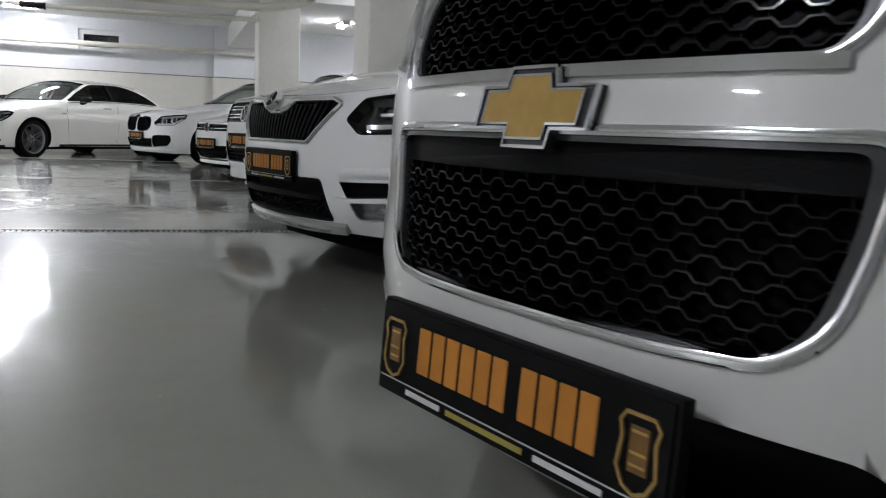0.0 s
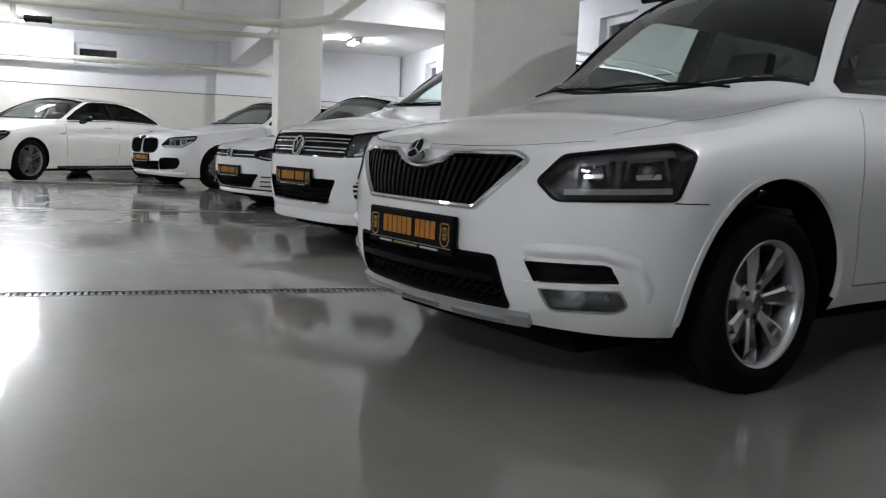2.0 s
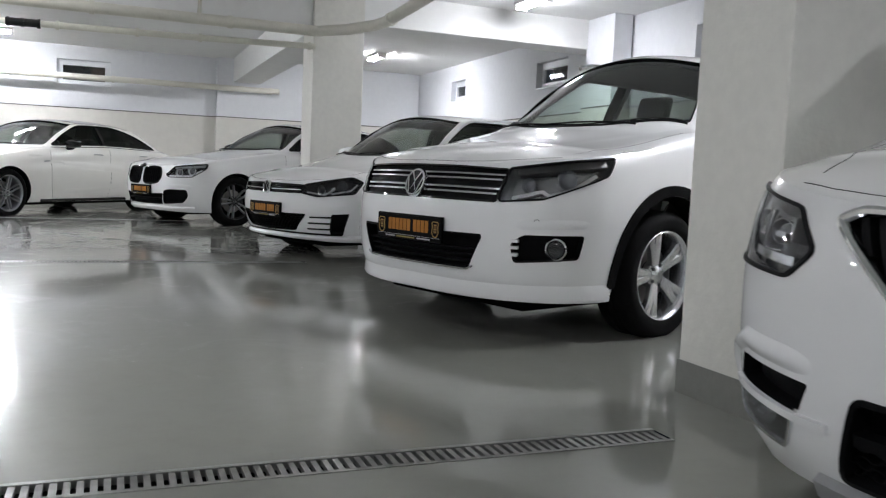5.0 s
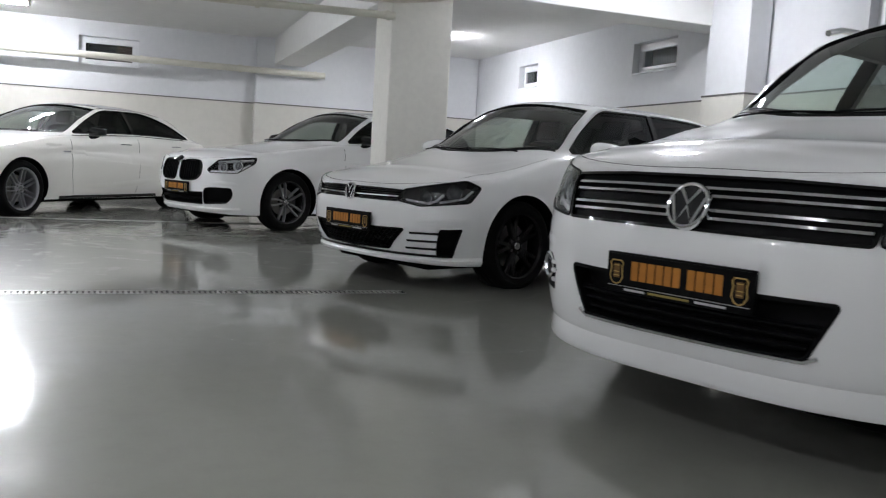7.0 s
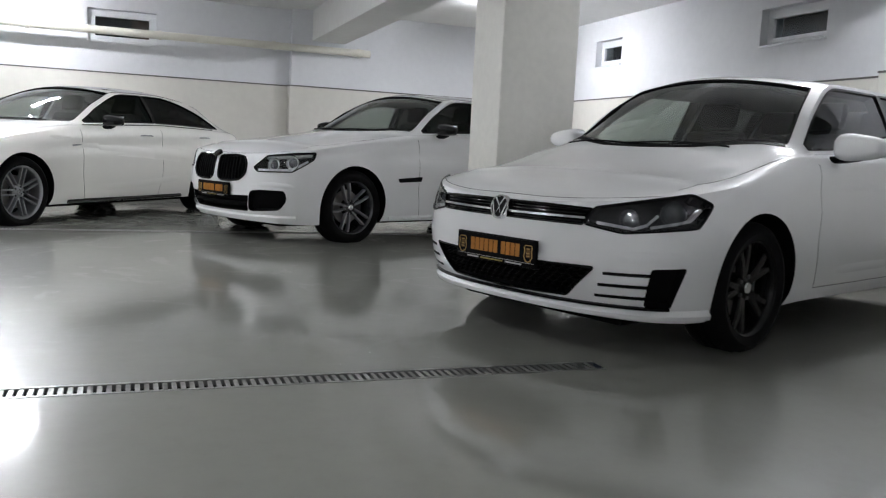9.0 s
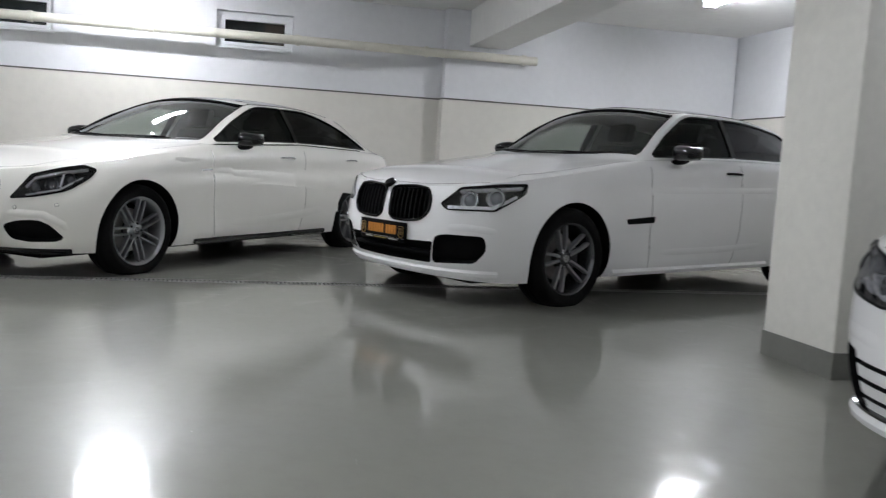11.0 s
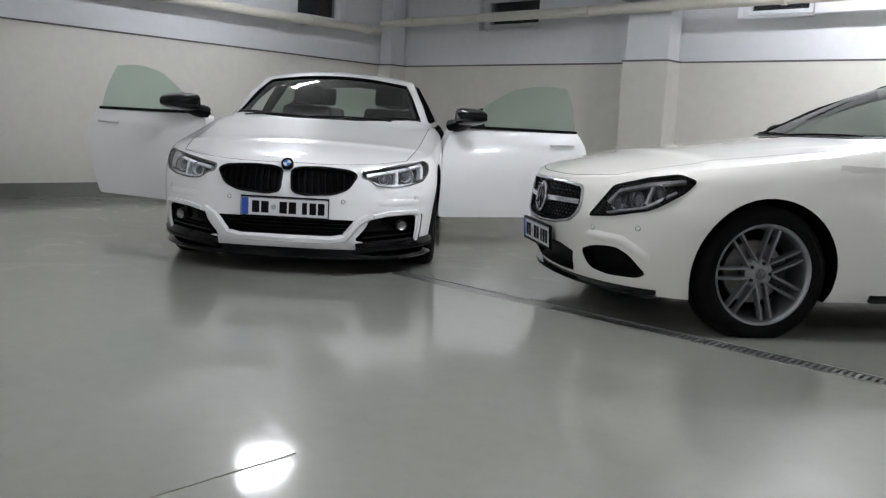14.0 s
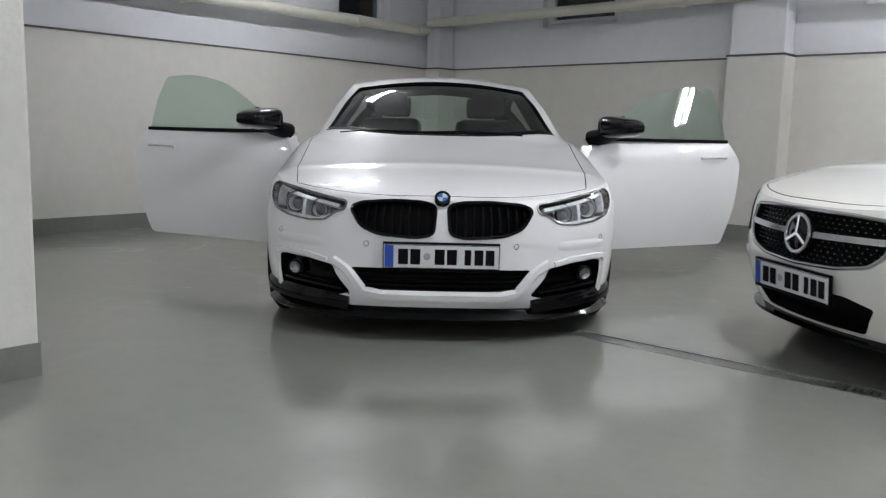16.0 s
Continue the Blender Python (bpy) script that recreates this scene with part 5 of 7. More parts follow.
def body_numbers(L, W, roof, cowl, hdr, rhdr, rbase, zn, zf, zb0, zb1, zt, zcowl, hood=0.05, bottom=0.22, sill=0.24, nose=(0.5, 2.0, 2.7), tail=(0.45, 2.0, 2.8),
                 front=None, side=None, flares=(), fb=0.69, zrb=None, rail=0.10, cbo=0.27, **more):
    """The curves of a body from a few heights and distances behind the nose."""
    zo_pts = [(0, zn), (0.25, zn + (zf - zn) * 0.42), (0.75, zf), (cowl + 0.3, zb0), (L * 0.62, zb1), (L - 0.35, zt), (L, zt - 0.06)]
    zo = curve(zo_pts)

    def h(d, z):
        return (d, float(z - zo(d)))
    mid, wm = (hdr + rhdr) / 2, (cowl + hdr) / 2
    zrb = zrb or zt + 0.03
    hC = [(0, 0), (0.1, hood * 0.45), (cowl * 0.55, hood), h(cowl, zcowl), h(wm, (zcowl + roof) / 2 + 0.035), h(hdr, roof - 0.03), h(mid, roof), h(rhdr, roof - 0.045), h((rhdr + rbase) / 2, (roof - 0.045 + zrb) / 2 + 0.02), h(rbase, zrb), (L - 0.04, 0.012), (L, 0)]
    cb = cowl + cbo
    hB = [(0, 0), (0.12, hood * 0.35), (cowl * 0.55, hood * 0.75), (cowl, max(0.03, hood * 0.7)), (cb, 0.055), h((cb + hdr + 0.1) / 2, (zo(cb) + 0.055 + roof - rail) / 2 + 0.03), h(hdr + 0.12, roof - rail), h(mid, roof - rail + 0.01), h(rhdr, roof - rail - 0.045), h((rhdr + rbase) / 2, (roof - rail + zrb) / 2 - 0.02), h(rbase, zrb - 0.012), (L - 0.04, 0.008), (L, 0)]
    hA = [(0, 0), (0.15, hood * 0.2), (cowl, 0.028), (mid, 0.03), (rbase, 0.022), (L, 0)]
    fA = [(0, 0.82), (cowl - 0.3, 0.88), (cowl + 0.2, 0.945), (rbase - 0.2, 0.945), (L, 0.86)]
    fB = [(0, 0.45), (cowl - 0.35, 0.58), (cb, 0.87), (hdr + 0.12, fb), (mid, fb), (rhdr, fb - 0.02), (rbase, 0.74), (L, 0.5)]
    g = dict(L=L, W=W, cowl=cowl, hdr=hdr, rhdr=rhdr, rbase=rbase, nose=nose, tail=tail, taper=[(0, 0.955), (0.9, 0.99), (L * 0.5, 1.0), (L, 0.96)],
             front=front or [(0.2, 0.09), (0.33, 0.02), (0.45, 0.0), (0.6, 0.012), (0.75, 0.045), (0.95, 0.14)],
             rear=[(0.2, 0.1), (0.45, 0.0), (0.7, 0.03), (1.0, 0.12)],
             side=side or [(0, 0.93), (0.1, 0.965), (0.4, 0.995), (0.62, 1.0), (0.85, 0.985), (0.95, 0.965), (1.0, 0.94)],
             bottom=[(0, bottom + 0.01), (0.25, bottom), (0.7, bottom), (1.5, sill), (L - 1.2, sill), (L, bottom + 0.05)],
             zo=zo_pts, hA=hA, hB=hB, hC=hC, fA=fA, fB=fB, flares=flares, screen_side=cbo)
    g.update(more)
    return g


# ---- the cars ----
SUV_FRONT = [(0.2, 0.1), (0.33, 0.02), (0.48, 0.0), (0.62, 0.006), (0.75, 0.03), (0.9, 0.1), (1.0, 0.17)]


def suv_a():
    g = body_numbers(4.67, 1.85, 1.7, 1.15, 1.95, 3.9, 4.5, 0.9, 1.0, 1.08, 1.12, 1.14, 1.1, hood=0.06, bottom=0.22, sill=0.28,
                     front=[(0.2, 0.1), (0.33, 0.015), (0.45, 0.0), (0.55, 0.012), (0.68, 0.02), (0.75, 0.03), (0.9, 0.075), (1.0, 0.14)], nose=(0.75, 2.0, 2.27),
                     axle=0.93, wb=2.707, tyre=0.345, hub=0.33, rim=0.225, arch=0.39)
    return Car("silver_white_suv", g, M_WARM, (1.066, 0.876), 196, "silver-white compact SUV with a black mesh grille")


def suv_b():
    g = body_numbers(4.22, 1.79, 1.64, 0.97, 1.72, 3.5, 4.1, 0.77, 0.9, 0.995, 1.03, 1.05, 1.035, hood=0.055, bottom=0.22, sill=0.26, front=SUV_FRONT, nose=(0.5, 2.0, 2.6),
                     axle=0.87, wb=2.578, tyre=0.32, hub=0.305, rim=0.222, arch=0.425)
    return Car("white_suv", g, M_WHITE, (1.124, 3.766), 195.8, "white boxy compact SUV with a slatted black grille")


def suv_c():
    g = body_numbers(4.43, 1.81, 1.67, 1.1, 1.9, 3.75, 4.3, 0.86, 0.96, 1.075, 1.1, 1.12, 1.12, hood=0.06, bottom=0.228, sill=0.26, front=SUV_FRONT, nose=(0.5, 2.0, 2.6),
                     axle=1.03, wb=2.604, tyre=0.34, hub=0.325, rim=0.24, arch=0.425, crease=(0.82, 0.01))
    return Car("white_suv", g, M_WHITE, (1.29, 7.2), 199, "white compact SUV with chrome bars in its grille")


def hatch():
    g = body_numbers(4.26, 1.8, 1.46, 1.08, 1.9, 3.8, 4.2, 0.68, 0.8, 0.93, 0.97, 0.98, 0.965, hood=0.06, bottom=0.17, sill=0.2, nose=(0.5, 2.0, 2.5),
                     axle=0.88, wb=2.63, tyre=0.318, hub=0.305, rim=0.235, arch=0.365, crease=(0.78, 0.011), fb=0.735, rail=0.085)
    return Car("white_hatchback", g, M_WHITE, (1.158, 10.841), 201, "white sporty hatchback with black wheels")


def saloon():
    g = body_numbers(5.07, 1.9, 1.51, 1.45, 2.35, 3.8, 4.55, 0.76, 0.88, 1.0, 1.05, 1.06, 1.045, hood=0.055, bottom=0.17, sill=0.19, nose=(0.5, 2.0, 2.5),
                     axle=0.9, wb=3.07, tyre=0.345, hub=0.325, rim=0.25, arch=0.385, crease=(0.8, 0.01), fb=0.735, rail=0.085)
    return Car("white_saloon", g, M_WHITE, (0.197, 15.1), 205.7, "large white saloon with black twin grilles")


def coupe_a():
    g = body_numbers(4.94, 1.88, 1.43, 1.5, 2.45, 3.88, 4.7, 0.7, 0.83, 0.945, 0.985, 0.95, 0.985, hood=0.055, bottom=0.17, sill=0.18, nose=(0.62, 2.0, 2.3),
                     axle=0.87, wb=2.96, tyre=0.335, hub=0.31, rim=0.25, arch=0.372, rail=0.085, fb=0.695, cbo=0.16, dlo_top=0.016, crease=(0.76, 0.012))
    return Car("white_coupe", g, M_PEARL, (-2.71, 15.624), 232, "pearl white four-door coupe with a black studded grille")


def coupe_b():
    g = body_numbers(4.64, 1.825, 1.375, 1.33, 2.2, 3.35, 4.2, 0.655, 0.775, 0.9, 0.93, 0.94, 0.945, hood=0.05, bottom=0.15, sill=0.17, nose=(0.55, 2.0, 2.7),
                     axle=0.79, wb=2.81, tyre=0.33, hub=0.315, rim=0.25, arch=0.365, rail=0.08, fb=0.71, hdr_gap=0.19, liner=M_LINERD,
                     front=[(0.13, 0.06), (0.2, 0.02), (0.3, 0.0), (0.45, 0.0), (0.55, 0.01), (0.66, 0.05), (0.75, 0.1)])
    return Car("white_coupe", g, M_WHITE, (-3.998, 14.81), -48.0, "white two-door coupe with both doors wide open")


# ---- finish cars ----
def common_cuts(c, panes, glass, doors, seams=True, bonnet=(0.6, 0.72, 0.14), taper=None):
    c.wheel_cuts()
    c.cabin_cut()
    c.windows(panes, glass if isinstance(glass, tuple) else (glass,), taper=taper)
    if bonnet:
        c.bonnet_seams(*bonnet)
    if doors:
        c.door_seams(*doors)


def common_parts(c, style, seat=None, mirror=None, handles=(), handle_mat=None):
    c.glaze()
    c.wheels(style)
    c.interior(seat)
    c.wipers()
    c.cowl_strip()
    if mirror:
        c.mirror(*mirror)
    for d, z in handles:
        for sg in (1, -1):
            c.handle(d, z, handle_mat or c.paint, sg)
    g = c.g
    und = boxbm(-g["L"] + 0.35, -0.3, -c.H + 0.36, c.H - 0.36, g["hub"] - 0.19, g["hub"] - 0.05, bevel=0.03)
    c.add("underbody", und, M_WELL, "dark underbody")


def zigzag(z0, z1, dz, s0, s1, period, amp, stretch=1.0):
    """Rows of trapezoid waves, each row shifted by half a period, with short uprights between them."""
    rows, ups = [], []
    k = 0
    z = z0
    while z < z1:
        pts = []
        s = s0 + (period / 2 if k % 2 else 0)
        while s < s1:
            pts += [(s, z + amp), (s + period * 0.3, z + amp), (s + period * 0.5, z - amp), (s + period * 0.8, z - amp)]
            ups.append([(s + period * 0.15, z + amp), (s + period * 0.15, z + dz - amp)])
            s += period
        rows.append(pts)
        z += dz
        k += 1
    return rows, ups


# the silver-white SUV by the start
c = suv_a()
UP = mirrored([(0.0, 0.714), (0.35, 0.717), (0.39, 0.76), (0.37, 0.84), (0.3, 0.868), (0.0, 0.872)])
LOW = mirrored([(0.0, 0.444), (0.22, 0.443), (0.33, 0.447), (0.38, 0.485), (0.402, 0.57), (0.413, 0.652), (0.0, 0.652)])
LAMP_A = [(0.395, 0.726), (0.43, 0.85), (0.61, 0.92), (0.92, 0.945), (0.95, 0.865), (0.66, 0.76)]
c.recess(UP, "skin", 0.07, M_BLACK, r=0.03)
c.recess(LOW, "skin", 0.07, M_BLACK, r=0.03)
c.recess(mirrored([(0.0, 0.238), (0.42, 0.245), (0.5, 0.33), (0.42, 0.376), (0.29, 0.382), (0.0, 0.385)]), "skin", 0.06, M_BLACK, r=0.02)
for P in both(LAMP_A):
    c.recess(P, "skin", 0.09, M_LAMPLIGHT, r=0.03)
for P in both([(0.6, 0.4), (0.6, 0.565), (0.8, 0.57), (0.82, 0.405)]):
    c.recess(P, "skin", 0.05, M_BLACK, r=0.05)
common_cuts(c, [(1.5, 2.45), (2.5, 3.95)], (M_GLASS, M_TINT), (1.35, 2.5, 0.36), bonnet=(0.42, 0.72, 0.13))
c.carve()
common_parts(c, dict(n=5, mat=M_ALLOY, label="silver five-spoke alloy wheel", w0=0.075, w1=0.06), mirror=(1.5, 1.12, M_WARM), handles=((2.2, 0.98), (3.1, 1.0)))
for P, nm in ((UP, "upper_grille"), (LOW, "lower_grille")):
    fr = c.add(nm, c.strip(P, "skin", [(-0.0075, -0.008), (-0.006, 0.003), (0.0, 0.005), (0.006, 0.003), (0.0075, -0.008)], 0.001, closed=True, r=0.03), M_CHROME, "black mesh grille in a chrome frame")
    c.add("frame_liner", c.strip([(u * 0.965, v + (0.006 if v < (P[0][1] + P[-1][1]) / 2 else -0.006)) for u, v, *_ in P], "skin", rect_profile(0.014, 0.012), -0.008, closed=True, r=0.03), M_ALLOYM, "dark chrome inner frame", parent=fr)
    z0, z1 = (0.735, 0.87) if nm == "upper_grille" else (0.462, 0.6)
    rows, ups = zigzag(z0, z1, 0.0178, -0.46, 0.46, 0.05, 0.0042)
    m = c.inner_line(P, rows, "skin", rect_profile(0.0024, 0.03), -0.022, r=0.03)
    c.add("mesh", m, M_CARBON, parent=fr, angle=30)
    for u in ups:
        m = c.inner_line(P, [u], "skin", rect_profile(0.003, 0.026), -0.026, r=0.03)
        if m:
            c.add("mesh_upright", m, M_BLACK, parent=fr, angle=30)
        else:
            continue
c.add("grille_band", c.patch(mirrored([(0.0, 0.602), (0.4, 0.602), (0.412, 0.645), (0.0, 0.645)]), "skin", -0.012, 0.03, r=0.005), M_BLACK, "matt black band across the grille")
c.add("chrome_bar", c.strip([(-0.36, 0.714), (0.36, 0.714)], "skin", rect_profile(0.014, 0.01), 0.002), M_CHROME)
cross = [(-0.036, 0.04), (0.036, 0.04), (0.041, 0.021), (0.098, 0.021), (0.088, -0.021), (0.036, -0.021), (0.03, -0.04), (-0.042, -0.04), (-0.038, -0.021), (-0.098, -0.021), (-0.086, 0.021), (-0.042, 0.021)]
# charcoal body paints the dark reflection in the badge's chrome edge
bd = c.add("badge", c.patch([(a * 1.09, 0.674 + b * 1.12) for a, b in cross], "skin", 0.012, 0.02, step=0.012), M_ALLOYM, "chrome-edged gold cross badge", angle=30)
c.add("badge_rim", c.strip([(a * 1.08, 0.674 + b * 1.1) for a, b in cross], "skin", rect_profile(0.004, 0.006), 0.0125, closed=True), M_CHROME, parent=bd)
c.add("badge_rim", c.strip([(a * 0.92, 0.674 + b * 0.87) for a, b in cross], "skin", rect_profile(0.003, 0.006), 0.0145, closed=True), M_CHROME, parent=bd)
c.add("badge_field", c.patch([(a * 0.9, 0.674 + b * 0.84) for a, b in cross], "skin", 0.0165, 0.006, step=0.012), M_GOLD, "gold badge face", parent=bd, angle=30)
for sg in (1, -1):
    lamp_parts(c, LAMP_A, 0.09, [(0.61, 0.835, 0.05, "projector"), (0.79, 0.865, 0.045, "bowl"), (0.5, 0.78, 0.03, "bowl")], M_LENS, M_DCHROME, sg, ring=M_CHROME,
               fins=(([(0.48, 0.85), (0.51, 0.75)], M_REFL, 0.01), ([(0.7, 0.91), (0.71, 0.79)], M_REFL, 0.012), ([(0.55, 0.76), (0.92, 0.87)], M_REFL, 0.016)), label="clear headlight with chrome reflectors")
    p, n = c.at("skin", 0.7 * sg, 0.485)
    ax = (n * 0.6 + Vector((0.8, 0, 0))).normalized()
    m = orient(p - n * 0.034, ax)
    fg = c.add("fog_light", turned(m, [(0.066, -0.03), (0.069, 0.006), (0.062, 0.012), (0.052, 0.004), (0.05, -0.02)]), M_CHROME, "round fog light in a chrome ring", angle=40)
    c.add("reflector", turned(m, [(0.05, 0.0), (0.042, -0.012), (0.02, -0.026), (0.0, -0.028)]), M_REFL, parent=fg)
    c.add("lens", turned(m, [(0.051, 0.004), (0.038, 0.009), (0.0, 0.011)]), M_LENS, parent=fg)
    c.add("lower_valance", c.patch([(0.46 * sg, 0.235), (0.44 * sg, 0.34), (0.52 * sg, 0.375), (1.0 * sg, 0.4), (1.1 * sg, 0.24)], "skin", 0.004, 0.01, r=0.02), M_GREYPL, "grey lower bumper corner")
c.add("skid_panel", c.strip([(-0.5, 0.236), (0.5, 0.236)], "skin", rect_profile(0.03, 0.014), 0.004), M_GREYPL, "silver lower bumper strip")
c.plate(0.346, tilt=4, proud=0.02)

# the boxy white SUV
c = suv_b()
GR = mirrored([(0.0, 0.59), (0.335, 0.59), (0.535, 0.752), (0.49, 0.77), (0.19, 0.766), (0.115, 0.732), (0.05, 0.716), (0.0, 0.714)])
LAMP_B = [(0.573, 0.688), (0.655, 0.768), (1.0, 0.817), (1.07, 0.79), (1.008, 0.65), (0.641, 0.632)]
LOWB = mirrored([(0.0, 0.272), (0.485, 0.278), (0.435, 0.44), (0.0, 0.44)])
SLOT = [(0.55, 0.44), (0.825, 0.449), (0.86, 0.393), (0.585, 0.376)]
FOG = [(0.6, 0.362), (0.86, 0.373), (0.888, 0.324), (0.853, 0.304), (0.64, 0.294)]
c.recess(GR, "skin", 0.05, M_BLACK, r=0.015)
c.recess(LOWB, "skin", 0.06, M_BLACK, r=0.02)
for P in both(LAMP_B):
    c.recess(P, "skin", 0.07, M_LAMPDARK, r=0.02)
for P in both(SLOT):
    c.recess(P, "skin", 0.04, M_BLACK, r=0.01)
for P in both(FOG):
    c.recess(P, "skin", 0.045, M_LAMPMID, r=0.015)
common_cuts(c, [(1.3, 2.27), (2.33, 3.6)], (M_GLASS, M_TINT), (1.34, 2.3, 0.34), bonnet=(0.64, 0.77, 0.3))
for sg in (1, -1):
    c.seam([(1.0 * sg, 0.642), (1.13 * sg, 0.642)], "skin")
c.carve()
common_parts(c, dict(n=7, mat=M_ALLOY, face=M_ALLOYP, label="bright seven-spoke alloy wheel", w0=0.03, w1=0.085, dish=0.035, turn=0.35), mirror=(1.74, 1.05, M_GLOSS), handles=((2.05, 0.93), (2.95, 0.95)))
gr = c.add("upper_grille", c.strip(GR, "skin", ring_profile(0.011, 8), 0.0, closed=True, r=0.015), M_CHROME, "black slatted grille in a chrome frame")
for k in range(-12, 13):
    s = k * 0.041 + 0.0
    bm = c.inner_line(GR, [[(s * 0.78 - 0.01, 0.595), (s, 0.768)]], "skin", rect_profile(0.015, 0.035), -0.022, r=0.015)
    if bm:
        c.add("slat", bm, M_BLACK, parent=gr, angle=30)
bdg = badge(c, 0.0, 0.752, 0.046, M_CHROME, M_BLACK, out=0.035, tilt=(0.8, 0, 0.5), spokes=3)
low = c.add("lower_grille", c.strip(LOWB, "skin", rect_profile(0.012, 0.012), -0.002, closed=True, r=0.02), M_BLACK, "black lower grille")
c.add("bar", c.inner_line(LOWB, [[(-0.5, 0.368), (0.5, 0.368)]], "skin", rect_profile(0.024, 0.03), -0.012), M_BLACK, parent=low)
rows, ups = zigzag(0.285, 0.36, 0.02, -0.5, 0.5, 0.05, 0.004)
c.add("mesh", c.inner_line(LOWB, rows, "skin", rect_profile(0.004, 0.02), -0.03), M_BLACK, parent=low)
for sg in (1, -1):
    lamp_parts(c, LAMP_B, 0.07, [(0.755, 0.722, 0.022, "projector"), (0.915, 0.738, 0.022, "projector")], M_LENS, M_BLACK, sg, label="dark square headlight", ring=M_LAMPDARK,
               fins=(([(0.69, 0.7), (0.7, 0.748), (0.79, 0.758), (0.8, 0.702)], M_LAMPDARK, 0.012), ([(0.85, 0.704), (0.855, 0.765), (0.97, 0.778), (0.985, 0.71)], M_LAMPDARK, 0.012), ([(0.88, 0.716), (0.96, 0.722)], M_REFL, 0.016), ([(0.72, 0.712), (0.78, 0.716)], M_REFL, 0.012),
                     ([(0.82, 0.68), (0.83, 0.785)], M_LAMPDARK, 0.02), ([(0.66, 0.662), (1.0, 0.68)], M_REFL, 0.018), ([(0.68, 0.765), (1.0, 0.8)], M_LAMPDARK, 0.03)))
    lamp_parts(c, FOG, 0.045, [(0.74, 0.335, 0.028, "bowl"), (0.82, 0.338, 0.018, "bowl")], M_LENS, M_CHROME, sg, name="fog_light", label="clear rectangular fog light")
    c.add("slot_blade", c.strip([(0.5 * sg, 0.37), (0.6 * sg, 0.369), (0.87 * sg, 0.384)], "skin", rect_profile(0.016, 0.02), 0.0), M_WHITE)
sk = c.add("skid_strip", c.strip([(-0.56, 0.25), (-0.3, 0.245), (0.3, 0.245), (0.56, 0.25)], "skin", [(-0.024, -0.012), (-0.018, 0.022), (0.02, 0.016), (0.024, -0.012)], 0.004), M_GREYPL, "silver skid strip under the bumper")
for k in (-2, 0, 2):
    c.add("skid_inlay", c.strip([(k * 0.17 - 0.13, 0.246), (k * 0.17 + 0.13, 0.246)], "skin", rect_profile(0.016, 0.008), 0.026), M_ALLOYP, parent=sk)
c.arch_lips(M_WHITE, 0.02, 0.002)
for sg in (1, -1):
    bm = bmesh.new()
    pts = [(-1.75 - 1.7 * t, sg * (0.57 - 0.03 * math.sin(math.pi * t)), 1.585 + 0.05 * math.sin(math.pi * t) ** 0.4) for t in np.linspace(0, 1, 16)]
    sweep(bm, pts, ring_profile(0.016, 8))
    c.add("roof_rail", bm, M_BLACK)
c.plate(0.487, tilt=0)
c.ridge([(0.5, 0.47), (0.62, 0.478), (0.8, 0.484), (0.9, 0.455), (0.945, 0.38), (0.94, 0.29)], "skin", 0.065, 0.013)
c.ridge([(1.35, 0.86), (2.4, 0.88), (3.7, 0.9)], "side", 0.1, 0.0035)

# the white SUV with chrome grille bars
c = suv_c()
GR = mirrored([(0.0, 0.69), (0.565, 0.688), (0.61, 0.842), (0.3, 0.852), (0.0, 0.853)])
LAMP_C = [(0.612, 0.848), (0.9, 0.888), (1.19, 0.918), (1.13, 0.83), (0.8, 0.707), (0.578, 0.688)]
LOWC = mirrored([(0.0, 0.352), (0.425, 0.357), (0.505, 0.522), (0.0, 0.52)])
FOGC = [(0.66, 0.493), (0.72, 0.537), (1.02, 0.543), (0.997, 0.427), (0.68, 0.4)]
c.recess(GR, "skin", 0.05, M_BLACK, r=0.015)
c.recess(LOWC, "skin", 0.06, M_BLACK, r=0.02)
for P in both(LAMP_C):
    c.recess(P, "skin", 0.07, M_LAMPMID, r=0.02)
for P in both(FOGC):
    c.recess(P, "skin", 0.045, M_BLACK, r=0.02)
common_cuts(c, [(1.5, 2.45), (2.5, 3.9)], (M_GLASS, M_HALF), (1.42, 2.48, 0.36), bonnet=(0.72, 0.79, 0.42))
c.carve()
common_parts(c, dict(n=5, mat=M_ALLOY, label="silver twin-spoke alloy wheel", pair=0.16, w0=0.05, w1=0.045, dish=0.03), mirror=(1.78, 1.08, M_WHITE), handles=((2.2, 1.0), (3.1, 1.02)))
gr = c.add("upper_grille", c.strip(GR, "skin", rect_profile(0.01, 0.012), -0.002, closed=True, r=0.015), M_GLOSS, "black grille with chrome bars")
for z in (0.728, 0.752, 0.796, 0.82):
    c.add("chrome_bar", c.inner_line(GR, [[(-0.62, z - 0.004), (-0.3, z), (0.3, z), (0.62, z - 0.004)]], "skin", rect_profile(0.009, 0.02), -0.012, r=0.015), M_CHROME, parent=gr)
for z in (0.705, 0.774, 0.84):
    c.add("black_bar", c.inner_line(GR, [[(-0.62, z), (0.62, z)]], "skin", rect_profile(0.02, 0.02), -0.024, r=0.015), M_BLACK, parent=gr)
chevron_badge(c, 0.757, 0.076, 0.014)
low = c.add("lower_grille", c.strip(LOWC, "skin", rect_profile(0.012, 0.012), -0.004, closed=True, r=0.02), M_BLACK, "black lower grille with a chrome lip")
c.add("chrome_lip", c.strip([(-0.46, 0.37), (-0.42, 0.352), (0.42, 0.352), (0.46, 0.37)], "skin", rect_profile(0.01, 0.012), 0.003), M_CHROME, parent=low)
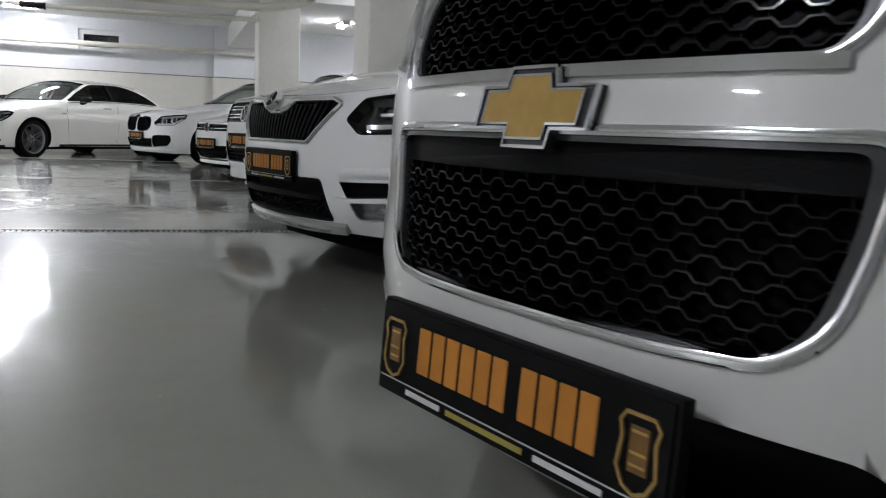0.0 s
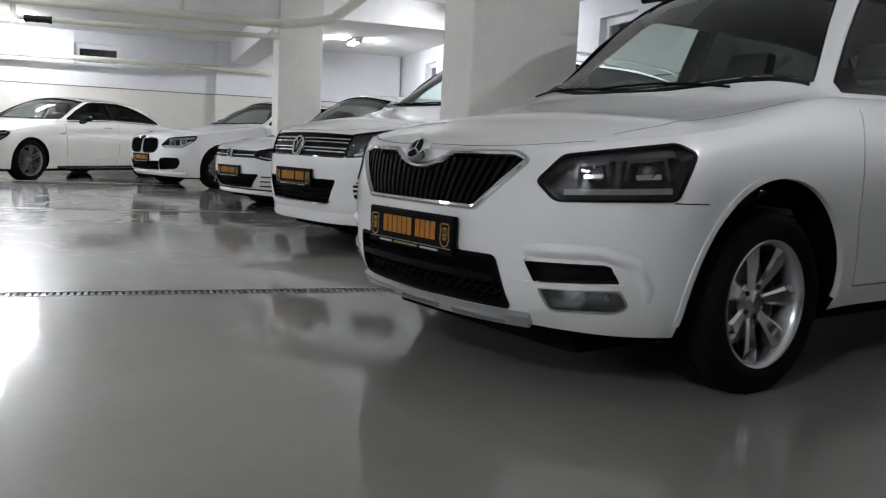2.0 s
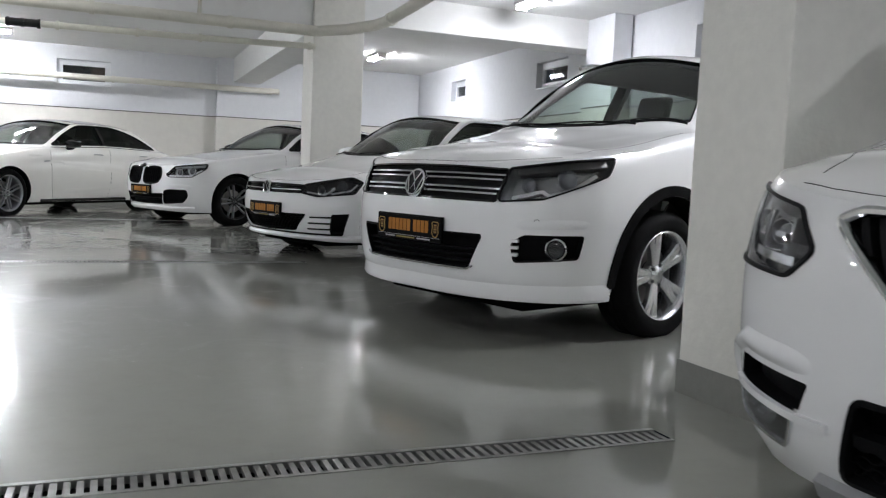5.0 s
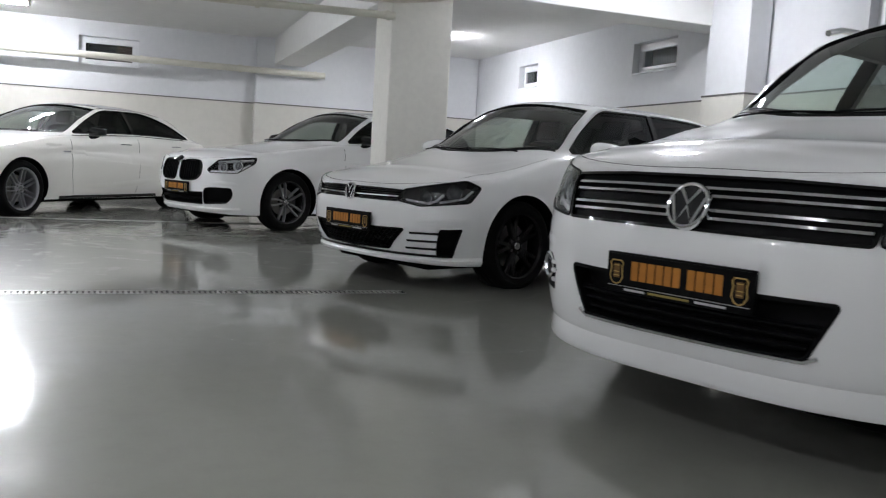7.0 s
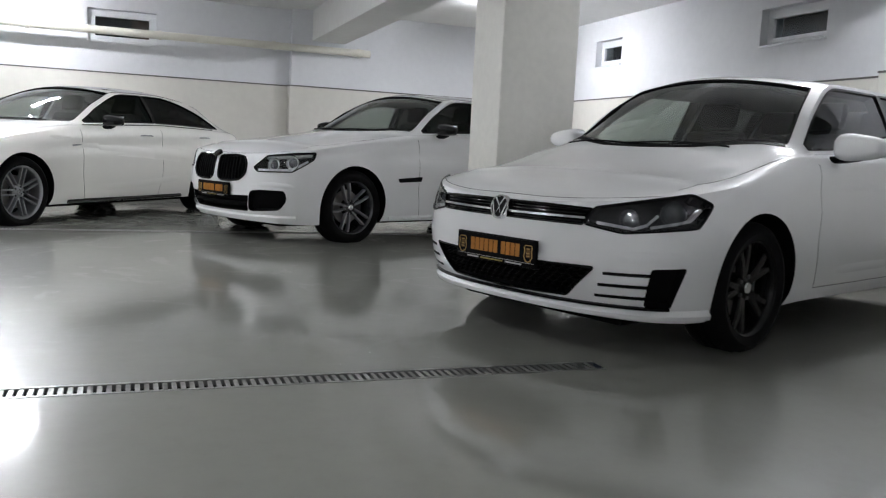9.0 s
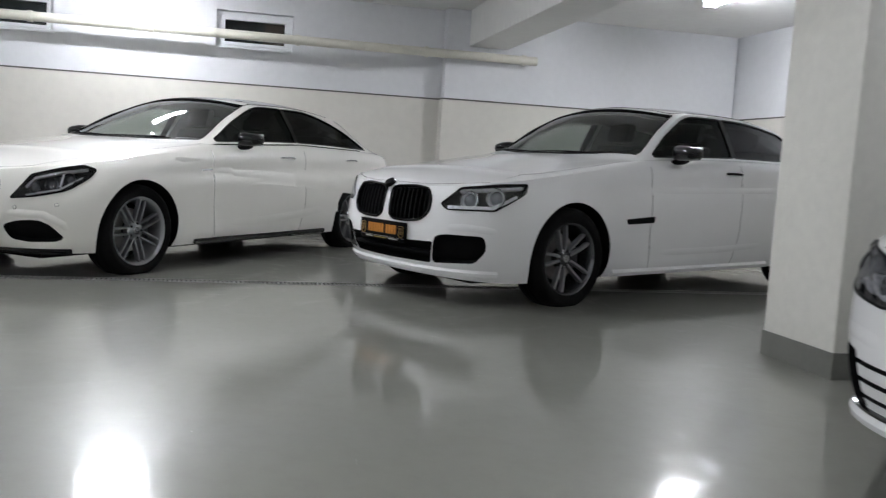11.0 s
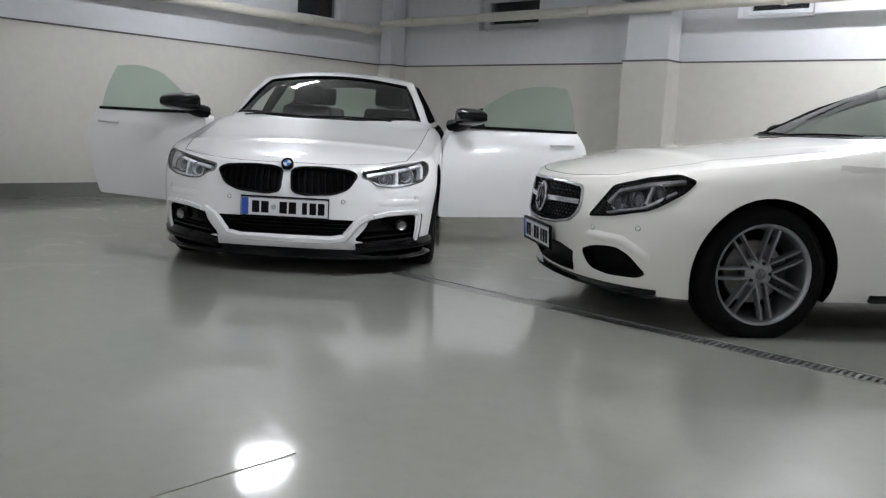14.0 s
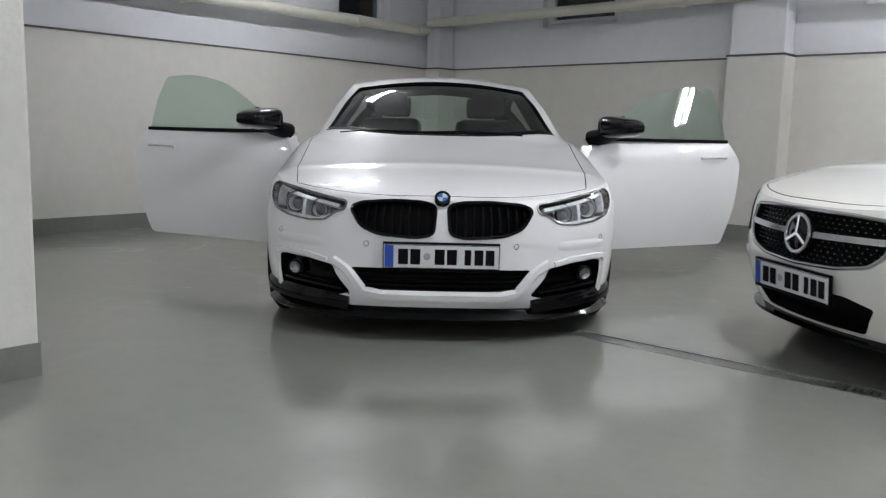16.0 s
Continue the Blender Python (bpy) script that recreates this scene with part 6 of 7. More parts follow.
for z in (0.385, 0.415, 0.445):
    c.add("bar", c.inner_line(LOWC, [[(-0.5, z), (0.5, z)]], "skin", rect_profile(0.008, 0.03), -0.03), M_BLACK, parent=low)
for sg in (1, -1):
    lamp_parts(c, LAMP_C, 0.07, [(0.72, 0.777, 0.03, "projector"), (0.91, 0.81, 0.038, "projector")], M_LENS, M_BLACK, sg, label="twin projector headlight", ring=M_REFL,
               fins=(([(0.64, 0.71), (0.7, 0.724), (0.79, 0.748), (0.83, 0.726)], M_GREYPL, 0.016), ([(0.83, 0.726), (0.92, 0.752), (1.07, 0.832)], M_GREYPL, 0.016), ([(0.65, 0.842), (0.9, 0.876), (1.14, 0.9)], M_LAMPDARK, 0.04)))
    p, n = c.at("skin", 0.885 * sg, 0.474)
    m = orient(p - n * 0.008, (n * 0.7 + Vector((0.6, 0, 0))).normalized())
    fg = c.add("fog_light", turned(m, [(0.05, -0.03), (0.053, 0.006), (0.046, 0.01), (0.04, 0.0)]), M_CHROME, "round fog light in a chrome ring", angle=40)
    c.add("reflector", turned(m, [(0.041, 0.0), (0.03, -0.012), (0.0, -0.02)]), M_LAMPDARK, parent=fg)
    c.add("lens", turned(m, [(0.042, 0.002), (0.03, 0.006), (0.0, 0.008)]), M_LENS, parent=fg)
    for z in (0.44, 0.474, 0.506):
        c.add("fin", c.strip([(0.665 * sg, z), (0.7 * sg, z)], "skin", rect_profile(0.014, 0.03), -0.008), M_WHITE)
    c.add("bumper_lip", c.strip([(0.0 * sg, 0.26), (0.4 * sg, 0.257), (0.8 * sg, 0.26), (1.2 * sg, 0.264)], "skin", [(-0.045, -0.01), (-0.03, 0.04), (-0.01, 0.038), (0.045, -0.008)], 0.0), M_WHITE)
c.arch_lips(M_BLACK, 0.055, 0.006, "black plastic arch trim")
for sg in (1, -1):
    bm = bmesh.new()
    pts = [(-1.95 - 1.8 * t, sg * (0.58 - 0.03 * math.sin(math.pi * t)), 1.605 + 0.055 * math.sin(math.pi * t) ** 0.4) for t in np.linspace(0, 1, 16)]
    sweep(bm, pts, ring_profile(0.016, 8))
    c.add("roof_rail", bm, M_CHROME)
c.sensor(0.78, 0.6)
c.plate(0.528, tilt=0)
c.ridge([(1.5, 0.9), (2.6, 0.92), (3.9, 0.95)], "side", 0.1, 0.0035)
c.ridge([(0.62, 0.575), (0.85, 0.59), (1.1, 0.6)], "skin", 0.09, 0.0035)

# the white hatchback
c = hatch()
GR = mirrored([(0.0, 0.592), (0.49, 0.592), (0.535, 0.664), (0.3, 0.67), (0.0, 0.671)])
LAMP_D = [(0.545, 0.67), (0.8, 0.715), (0.998, 0.748), (1.095, 0.706), (1.01, 0.602), (0.675, 0.566), (0.495, 0.594)]
LOWD = mirrored([(0.0, 0.25), (0.41, 0.262), (0.56, 0.408), (0.0, 0.4)])
SIDED = [(0.815, 0.418), (0.975, 0.428), (0.906, 0.24), (0.78, 0.243)]
SLITS = [[(a, z - 0.008), (0.83, z - 0.005), (0.83, z + 0.011), (a, z + 0.006)] for a, z in ((0.6, 0.385), (0.575, 0.332), (0.555, 0.28))]
c.recess(GR, "skin", 0.04, M_BLACK, r=0.008)
c.recess(LOWD, "skin", 0.06, M_BLACK, r=0.02)
for P in both(LAMP_D):
    c.recess(P, "skin", 0.07, M_LAMPDARK, r=0.02)
for P in both(SIDED):
    c.recess(P, "skin", 0.05, M_BLACK, r=0.015)
for Q in SLITS:
    for P in both(Q):
        c.recess(P, "skin", 0.035, M_BLACK, r=0.003)
common_cuts(c, [(1.42, 2.58), (2.63, 3.46), (3.5, 3.86)], (M_HALF, M_TINT, M_TINT), (1.44, 2.62, 0.27), bonnet=(0.72, 0.78, 0.4))
c.carve()
common_parts(c, dict(n=5, mat=M_ALLOYB, label="black twin-spoke alloy wheel", pair=0.2, w0=0.045, w1=0.035, dish=0.025, cap=M_CHROME), mirror=(1.63, 0.99, M_WHITE, M_BLACK, 1.08, 0.13), handles=((2.4, 0.857), (3.3, 0.875)))
gr = c.add("upper_grille", c.strip(GR, "skin", rect_profile(0.008, 0.01), -0.002, closed=True, r=0.008), M_GLOSS, "slim black grille with a chrome strip")
c.add("chrome_strip", c.inner_line(GR, [[(-0.54, 0.622), (0.0, 0.618), (0.54, 0.622)]], "skin", rect_profile(0.01, 0.02), -0.004), M_CHROME, parent=gr)
for z in (0.605, 0.64, 0.655):
    c.add("bar", c.inner_line(GR, [[(-0.54, z), (0.54, z)]], "skin", rect_profile(0.006, 0.02), -0.018), M_GLOSS, parent=gr)
chevron_badge(c, 0.632, 0.06, 0.016)
low = c.add("lower_grille", c.strip(LOWD, "skin", rect_profile(0.01, 0.012), -0.003, closed=True, r=0.02), M_GLOSS, "black lower intake")
rows, ups = zigzag(0.265, 0.4, 0.022, -0.6, 0.6, 0.05, 0.004)
c.add("mesh", c.inner_line(LOWD, rows, "skin", rect_profile(0.004, 0.02), -0.03), M_BLACK, parent=low)
for sg in (1, -1):
    lamp_parts(c, LAMP_D, 0.07, [(0.7, 0.632, 0.036, "projector"), (0.9, 0.668, 0.044, "projector")], M_SMOKE, M_BLACK, sg, label="dark projector headlight",
               fins=(([(0.55, 0.607), (0.72, 0.59), (0.78, 0.61), (0.83, 0.655)], M_LAMPLIGHT, 0.012), ([(0.8, 0.6), (0.98, 0.635), (1.04, 0.69)], M_LAMPLIGHT, 0.012)))
    c.add("splitter", c.strip([(0.0, 0.215), (0.4 * sg, 0.215), (0.75 * sg, 0.215), (1.12 * sg, 0.218)], "skin", [(-0.022, -0.01), (-0.016, 0.03), (0.004, 0.026), (0.022, -0.01)], 0.0), M_WHITE, "white bumper lip")
    c.add("splitter_line", c.strip([(0.0, 0.238), (0.4 * sg, 0.238), (0.75 * sg, 0.238), (0.9 * sg, 0.24)], "skin", rect_profile(0.012, 0.012), 0.006), M_GLOSS)
c.plate(0.432, tilt=0)
c.ridge([(1.2, 0.79), (2.4, 0.805), (3.8, 0.83)], "side", 0.1, 0.0035)
c.ridge([(1.5, 0.35), (2.3, 0.36), (3.0, 0.4)], "side", 0.1, 0.0035)
c.ridge([(0.6, 0.46), (0.8, 0.472), (1.05, 0.475)], "skin", 0.09, 0.0035)

# the large white saloon
c = saloon()
KID = [(0.035, 0.735), (0.1, 0.752), (0.3, 0.762), (0.42, 0.75), (0.455, 0.69), (0.45, 0.6), (0.38, 0.545), (0.25, 0.53), (0.1, 0.53), (0.045, 0.56)]
LAMP_E = [(0.54, 0.66), (0.68, 0.768), (0.95, 0.8), (1.13, 0.812), (1.11, 0.752), (0.92, 0.635), (0.59, 0.626)]
LOWE = mirrored([(0.0, 0.262), (0.46, 0.266), (0.5, 0.41), (0.0, 0.395)])
SIDEE = [(0.515, 0.452), (0.6, 0.468), (0.87, 0.47), (0.888, 0.38), (0.81, 0.292), (0.475, 0.268)]
for P in both(KID):
    c.recess(P, "skin", 0.045, M_BLACK, r=0.04)
c.recess(LOWE, "skin", 0.05, M_BLACK, r=0.02)
for P in both(SIDEE):
    c.recess(P, "skin", 0.05, M_BLACK, r=0.04)
for P in both(LAMP_E):
    c.recess(P, "skin", 0.07, M_LAMPDARK, r=0.02)
common_cuts(c, [(1.84, 2.85), (2.9, 4.1)], (M_FRONT, M_TINT), (1.7, 2.88, 0.235), bonnet=(0.74, 0.83, 0.42))
c.carve()
common_parts(c, dict(n=5, mat=M_ALLOYM, face=M_ALLOYG, label="dark grey twin-spoke alloy wheel", pair=0.17, root=0.3, w0=0.018, w1=0.022, dish=0.03), mirror=(2.02, 1.075, M_GLOSS), handles=((2.65, 0.965), (3.75, 0.975)), handle_mat=M_BLACK)
for sg in (1, -1):
    P = KID if sg > 0 else flip(KID)
    kd = c.add("grille", c.strip(P, "skin", ring_profile(0.01, 8), 0.002, closed=True, r=0.04), M_GLOSS, "black rounded grille")
    for k in range(8):
        s = sg * (0.07 + k * 0.046)
        bm = c.inner_line(P, [[(s, 0.5), (s, 0.77)]], "skin", rect_profile(0.012, 0.03), -0.024, r=0.04)
        if bm:
            c.add("slat", bm, M_BLACK, parent=kd, angle=30)
    lamp_parts(c, LAMP_E, 0.07, [(0.73, 0.695, 0.046, "projector"), (0.91, 0.72, 0.046, "projector"), (0.73, 0.695, 0.056, "ring"), (0.91, 0.72, 0.056, "ring")], M_LENS, M_BLACK, sg, ring=M_LAMPLIGHT, label="clear twin projector headlight",
               fins=(([(0.66, 0.757), (0.95, 0.786), (1.1, 0.796)], M_LAMPLIGHT, 0.014), ([(0.58, 0.645), (0.9, 0.655), (1.06, 0.735)], M_LAMPLIGHT, 0.02)))
    c.sign = sg
    c.add("side_vent", c.patch([(1.42, 0.6), (1.74, 0.622), (1.73, 0.575), (1.44, 0.563)], "side", 0.006, 0.012, r=0.012), M_BLACK, "black side vent")
    c.add("bumper_lip", c.strip([(0.0, 0.225), (0.5 * sg, 0.225), (0.95 * sg, 0.23)], "skin", [(-0.024, -0.01), (-0.016, 0.02), (0.006, 0.016), (0.024, -0.01)], 0.0), M_WHITE)
    c.add("sill_blade", c.strip([(1.35, 0.215), (3.4, 0.22)], "side", [(-0.03, -0.01), (-0.02, 0.02), (0.01, 0.022), (0.03, -0.01)], 0.0), M_WHITE)
c.add("intake_bar", c.inner_line(LOWE, [[(-0.52, 0.33), (0.52, 0.33)]], "skin", rect_profile(0.02, 0.03), -0.02), M_BLACK)
badge(c, 0.0, 0.752, 0.04, M_GLOSS, M_BLACK, out=0.03, tilt=(0.6, 0, 0.8))
c.add("roof_panel", c.patch([(2.33, -0.6), (2.33, 0.6), (3.85, 0.59), (3.85, -0.59)], "top", 0.003, 0.004, r=0.1, step=0.08), M_GLOSS, "gloss black roof panel")
c.plate(0.445, tilt=0)
c.ridge([(1.3, 0.8), (2.6, 0.83), (4.3, 0.87)], "side", 0.1, 0.0035)
c.ridge([(1.6, 0.35), (2.6, 0.36), (3.5, 0.4)], "side", 0.1, 0.0035)
c.ridge([(0.55, 0.51), (0.75, 0.52), (1.0, 0.5)], "skin", 0.09, 0.0035)

# the pearl four-door coupe
c = coupe_a()
GR = mirrored([(0.0, 0.456), (0.25, 0.466), (0.41, 0.492), (0.475, 0.54), (0.492, 0.6), (0.48, 0.672), (0.3, 0.682), (0.0, 0.684)])
LAMP_F = [(0.565, 0.533), (0.64, 0.617), (0.7, 0.692), (0.88, 0.74), (1.03, 0.766), (1.11, 0.742), (1.06, 0.686), (0.95, 0.614), (0.89, 0.588), (0.72, 0.55)]
SIDEF = [(0.51, 0.356), (0.6, 0.386), (0.74, 0.4), (0.82, 0.365), (0.905, 0.278), (0.85, 0.252), (0.67, 0.244), (0.55, 0.262)]
LOWF = mirrored([(0.0, 0.21), (0.36, 0.215), (0.44, 0.33), (0.3, 0.36), (0.0, 0.36)])
c.recess(GR, "skin", 0.05, M_BLACK, r=0.03)
c.recess(LOWF, "skin", 0.05, M_BLACK, r=0.02)
for P in both(SIDEF):
    c.recess(P, "skin", 0.05, M_BLACK, r=0.03)
for P in both(LAMP_F):
    c.recess(P, "skin", 0.07, M_LAMPDARK, r=0.02)


def arc_top(d):
    return 1.0 + 0.35 * max(0.0, 1 - ((d - 2.97) / 1.25) ** 2) ** 0.75 if d > 2.97 else 9.0


common_cuts(c, [(1.62, 2.86), (2.9, 4.24)], (M_FRONT, M_TINT), (1.62, 2.9, 0.222), bonnet=(0.6, 0.8, 0.22), taper=arc_top)
c.carve()
common_parts(c, dict(n=7, mat=M_ALLOYG, label="grey twin-spoke alloy wheel", pair=0.1, gap=0.024, w0=0.014, w1=0.017, dish=0.025), mirror=(2.0, 1.005, M_GLOSS), handles=((2.5, 0.885), (3.63, 0.894)), handle_mat=M_CHROME)
ST = bmesh.new()
gr = c.add("grille", c.strip(GR, "skin", ring_profile(0.009, 8), 0.002, closed=True, r=0.03), M_DCHROME, "black studded grille with a chrome bar")
for j in range(11):
    for i in range(25):
        s, z = -0.48 + i * 0.04 + (0.02 if j % 2 else 0), 0.462 + j * 0.02
        if inside(rounded(GR, 0.03, 0.03), (s * 1.06, z)) and math.hypot(s, z - 0.575) > 0.09:
            p, n = c.at("skin", s, z)
            v = bmesh.ops.create_cone(ST, segments=6, radius1=0.0065, radius2=0.004, depth=0.012, cap_ends=True)["verts"]
            bmesh.ops.transform(ST, matrix=Matrix.Translation(p - n * 0.022) @ n.to_track_quat("Z", "Y").to_matrix().to_4x4(), verts=v)
tagged(c.add("studs", ST, M_ALLOYM, parent=gr, angle=30), kind="stuff")
c.add("grille_bar", c.strip([(-0.47, 0.592), (-0.1, 0.583)], "skin", rect_profile(0.026, 0.02), -0.004), M_DCHROME, parent=gr)
c.add("grille_bar", c.strip([(0.1, 0.583), (0.47, 0.592)], "skin", rect_profile(0.026, 0.02), -0.004), M_DCHROME, parent=gr)
badge(c, 0.0, 0.578, 0.088, M_DCHROME, M_GLOSS, out=0.012, spokes=3)
for sg in (1, -1):
    lamp_parts(c, LAMP_F, 0.07, [(0.71, 0.615, 0.034, "projector"), (0.82, 0.635, 0.036, "projector"), (0.935, 0.675, 0.032, "projector")], M_SMOKE, M_BLACK, sg, label="dark slanted headlight with three projectors",
               fins=(([(0.66, 0.61), (0.725, 0.678), (0.89, 0.722), (1.06, 0.748)], M_LAMPLIGHT, 0.014), ([(0.66, 0.56), (0.87, 0.603), (1.02, 0.69)], M_LAMPLIGHT, 0.01), ([(0.875, 0.62), (0.9, 0.71)], M_LAMPLIGHT, 0.012)))
    c.add("front_lip", c.strip([(0.0, 0.185), (0.45 * sg, 0.185), (0.95 * sg, 0.19)], "skin", [(-0.018, -0.01), (-0.014, 0.032), (0.0, 0.03), (0.018, -0.01)], 0.0), M_CARBON, "black front lip")
    c.sign = sg
    c.add("sill_strip", c.strip([(1.45, 0.205), (3.3, 0.21)], "side", [(-0.02, -0.008), (-0.014, 0.024), (0.008, 0.02), (0.02, -0.006)], 0.0), M_GLOSS, "gloss black sill strip")
    c.add("wing_badge", c.strip([(1.48, 0.76), (1.6, 0.768)], "side", rect_profile(0.012, 0.006), 0.002), M_CHROME)
    c.add("belt_trim", c.strip([(1.7, float(c.shape.zo(1.7)) + 0.026), (2.9, float(c.shape.zo(2.9)) + 0.03), (4.05, float(c.shape.zo(4.05)) + 0.03)], "side", rect_profile(0.012, 0.008), 0.001), M_GLOSS)
c.add("roof_panel", c.patch([(2.36, -0.57), (2.36, 0.57), (3.85, 0.55), (3.85, -0.55)], "top", 0.003, 0.004, r=0.1, step=0.08), M_GLOSS, "gloss black glass roof")
c.sensor(0.6, 0.475)
c.sensor(0.86, 0.5)
c.plate(0.375, tilt=-4, dealer=False, proud=0.016)
c.ridge([(d, 0.775 - 0.022 * (d - 1.2) - 0.012 * (d - 1.2) ** 2) for d in np.linspace(1.2, 3.9, 28)], "side", 0.16, 0.0028)
c.ridge([(d, 0.33 + 0.035 * (d - 1.6) ** 2) for d in np.linspace(1.6, 3.5, 22)], "side", 0.14, 0.003)
c.ridge([(0.5, 0.43), (0.62, 0.438), (0.78, 0.432), (0.9, 0.37), (0.96, 0.28)], "skin", 0.08, 0.007)

# the two-door coupe with open doors
c = coupe_b()
KID = [(0.03, 0.632), (0.1, 0.648), (0.24, 0.652), (0.4, 0.64), (0.452, 0.618), (0.39, 0.535), (0.3, 0.502), (0.12, 0.49), (0.04, 0.505)]
LAMP_G = [(0.475, 0.642), (0.63, 0.664), (0.8, 0.688), (0.98, 0.708), (1.02, 0.69), (0.99, 0.635), (0.92, 0.588), (0.8, 0.562), (0.67, 0.55), (0.575, 0.555), (0.525, 0.592), (0.48, 0.602)]
LOWG = mirrored([(0.0, 0.236), (0.34, 0.24), (0.385, 0.262), (0.44, 0.345), (0.0, 0.35)])
CORN = [(0.53, 0.349), (0.66, 0.372), (0.82, 0.38), (0.872, 0.372), (0.88, 0.3), (0.885, 0.2), (0.6, 0.19), (0.45, 0.222), (0.52, 0.313)]
CURTAIN = [(0.912, 0.385), (0.938, 0.38), (0.945, 0.225), (0.918, 0.222)]
DOOR = [(1.46, 0.24), (1.43, 0.5), (1.47, 0.8), (1.56, 0.925), (2.2, 0.945), (2.7, 0.955), (2.78, 0.8), (2.74, 0.5), (2.66, 0.24)]
for P in both(KID):
    c.recess(P, "skin", 0.045, M_BLACK, r=0.03)
c.recess(LOWG, "skin", 0.05, M_BLACK, r=0.02)
for P in both(CORN):
    c.recess(P, "skin", 0.05, M_CARBON, r=0.02)
for P in both(CURTAIN):
    c.recess(P, "skin", 0.04, M_BLACK, r=0.008)
for P in both(LAMP_G):
    c.recess(P, "skin", 0.07, M_LAMPMID, r=0.015)
for sg in (1, -1):
    c.sign = sg
    c.recess(DOOR, "side", 0.2, M_CABIN, r=0.03, stage=1, step=0.06)
common_cuts(c, [(1.66, 2.74), (2.8, 3.55)], M_GLASS, None, bonnet=(0.7, 0.79, 0.3))
c.carve()
front_panes = [gz for gz in c.glazing if gz[0] == "side_window" and gz[1][0][0] < 2.0]
c.glazing = [gz for gz in c.glazing if gz not in front_panes]
common_parts(c, dict(n=5, mat=M_ALLOYD, label="dark alloy wheel", pair=0.2, w0=0.04, w1=0.034))
for sg in (1, -1):
    P = KID if sg > 0 else flip(KID)
    kd = c.add("grille", c.strip(P, "skin", ring_profile(0.009, 8), 0.002, closed=True, r=0.03), M_GLOSS, "gloss black rounded grille")
    for k in range(9):
        s = sg * (0.075 + k * 0.042)
        bm = c.inner_line(P, [[(s, 0.48), (s, 0.66)]], "skin", rect_profile(0.008, 0.03), -0.024, r=0.03)
        if bm:
            c.add("slat", bm, M_BLACK, parent=kd, angle=30)
    lamp_parts(c, LAMP_G, 0.07, [(0.635, 0.604, 0.026, "projector"), (0.8, 0.626, 0.03, "projector"), (0.635, 0.604, 0.044, "ring"), (0.8, 0.626, 0.049, "ring")], M_LENS, M_LAMPMID, sg, ring=M_LAMPLIGHT, label="clear twin projector headlight",
               fins=(([(0.52, 0.625), (0.8, 0.668), (0.97, 0.7)], M_LAMPLIGHT, 0.016), ([(0.5, 0.6), (0.62, 0.558), (0.93, 0.58)], M_LAMPLIGHT, 0.012), ([(0.72, 0.56), (0.73, 0.65)], M_LAMPLIGHT, 0.02), ([(0.94, 0.6), (0.965, 0.69)], M_LAMPLIGHT, 0.02)))
    p, n = c.at("skin", 0.775 * sg, 0.312)
    m = orient(p - n * 0.012, (n * 0.6 + Vector((0.8, 0, 0))).normalized())
    fg = c.add("fog_light", turned(m, [(0.036, -0.02), (0.038, 0.005), (0.032, 0.008), (0.028, 0.0)]), M_BLACK, "small round fog light", angle=40)
    c.add("reflector", turned(m, [(0.029, 0.0), (0.02, -0.008), (0.0, -0.012)]), M_LAMPMID, parent=fg)
    c.add("air_blade", c.strip([(0.56 * sg, 0.37), (0.66 * sg, 0.392), (0.8 * sg, 0.4), (0.88 * sg, 0.395), (0.9 * sg, 0.372), (0.902 * sg, 0.3), (0.9 * sg, 0.215)], "skin", [(-0.013, -0.012), (-0.01, 0.012), (0.01, 0.012), (0.013, -0.012)], 0.002), M_WHITE)
    c.add("intake_vane", c.strip([(0.5 * sg, 0.235), (0.66 * sg, 0.25), (0.86 * sg, 0.262)], "skin", rect_profile(0.012, 0.03), -0.02), M_CARBON)
    c.add("corner_flap", c.strip([(0.47 * sg, 0.176), (0.58 * sg, 0.19), (0.75 * sg, 0.2), (1.1 * sg, 0.212)], "skin", [(-0.035, -0.006), (-0.028, 0.03), (0.01, 0.02), (0.03, -0.006)], 0.0), M_CARBON, "black bumper flap")
    c.add("front_splitter", c.strip([(0.0, 0.15), (0.3 * sg, 0.15), (0.6 * sg, 0.152), (1.12 * sg, 0.158)], "skin", [(-0.035, -0.05), (-0.028, 0.05), (-0.01, 0.056), (0.02, -0.05)], 0.0), M_CARBON, "black carbon front splitter")
    c.add("bumper_bow", c.strip([(0.0, 0.216), (0.3 * sg, 0.216), (0.385 * sg, 0.232), (0.465 * sg, 0.335), (0.53 * sg, 0.372)], "skin", [(-0.026, -0.006), (-0.014, 0.016), (0.014, 0.016), (0.026, -0.006)], 0.0), M_WHITE)
c.add("intake_bar", c.inner_line(LOWG, [[(-0.45, 0.262), (0.45, 0.262)], [(-0.45, 0.285), (0.45, 0.285)], [(-0.45, 0.31), (0.45, 0.31)]], "skin", rect_profile(0.008, 0.02), -0.03), M_BLACK)
bdg = badge(c, 0.0, 0.655, 0.037, M_GLOSS, None, out=0.026, tilt=(0.75, 0, 0.66))
bp, _ = c.at("front", 0.0, 0.655)
bn = Vector((0.75, 0, 0.66)).normalized()
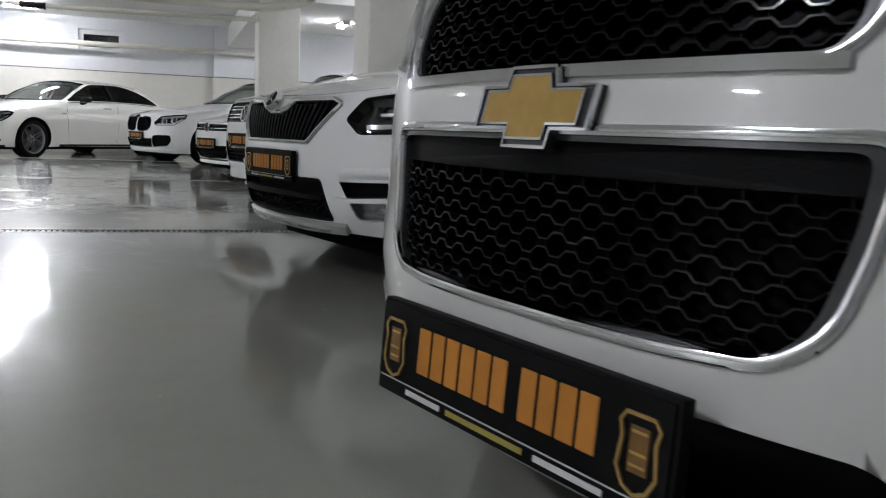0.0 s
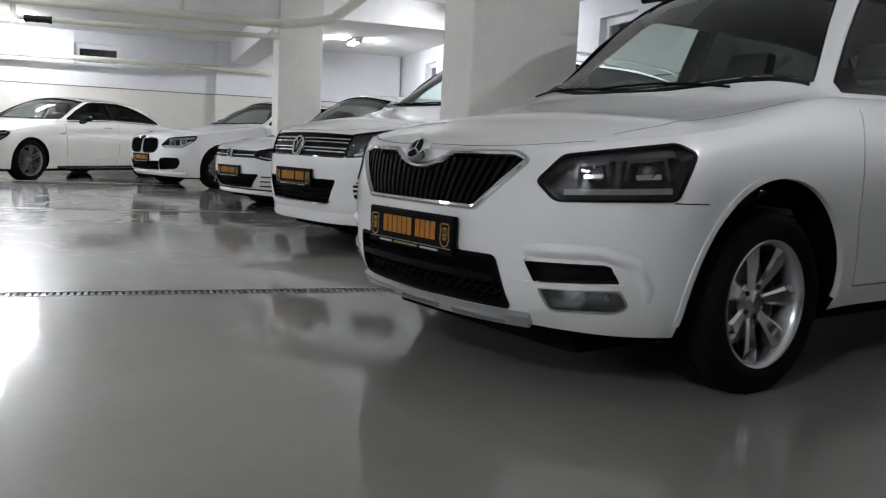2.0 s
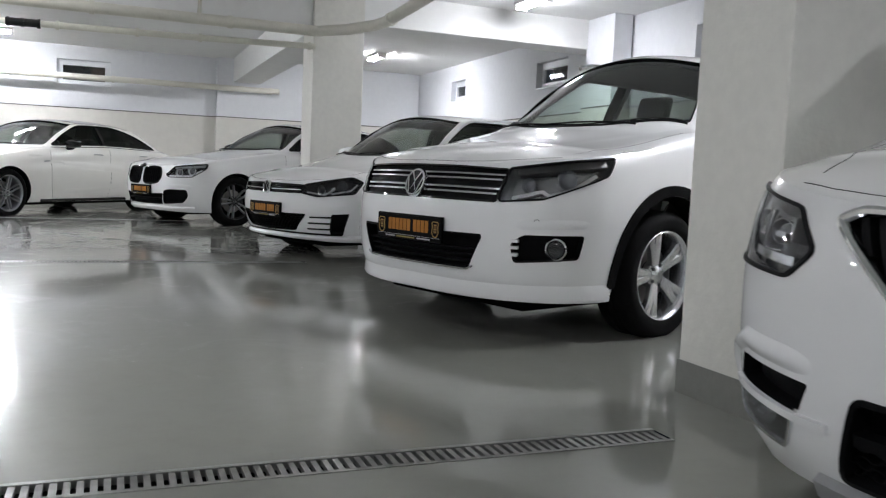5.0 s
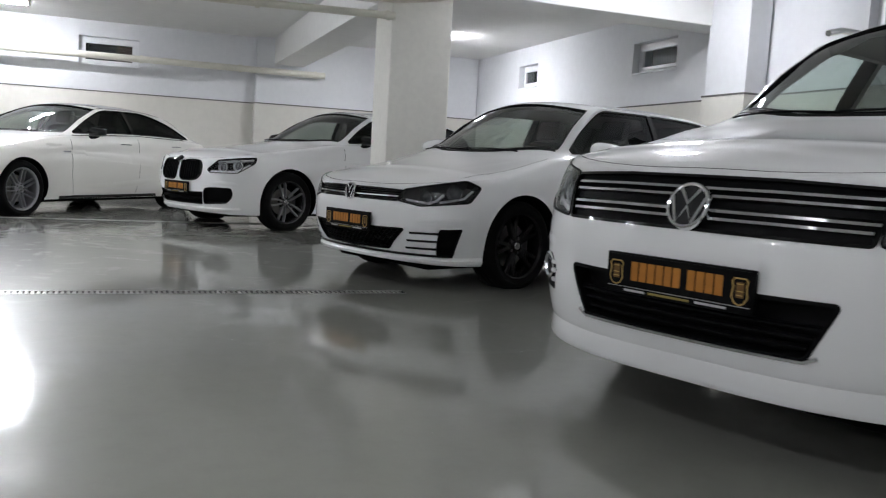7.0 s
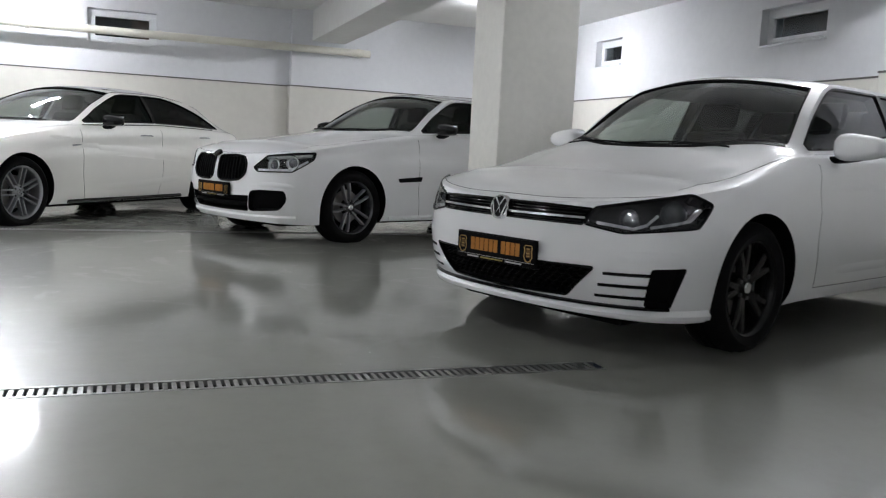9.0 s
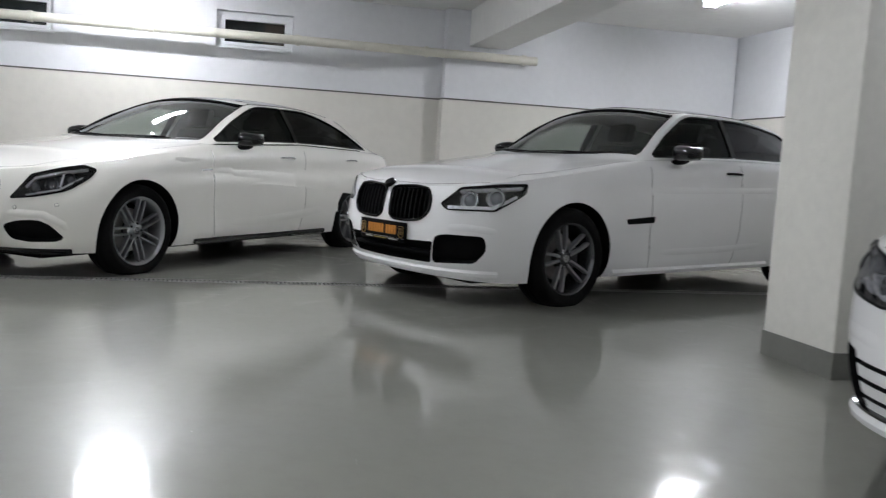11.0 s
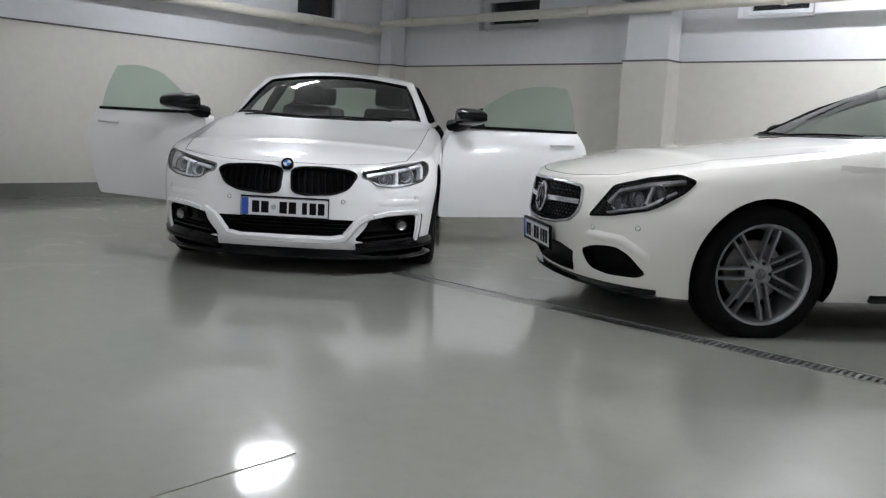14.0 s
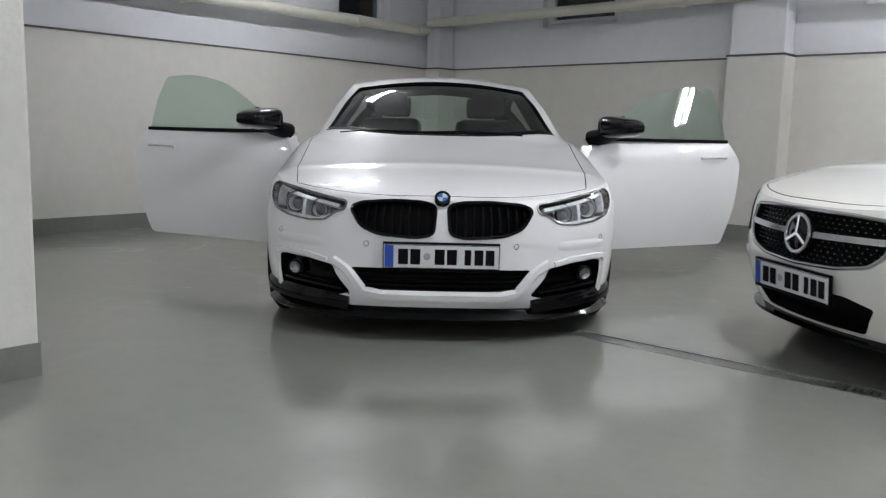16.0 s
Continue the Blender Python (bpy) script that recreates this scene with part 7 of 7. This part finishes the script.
for k in range(4):
    bm = bmesh.new()
    mid = bm.verts.new((0, 0, 0))
    arc = [bm.verts.new((0, 0.0235 * math.cos(a), 0.0235 * math.sin(a))) for a in np.linspace(k * math.pi / 2, (k + 1) * math.pi / 2, 8)]
    for a, b in zip(arc, arc[1:]):
        bm.faces.new((mid, a, b))
    bmesh.ops.transform(bm, matrix=orient(bp + bn * 0.0275, bn), verts=bm.verts)
    c.add("badge_quarter", bm, M_BLUEB if k % 2 else M_PRINTW, parent=bdg)
c.add("boot_spoiler", boxbm(-4.6, -4.5, -0.5, 0.5, 0.93, 0.95, bevel=0.008), M_CARBON)
c.ridge([(0.52, 0.45), (0.7, 0.455), (0.95, 0.46)], "skin", 0.09, 0.0035)
c.sensor(0.36, 0.455)
c.sensor(0.86, 0.485)
c.plate(0.405, tilt=0, dealer=False)
for sg in (1, -1):
    c.sign = sg
    hinge, _ = c.at("side", 1.46, 0.6)
    swing = Matrix.Translation(hinge) @ Matrix.Rotation(radians(-64.0 * sg), 4, "Z") @ Matrix.Translation(-hinge)
    bm = c.patch(DOOR, "side", 0.0, 0.0, r=0.03, step=0.05, k=5)
    loop = rounded(DOOR, 0.03, 0.05)
    rim = [c.at("side", *q) for q in loop]
    inner = [bm.verts.new(p - Vector((0, sg * 0.1, 0))) for p, n in rim]
    m = len(inner)
    bm.verts.ensure_lookup_table()
    for i in range(m):
        bm.faces.new((bm.verts[i], inner[i], inner[(i + 1) % m], bm.verts[(i + 1) % m]))
    door = c.add("door", bm, M_WHITE, "white car door standing wide open", angle=35)
    bm = bmesh.new()
    ring_in = [bm.verts.new(p - Vector((0, sg * 0.099, 0))) for p, n in rim]
    bm.faces.new(ring_in)
    c.add("door_card", bm, M_CABIN, "black inner door trim", parent=door)
    arm = boxbm(-2.5, -1.75, hinge.y - sg * 0.16 - 0.03, hinge.y - sg * 0.16 + 0.03, 0.62, 0.7, bevel=0.02)
    c.add("armrest", arm, M_SEAT, parent=door)
    PANE = [(1.62, 0.94), (2.2, 0.952), (2.7, 0.955), (2.71, 1.15, 0.02), (2.69, 1.305, 0.02), (2.45, 1.318, 0.1), (2.16, 1.262, 0.1), (1.88, 1.12, 0.1)]
    bm = bmesh.new()
    yb = abs(c.at("side", 2.2, 0.9)[0].y) - 0.035
    faces = []
    for off in (0.0, 0.004):
        faces.append([bm.verts.new((-q[0], sg * (yb - off - 0.34 * (q[1] - 0.93) - 0.25 * max(0, q[1] - 0.93) ** 2), q[1])) for q in rounded(PANE, 0.0, 0.06)])
    bm.faces.new(faces[0])
    bm.faces.new(faces[1][::-1])
    for i in range(len(faces[0])):
        bm.faces.new((faces[0][i - 1], faces[0][i], faces[1][i], faces[1][i - 1]))
    c.add("door_glass", bm, M_GLASS, "greenish frameless door glass", parent=door)
    c.add("waist_seal", boxbm(-2.71, -1.6, min(sg * (yb + 0.012), sg * (yb - 0.012)), max(sg * (yb + 0.012), sg * (yb - 0.012)), 0.935, 0.958, bevel=0.004), M_BLACK, parent=door)
    ln = c.line([(2.42, 0.83), (2.64, 0.835)], "side", 0.02)
    bm = bmesh.new()
    k = len(ln)
    sweep(bm, [p + n * (0.03 * math.sin(math.pi * min(1, max(0, (i + 0.3) / (k - 0.4)))) ** 0.5 + 0.002) for i, (p, n) in enumerate(ln)], ring_profile(0.009, 8, 0.016), up=[n for p, n in ln])
    c.add("door_handle", bm, M_WHITE, parent=door)
    p, n = c.at("side", 1.65, 0.9)
    bm = superblob(0.095, 0.165, 0.062, 3.6)
    for v in bm.verts:
        v.co.x = max(v.co.x, -0.045)
        v.co.z *= 1 - 0.3 * (v.co.y * sg) / 0.165
        v.co += Vector((p.x + 0.02, p.y + sg * 0.17, 1.02))
    c.add("wing_mirror", bm, M_CARBON, "gloss black wing mirror", parent=door, angle=50)
    bm = bmesh.new()
    sweep(bm, [(p.x + 0.07, p.y - sg * 0.06, 0.95), (p.x + 0.04, p.y + sg * 0.02, 0.965), (p.x + 0.02, p.y + sg * 0.13, 1.0)], ring_profile(0.075, 12, 0.05))
    c.add("mirror_arm", bm, M_BLACK, parent=door)
    tri = bmesh.new()
    for off in (0.0, 0.03):
        tri.faces.new([tri.verts.new((-d, sg * (yb + 0.012 - off - 0.34 * (z - 0.93)), z)) for d, z in ((1.5, 0.935), (1.84, 0.955), (1.84, 1.1))])
    tri.verts.ensure_lookup_table()
    for i in range(3):
        tri.faces.new((tri.verts[i], tri.verts[(i + 1) % 3], tri.verts[3 + (i + 1) % 3], tri.verts[3 + i]))
    c.add("mirror_base", tri, M_GLOSS, parent=door)
    door.matrix_basis = swing
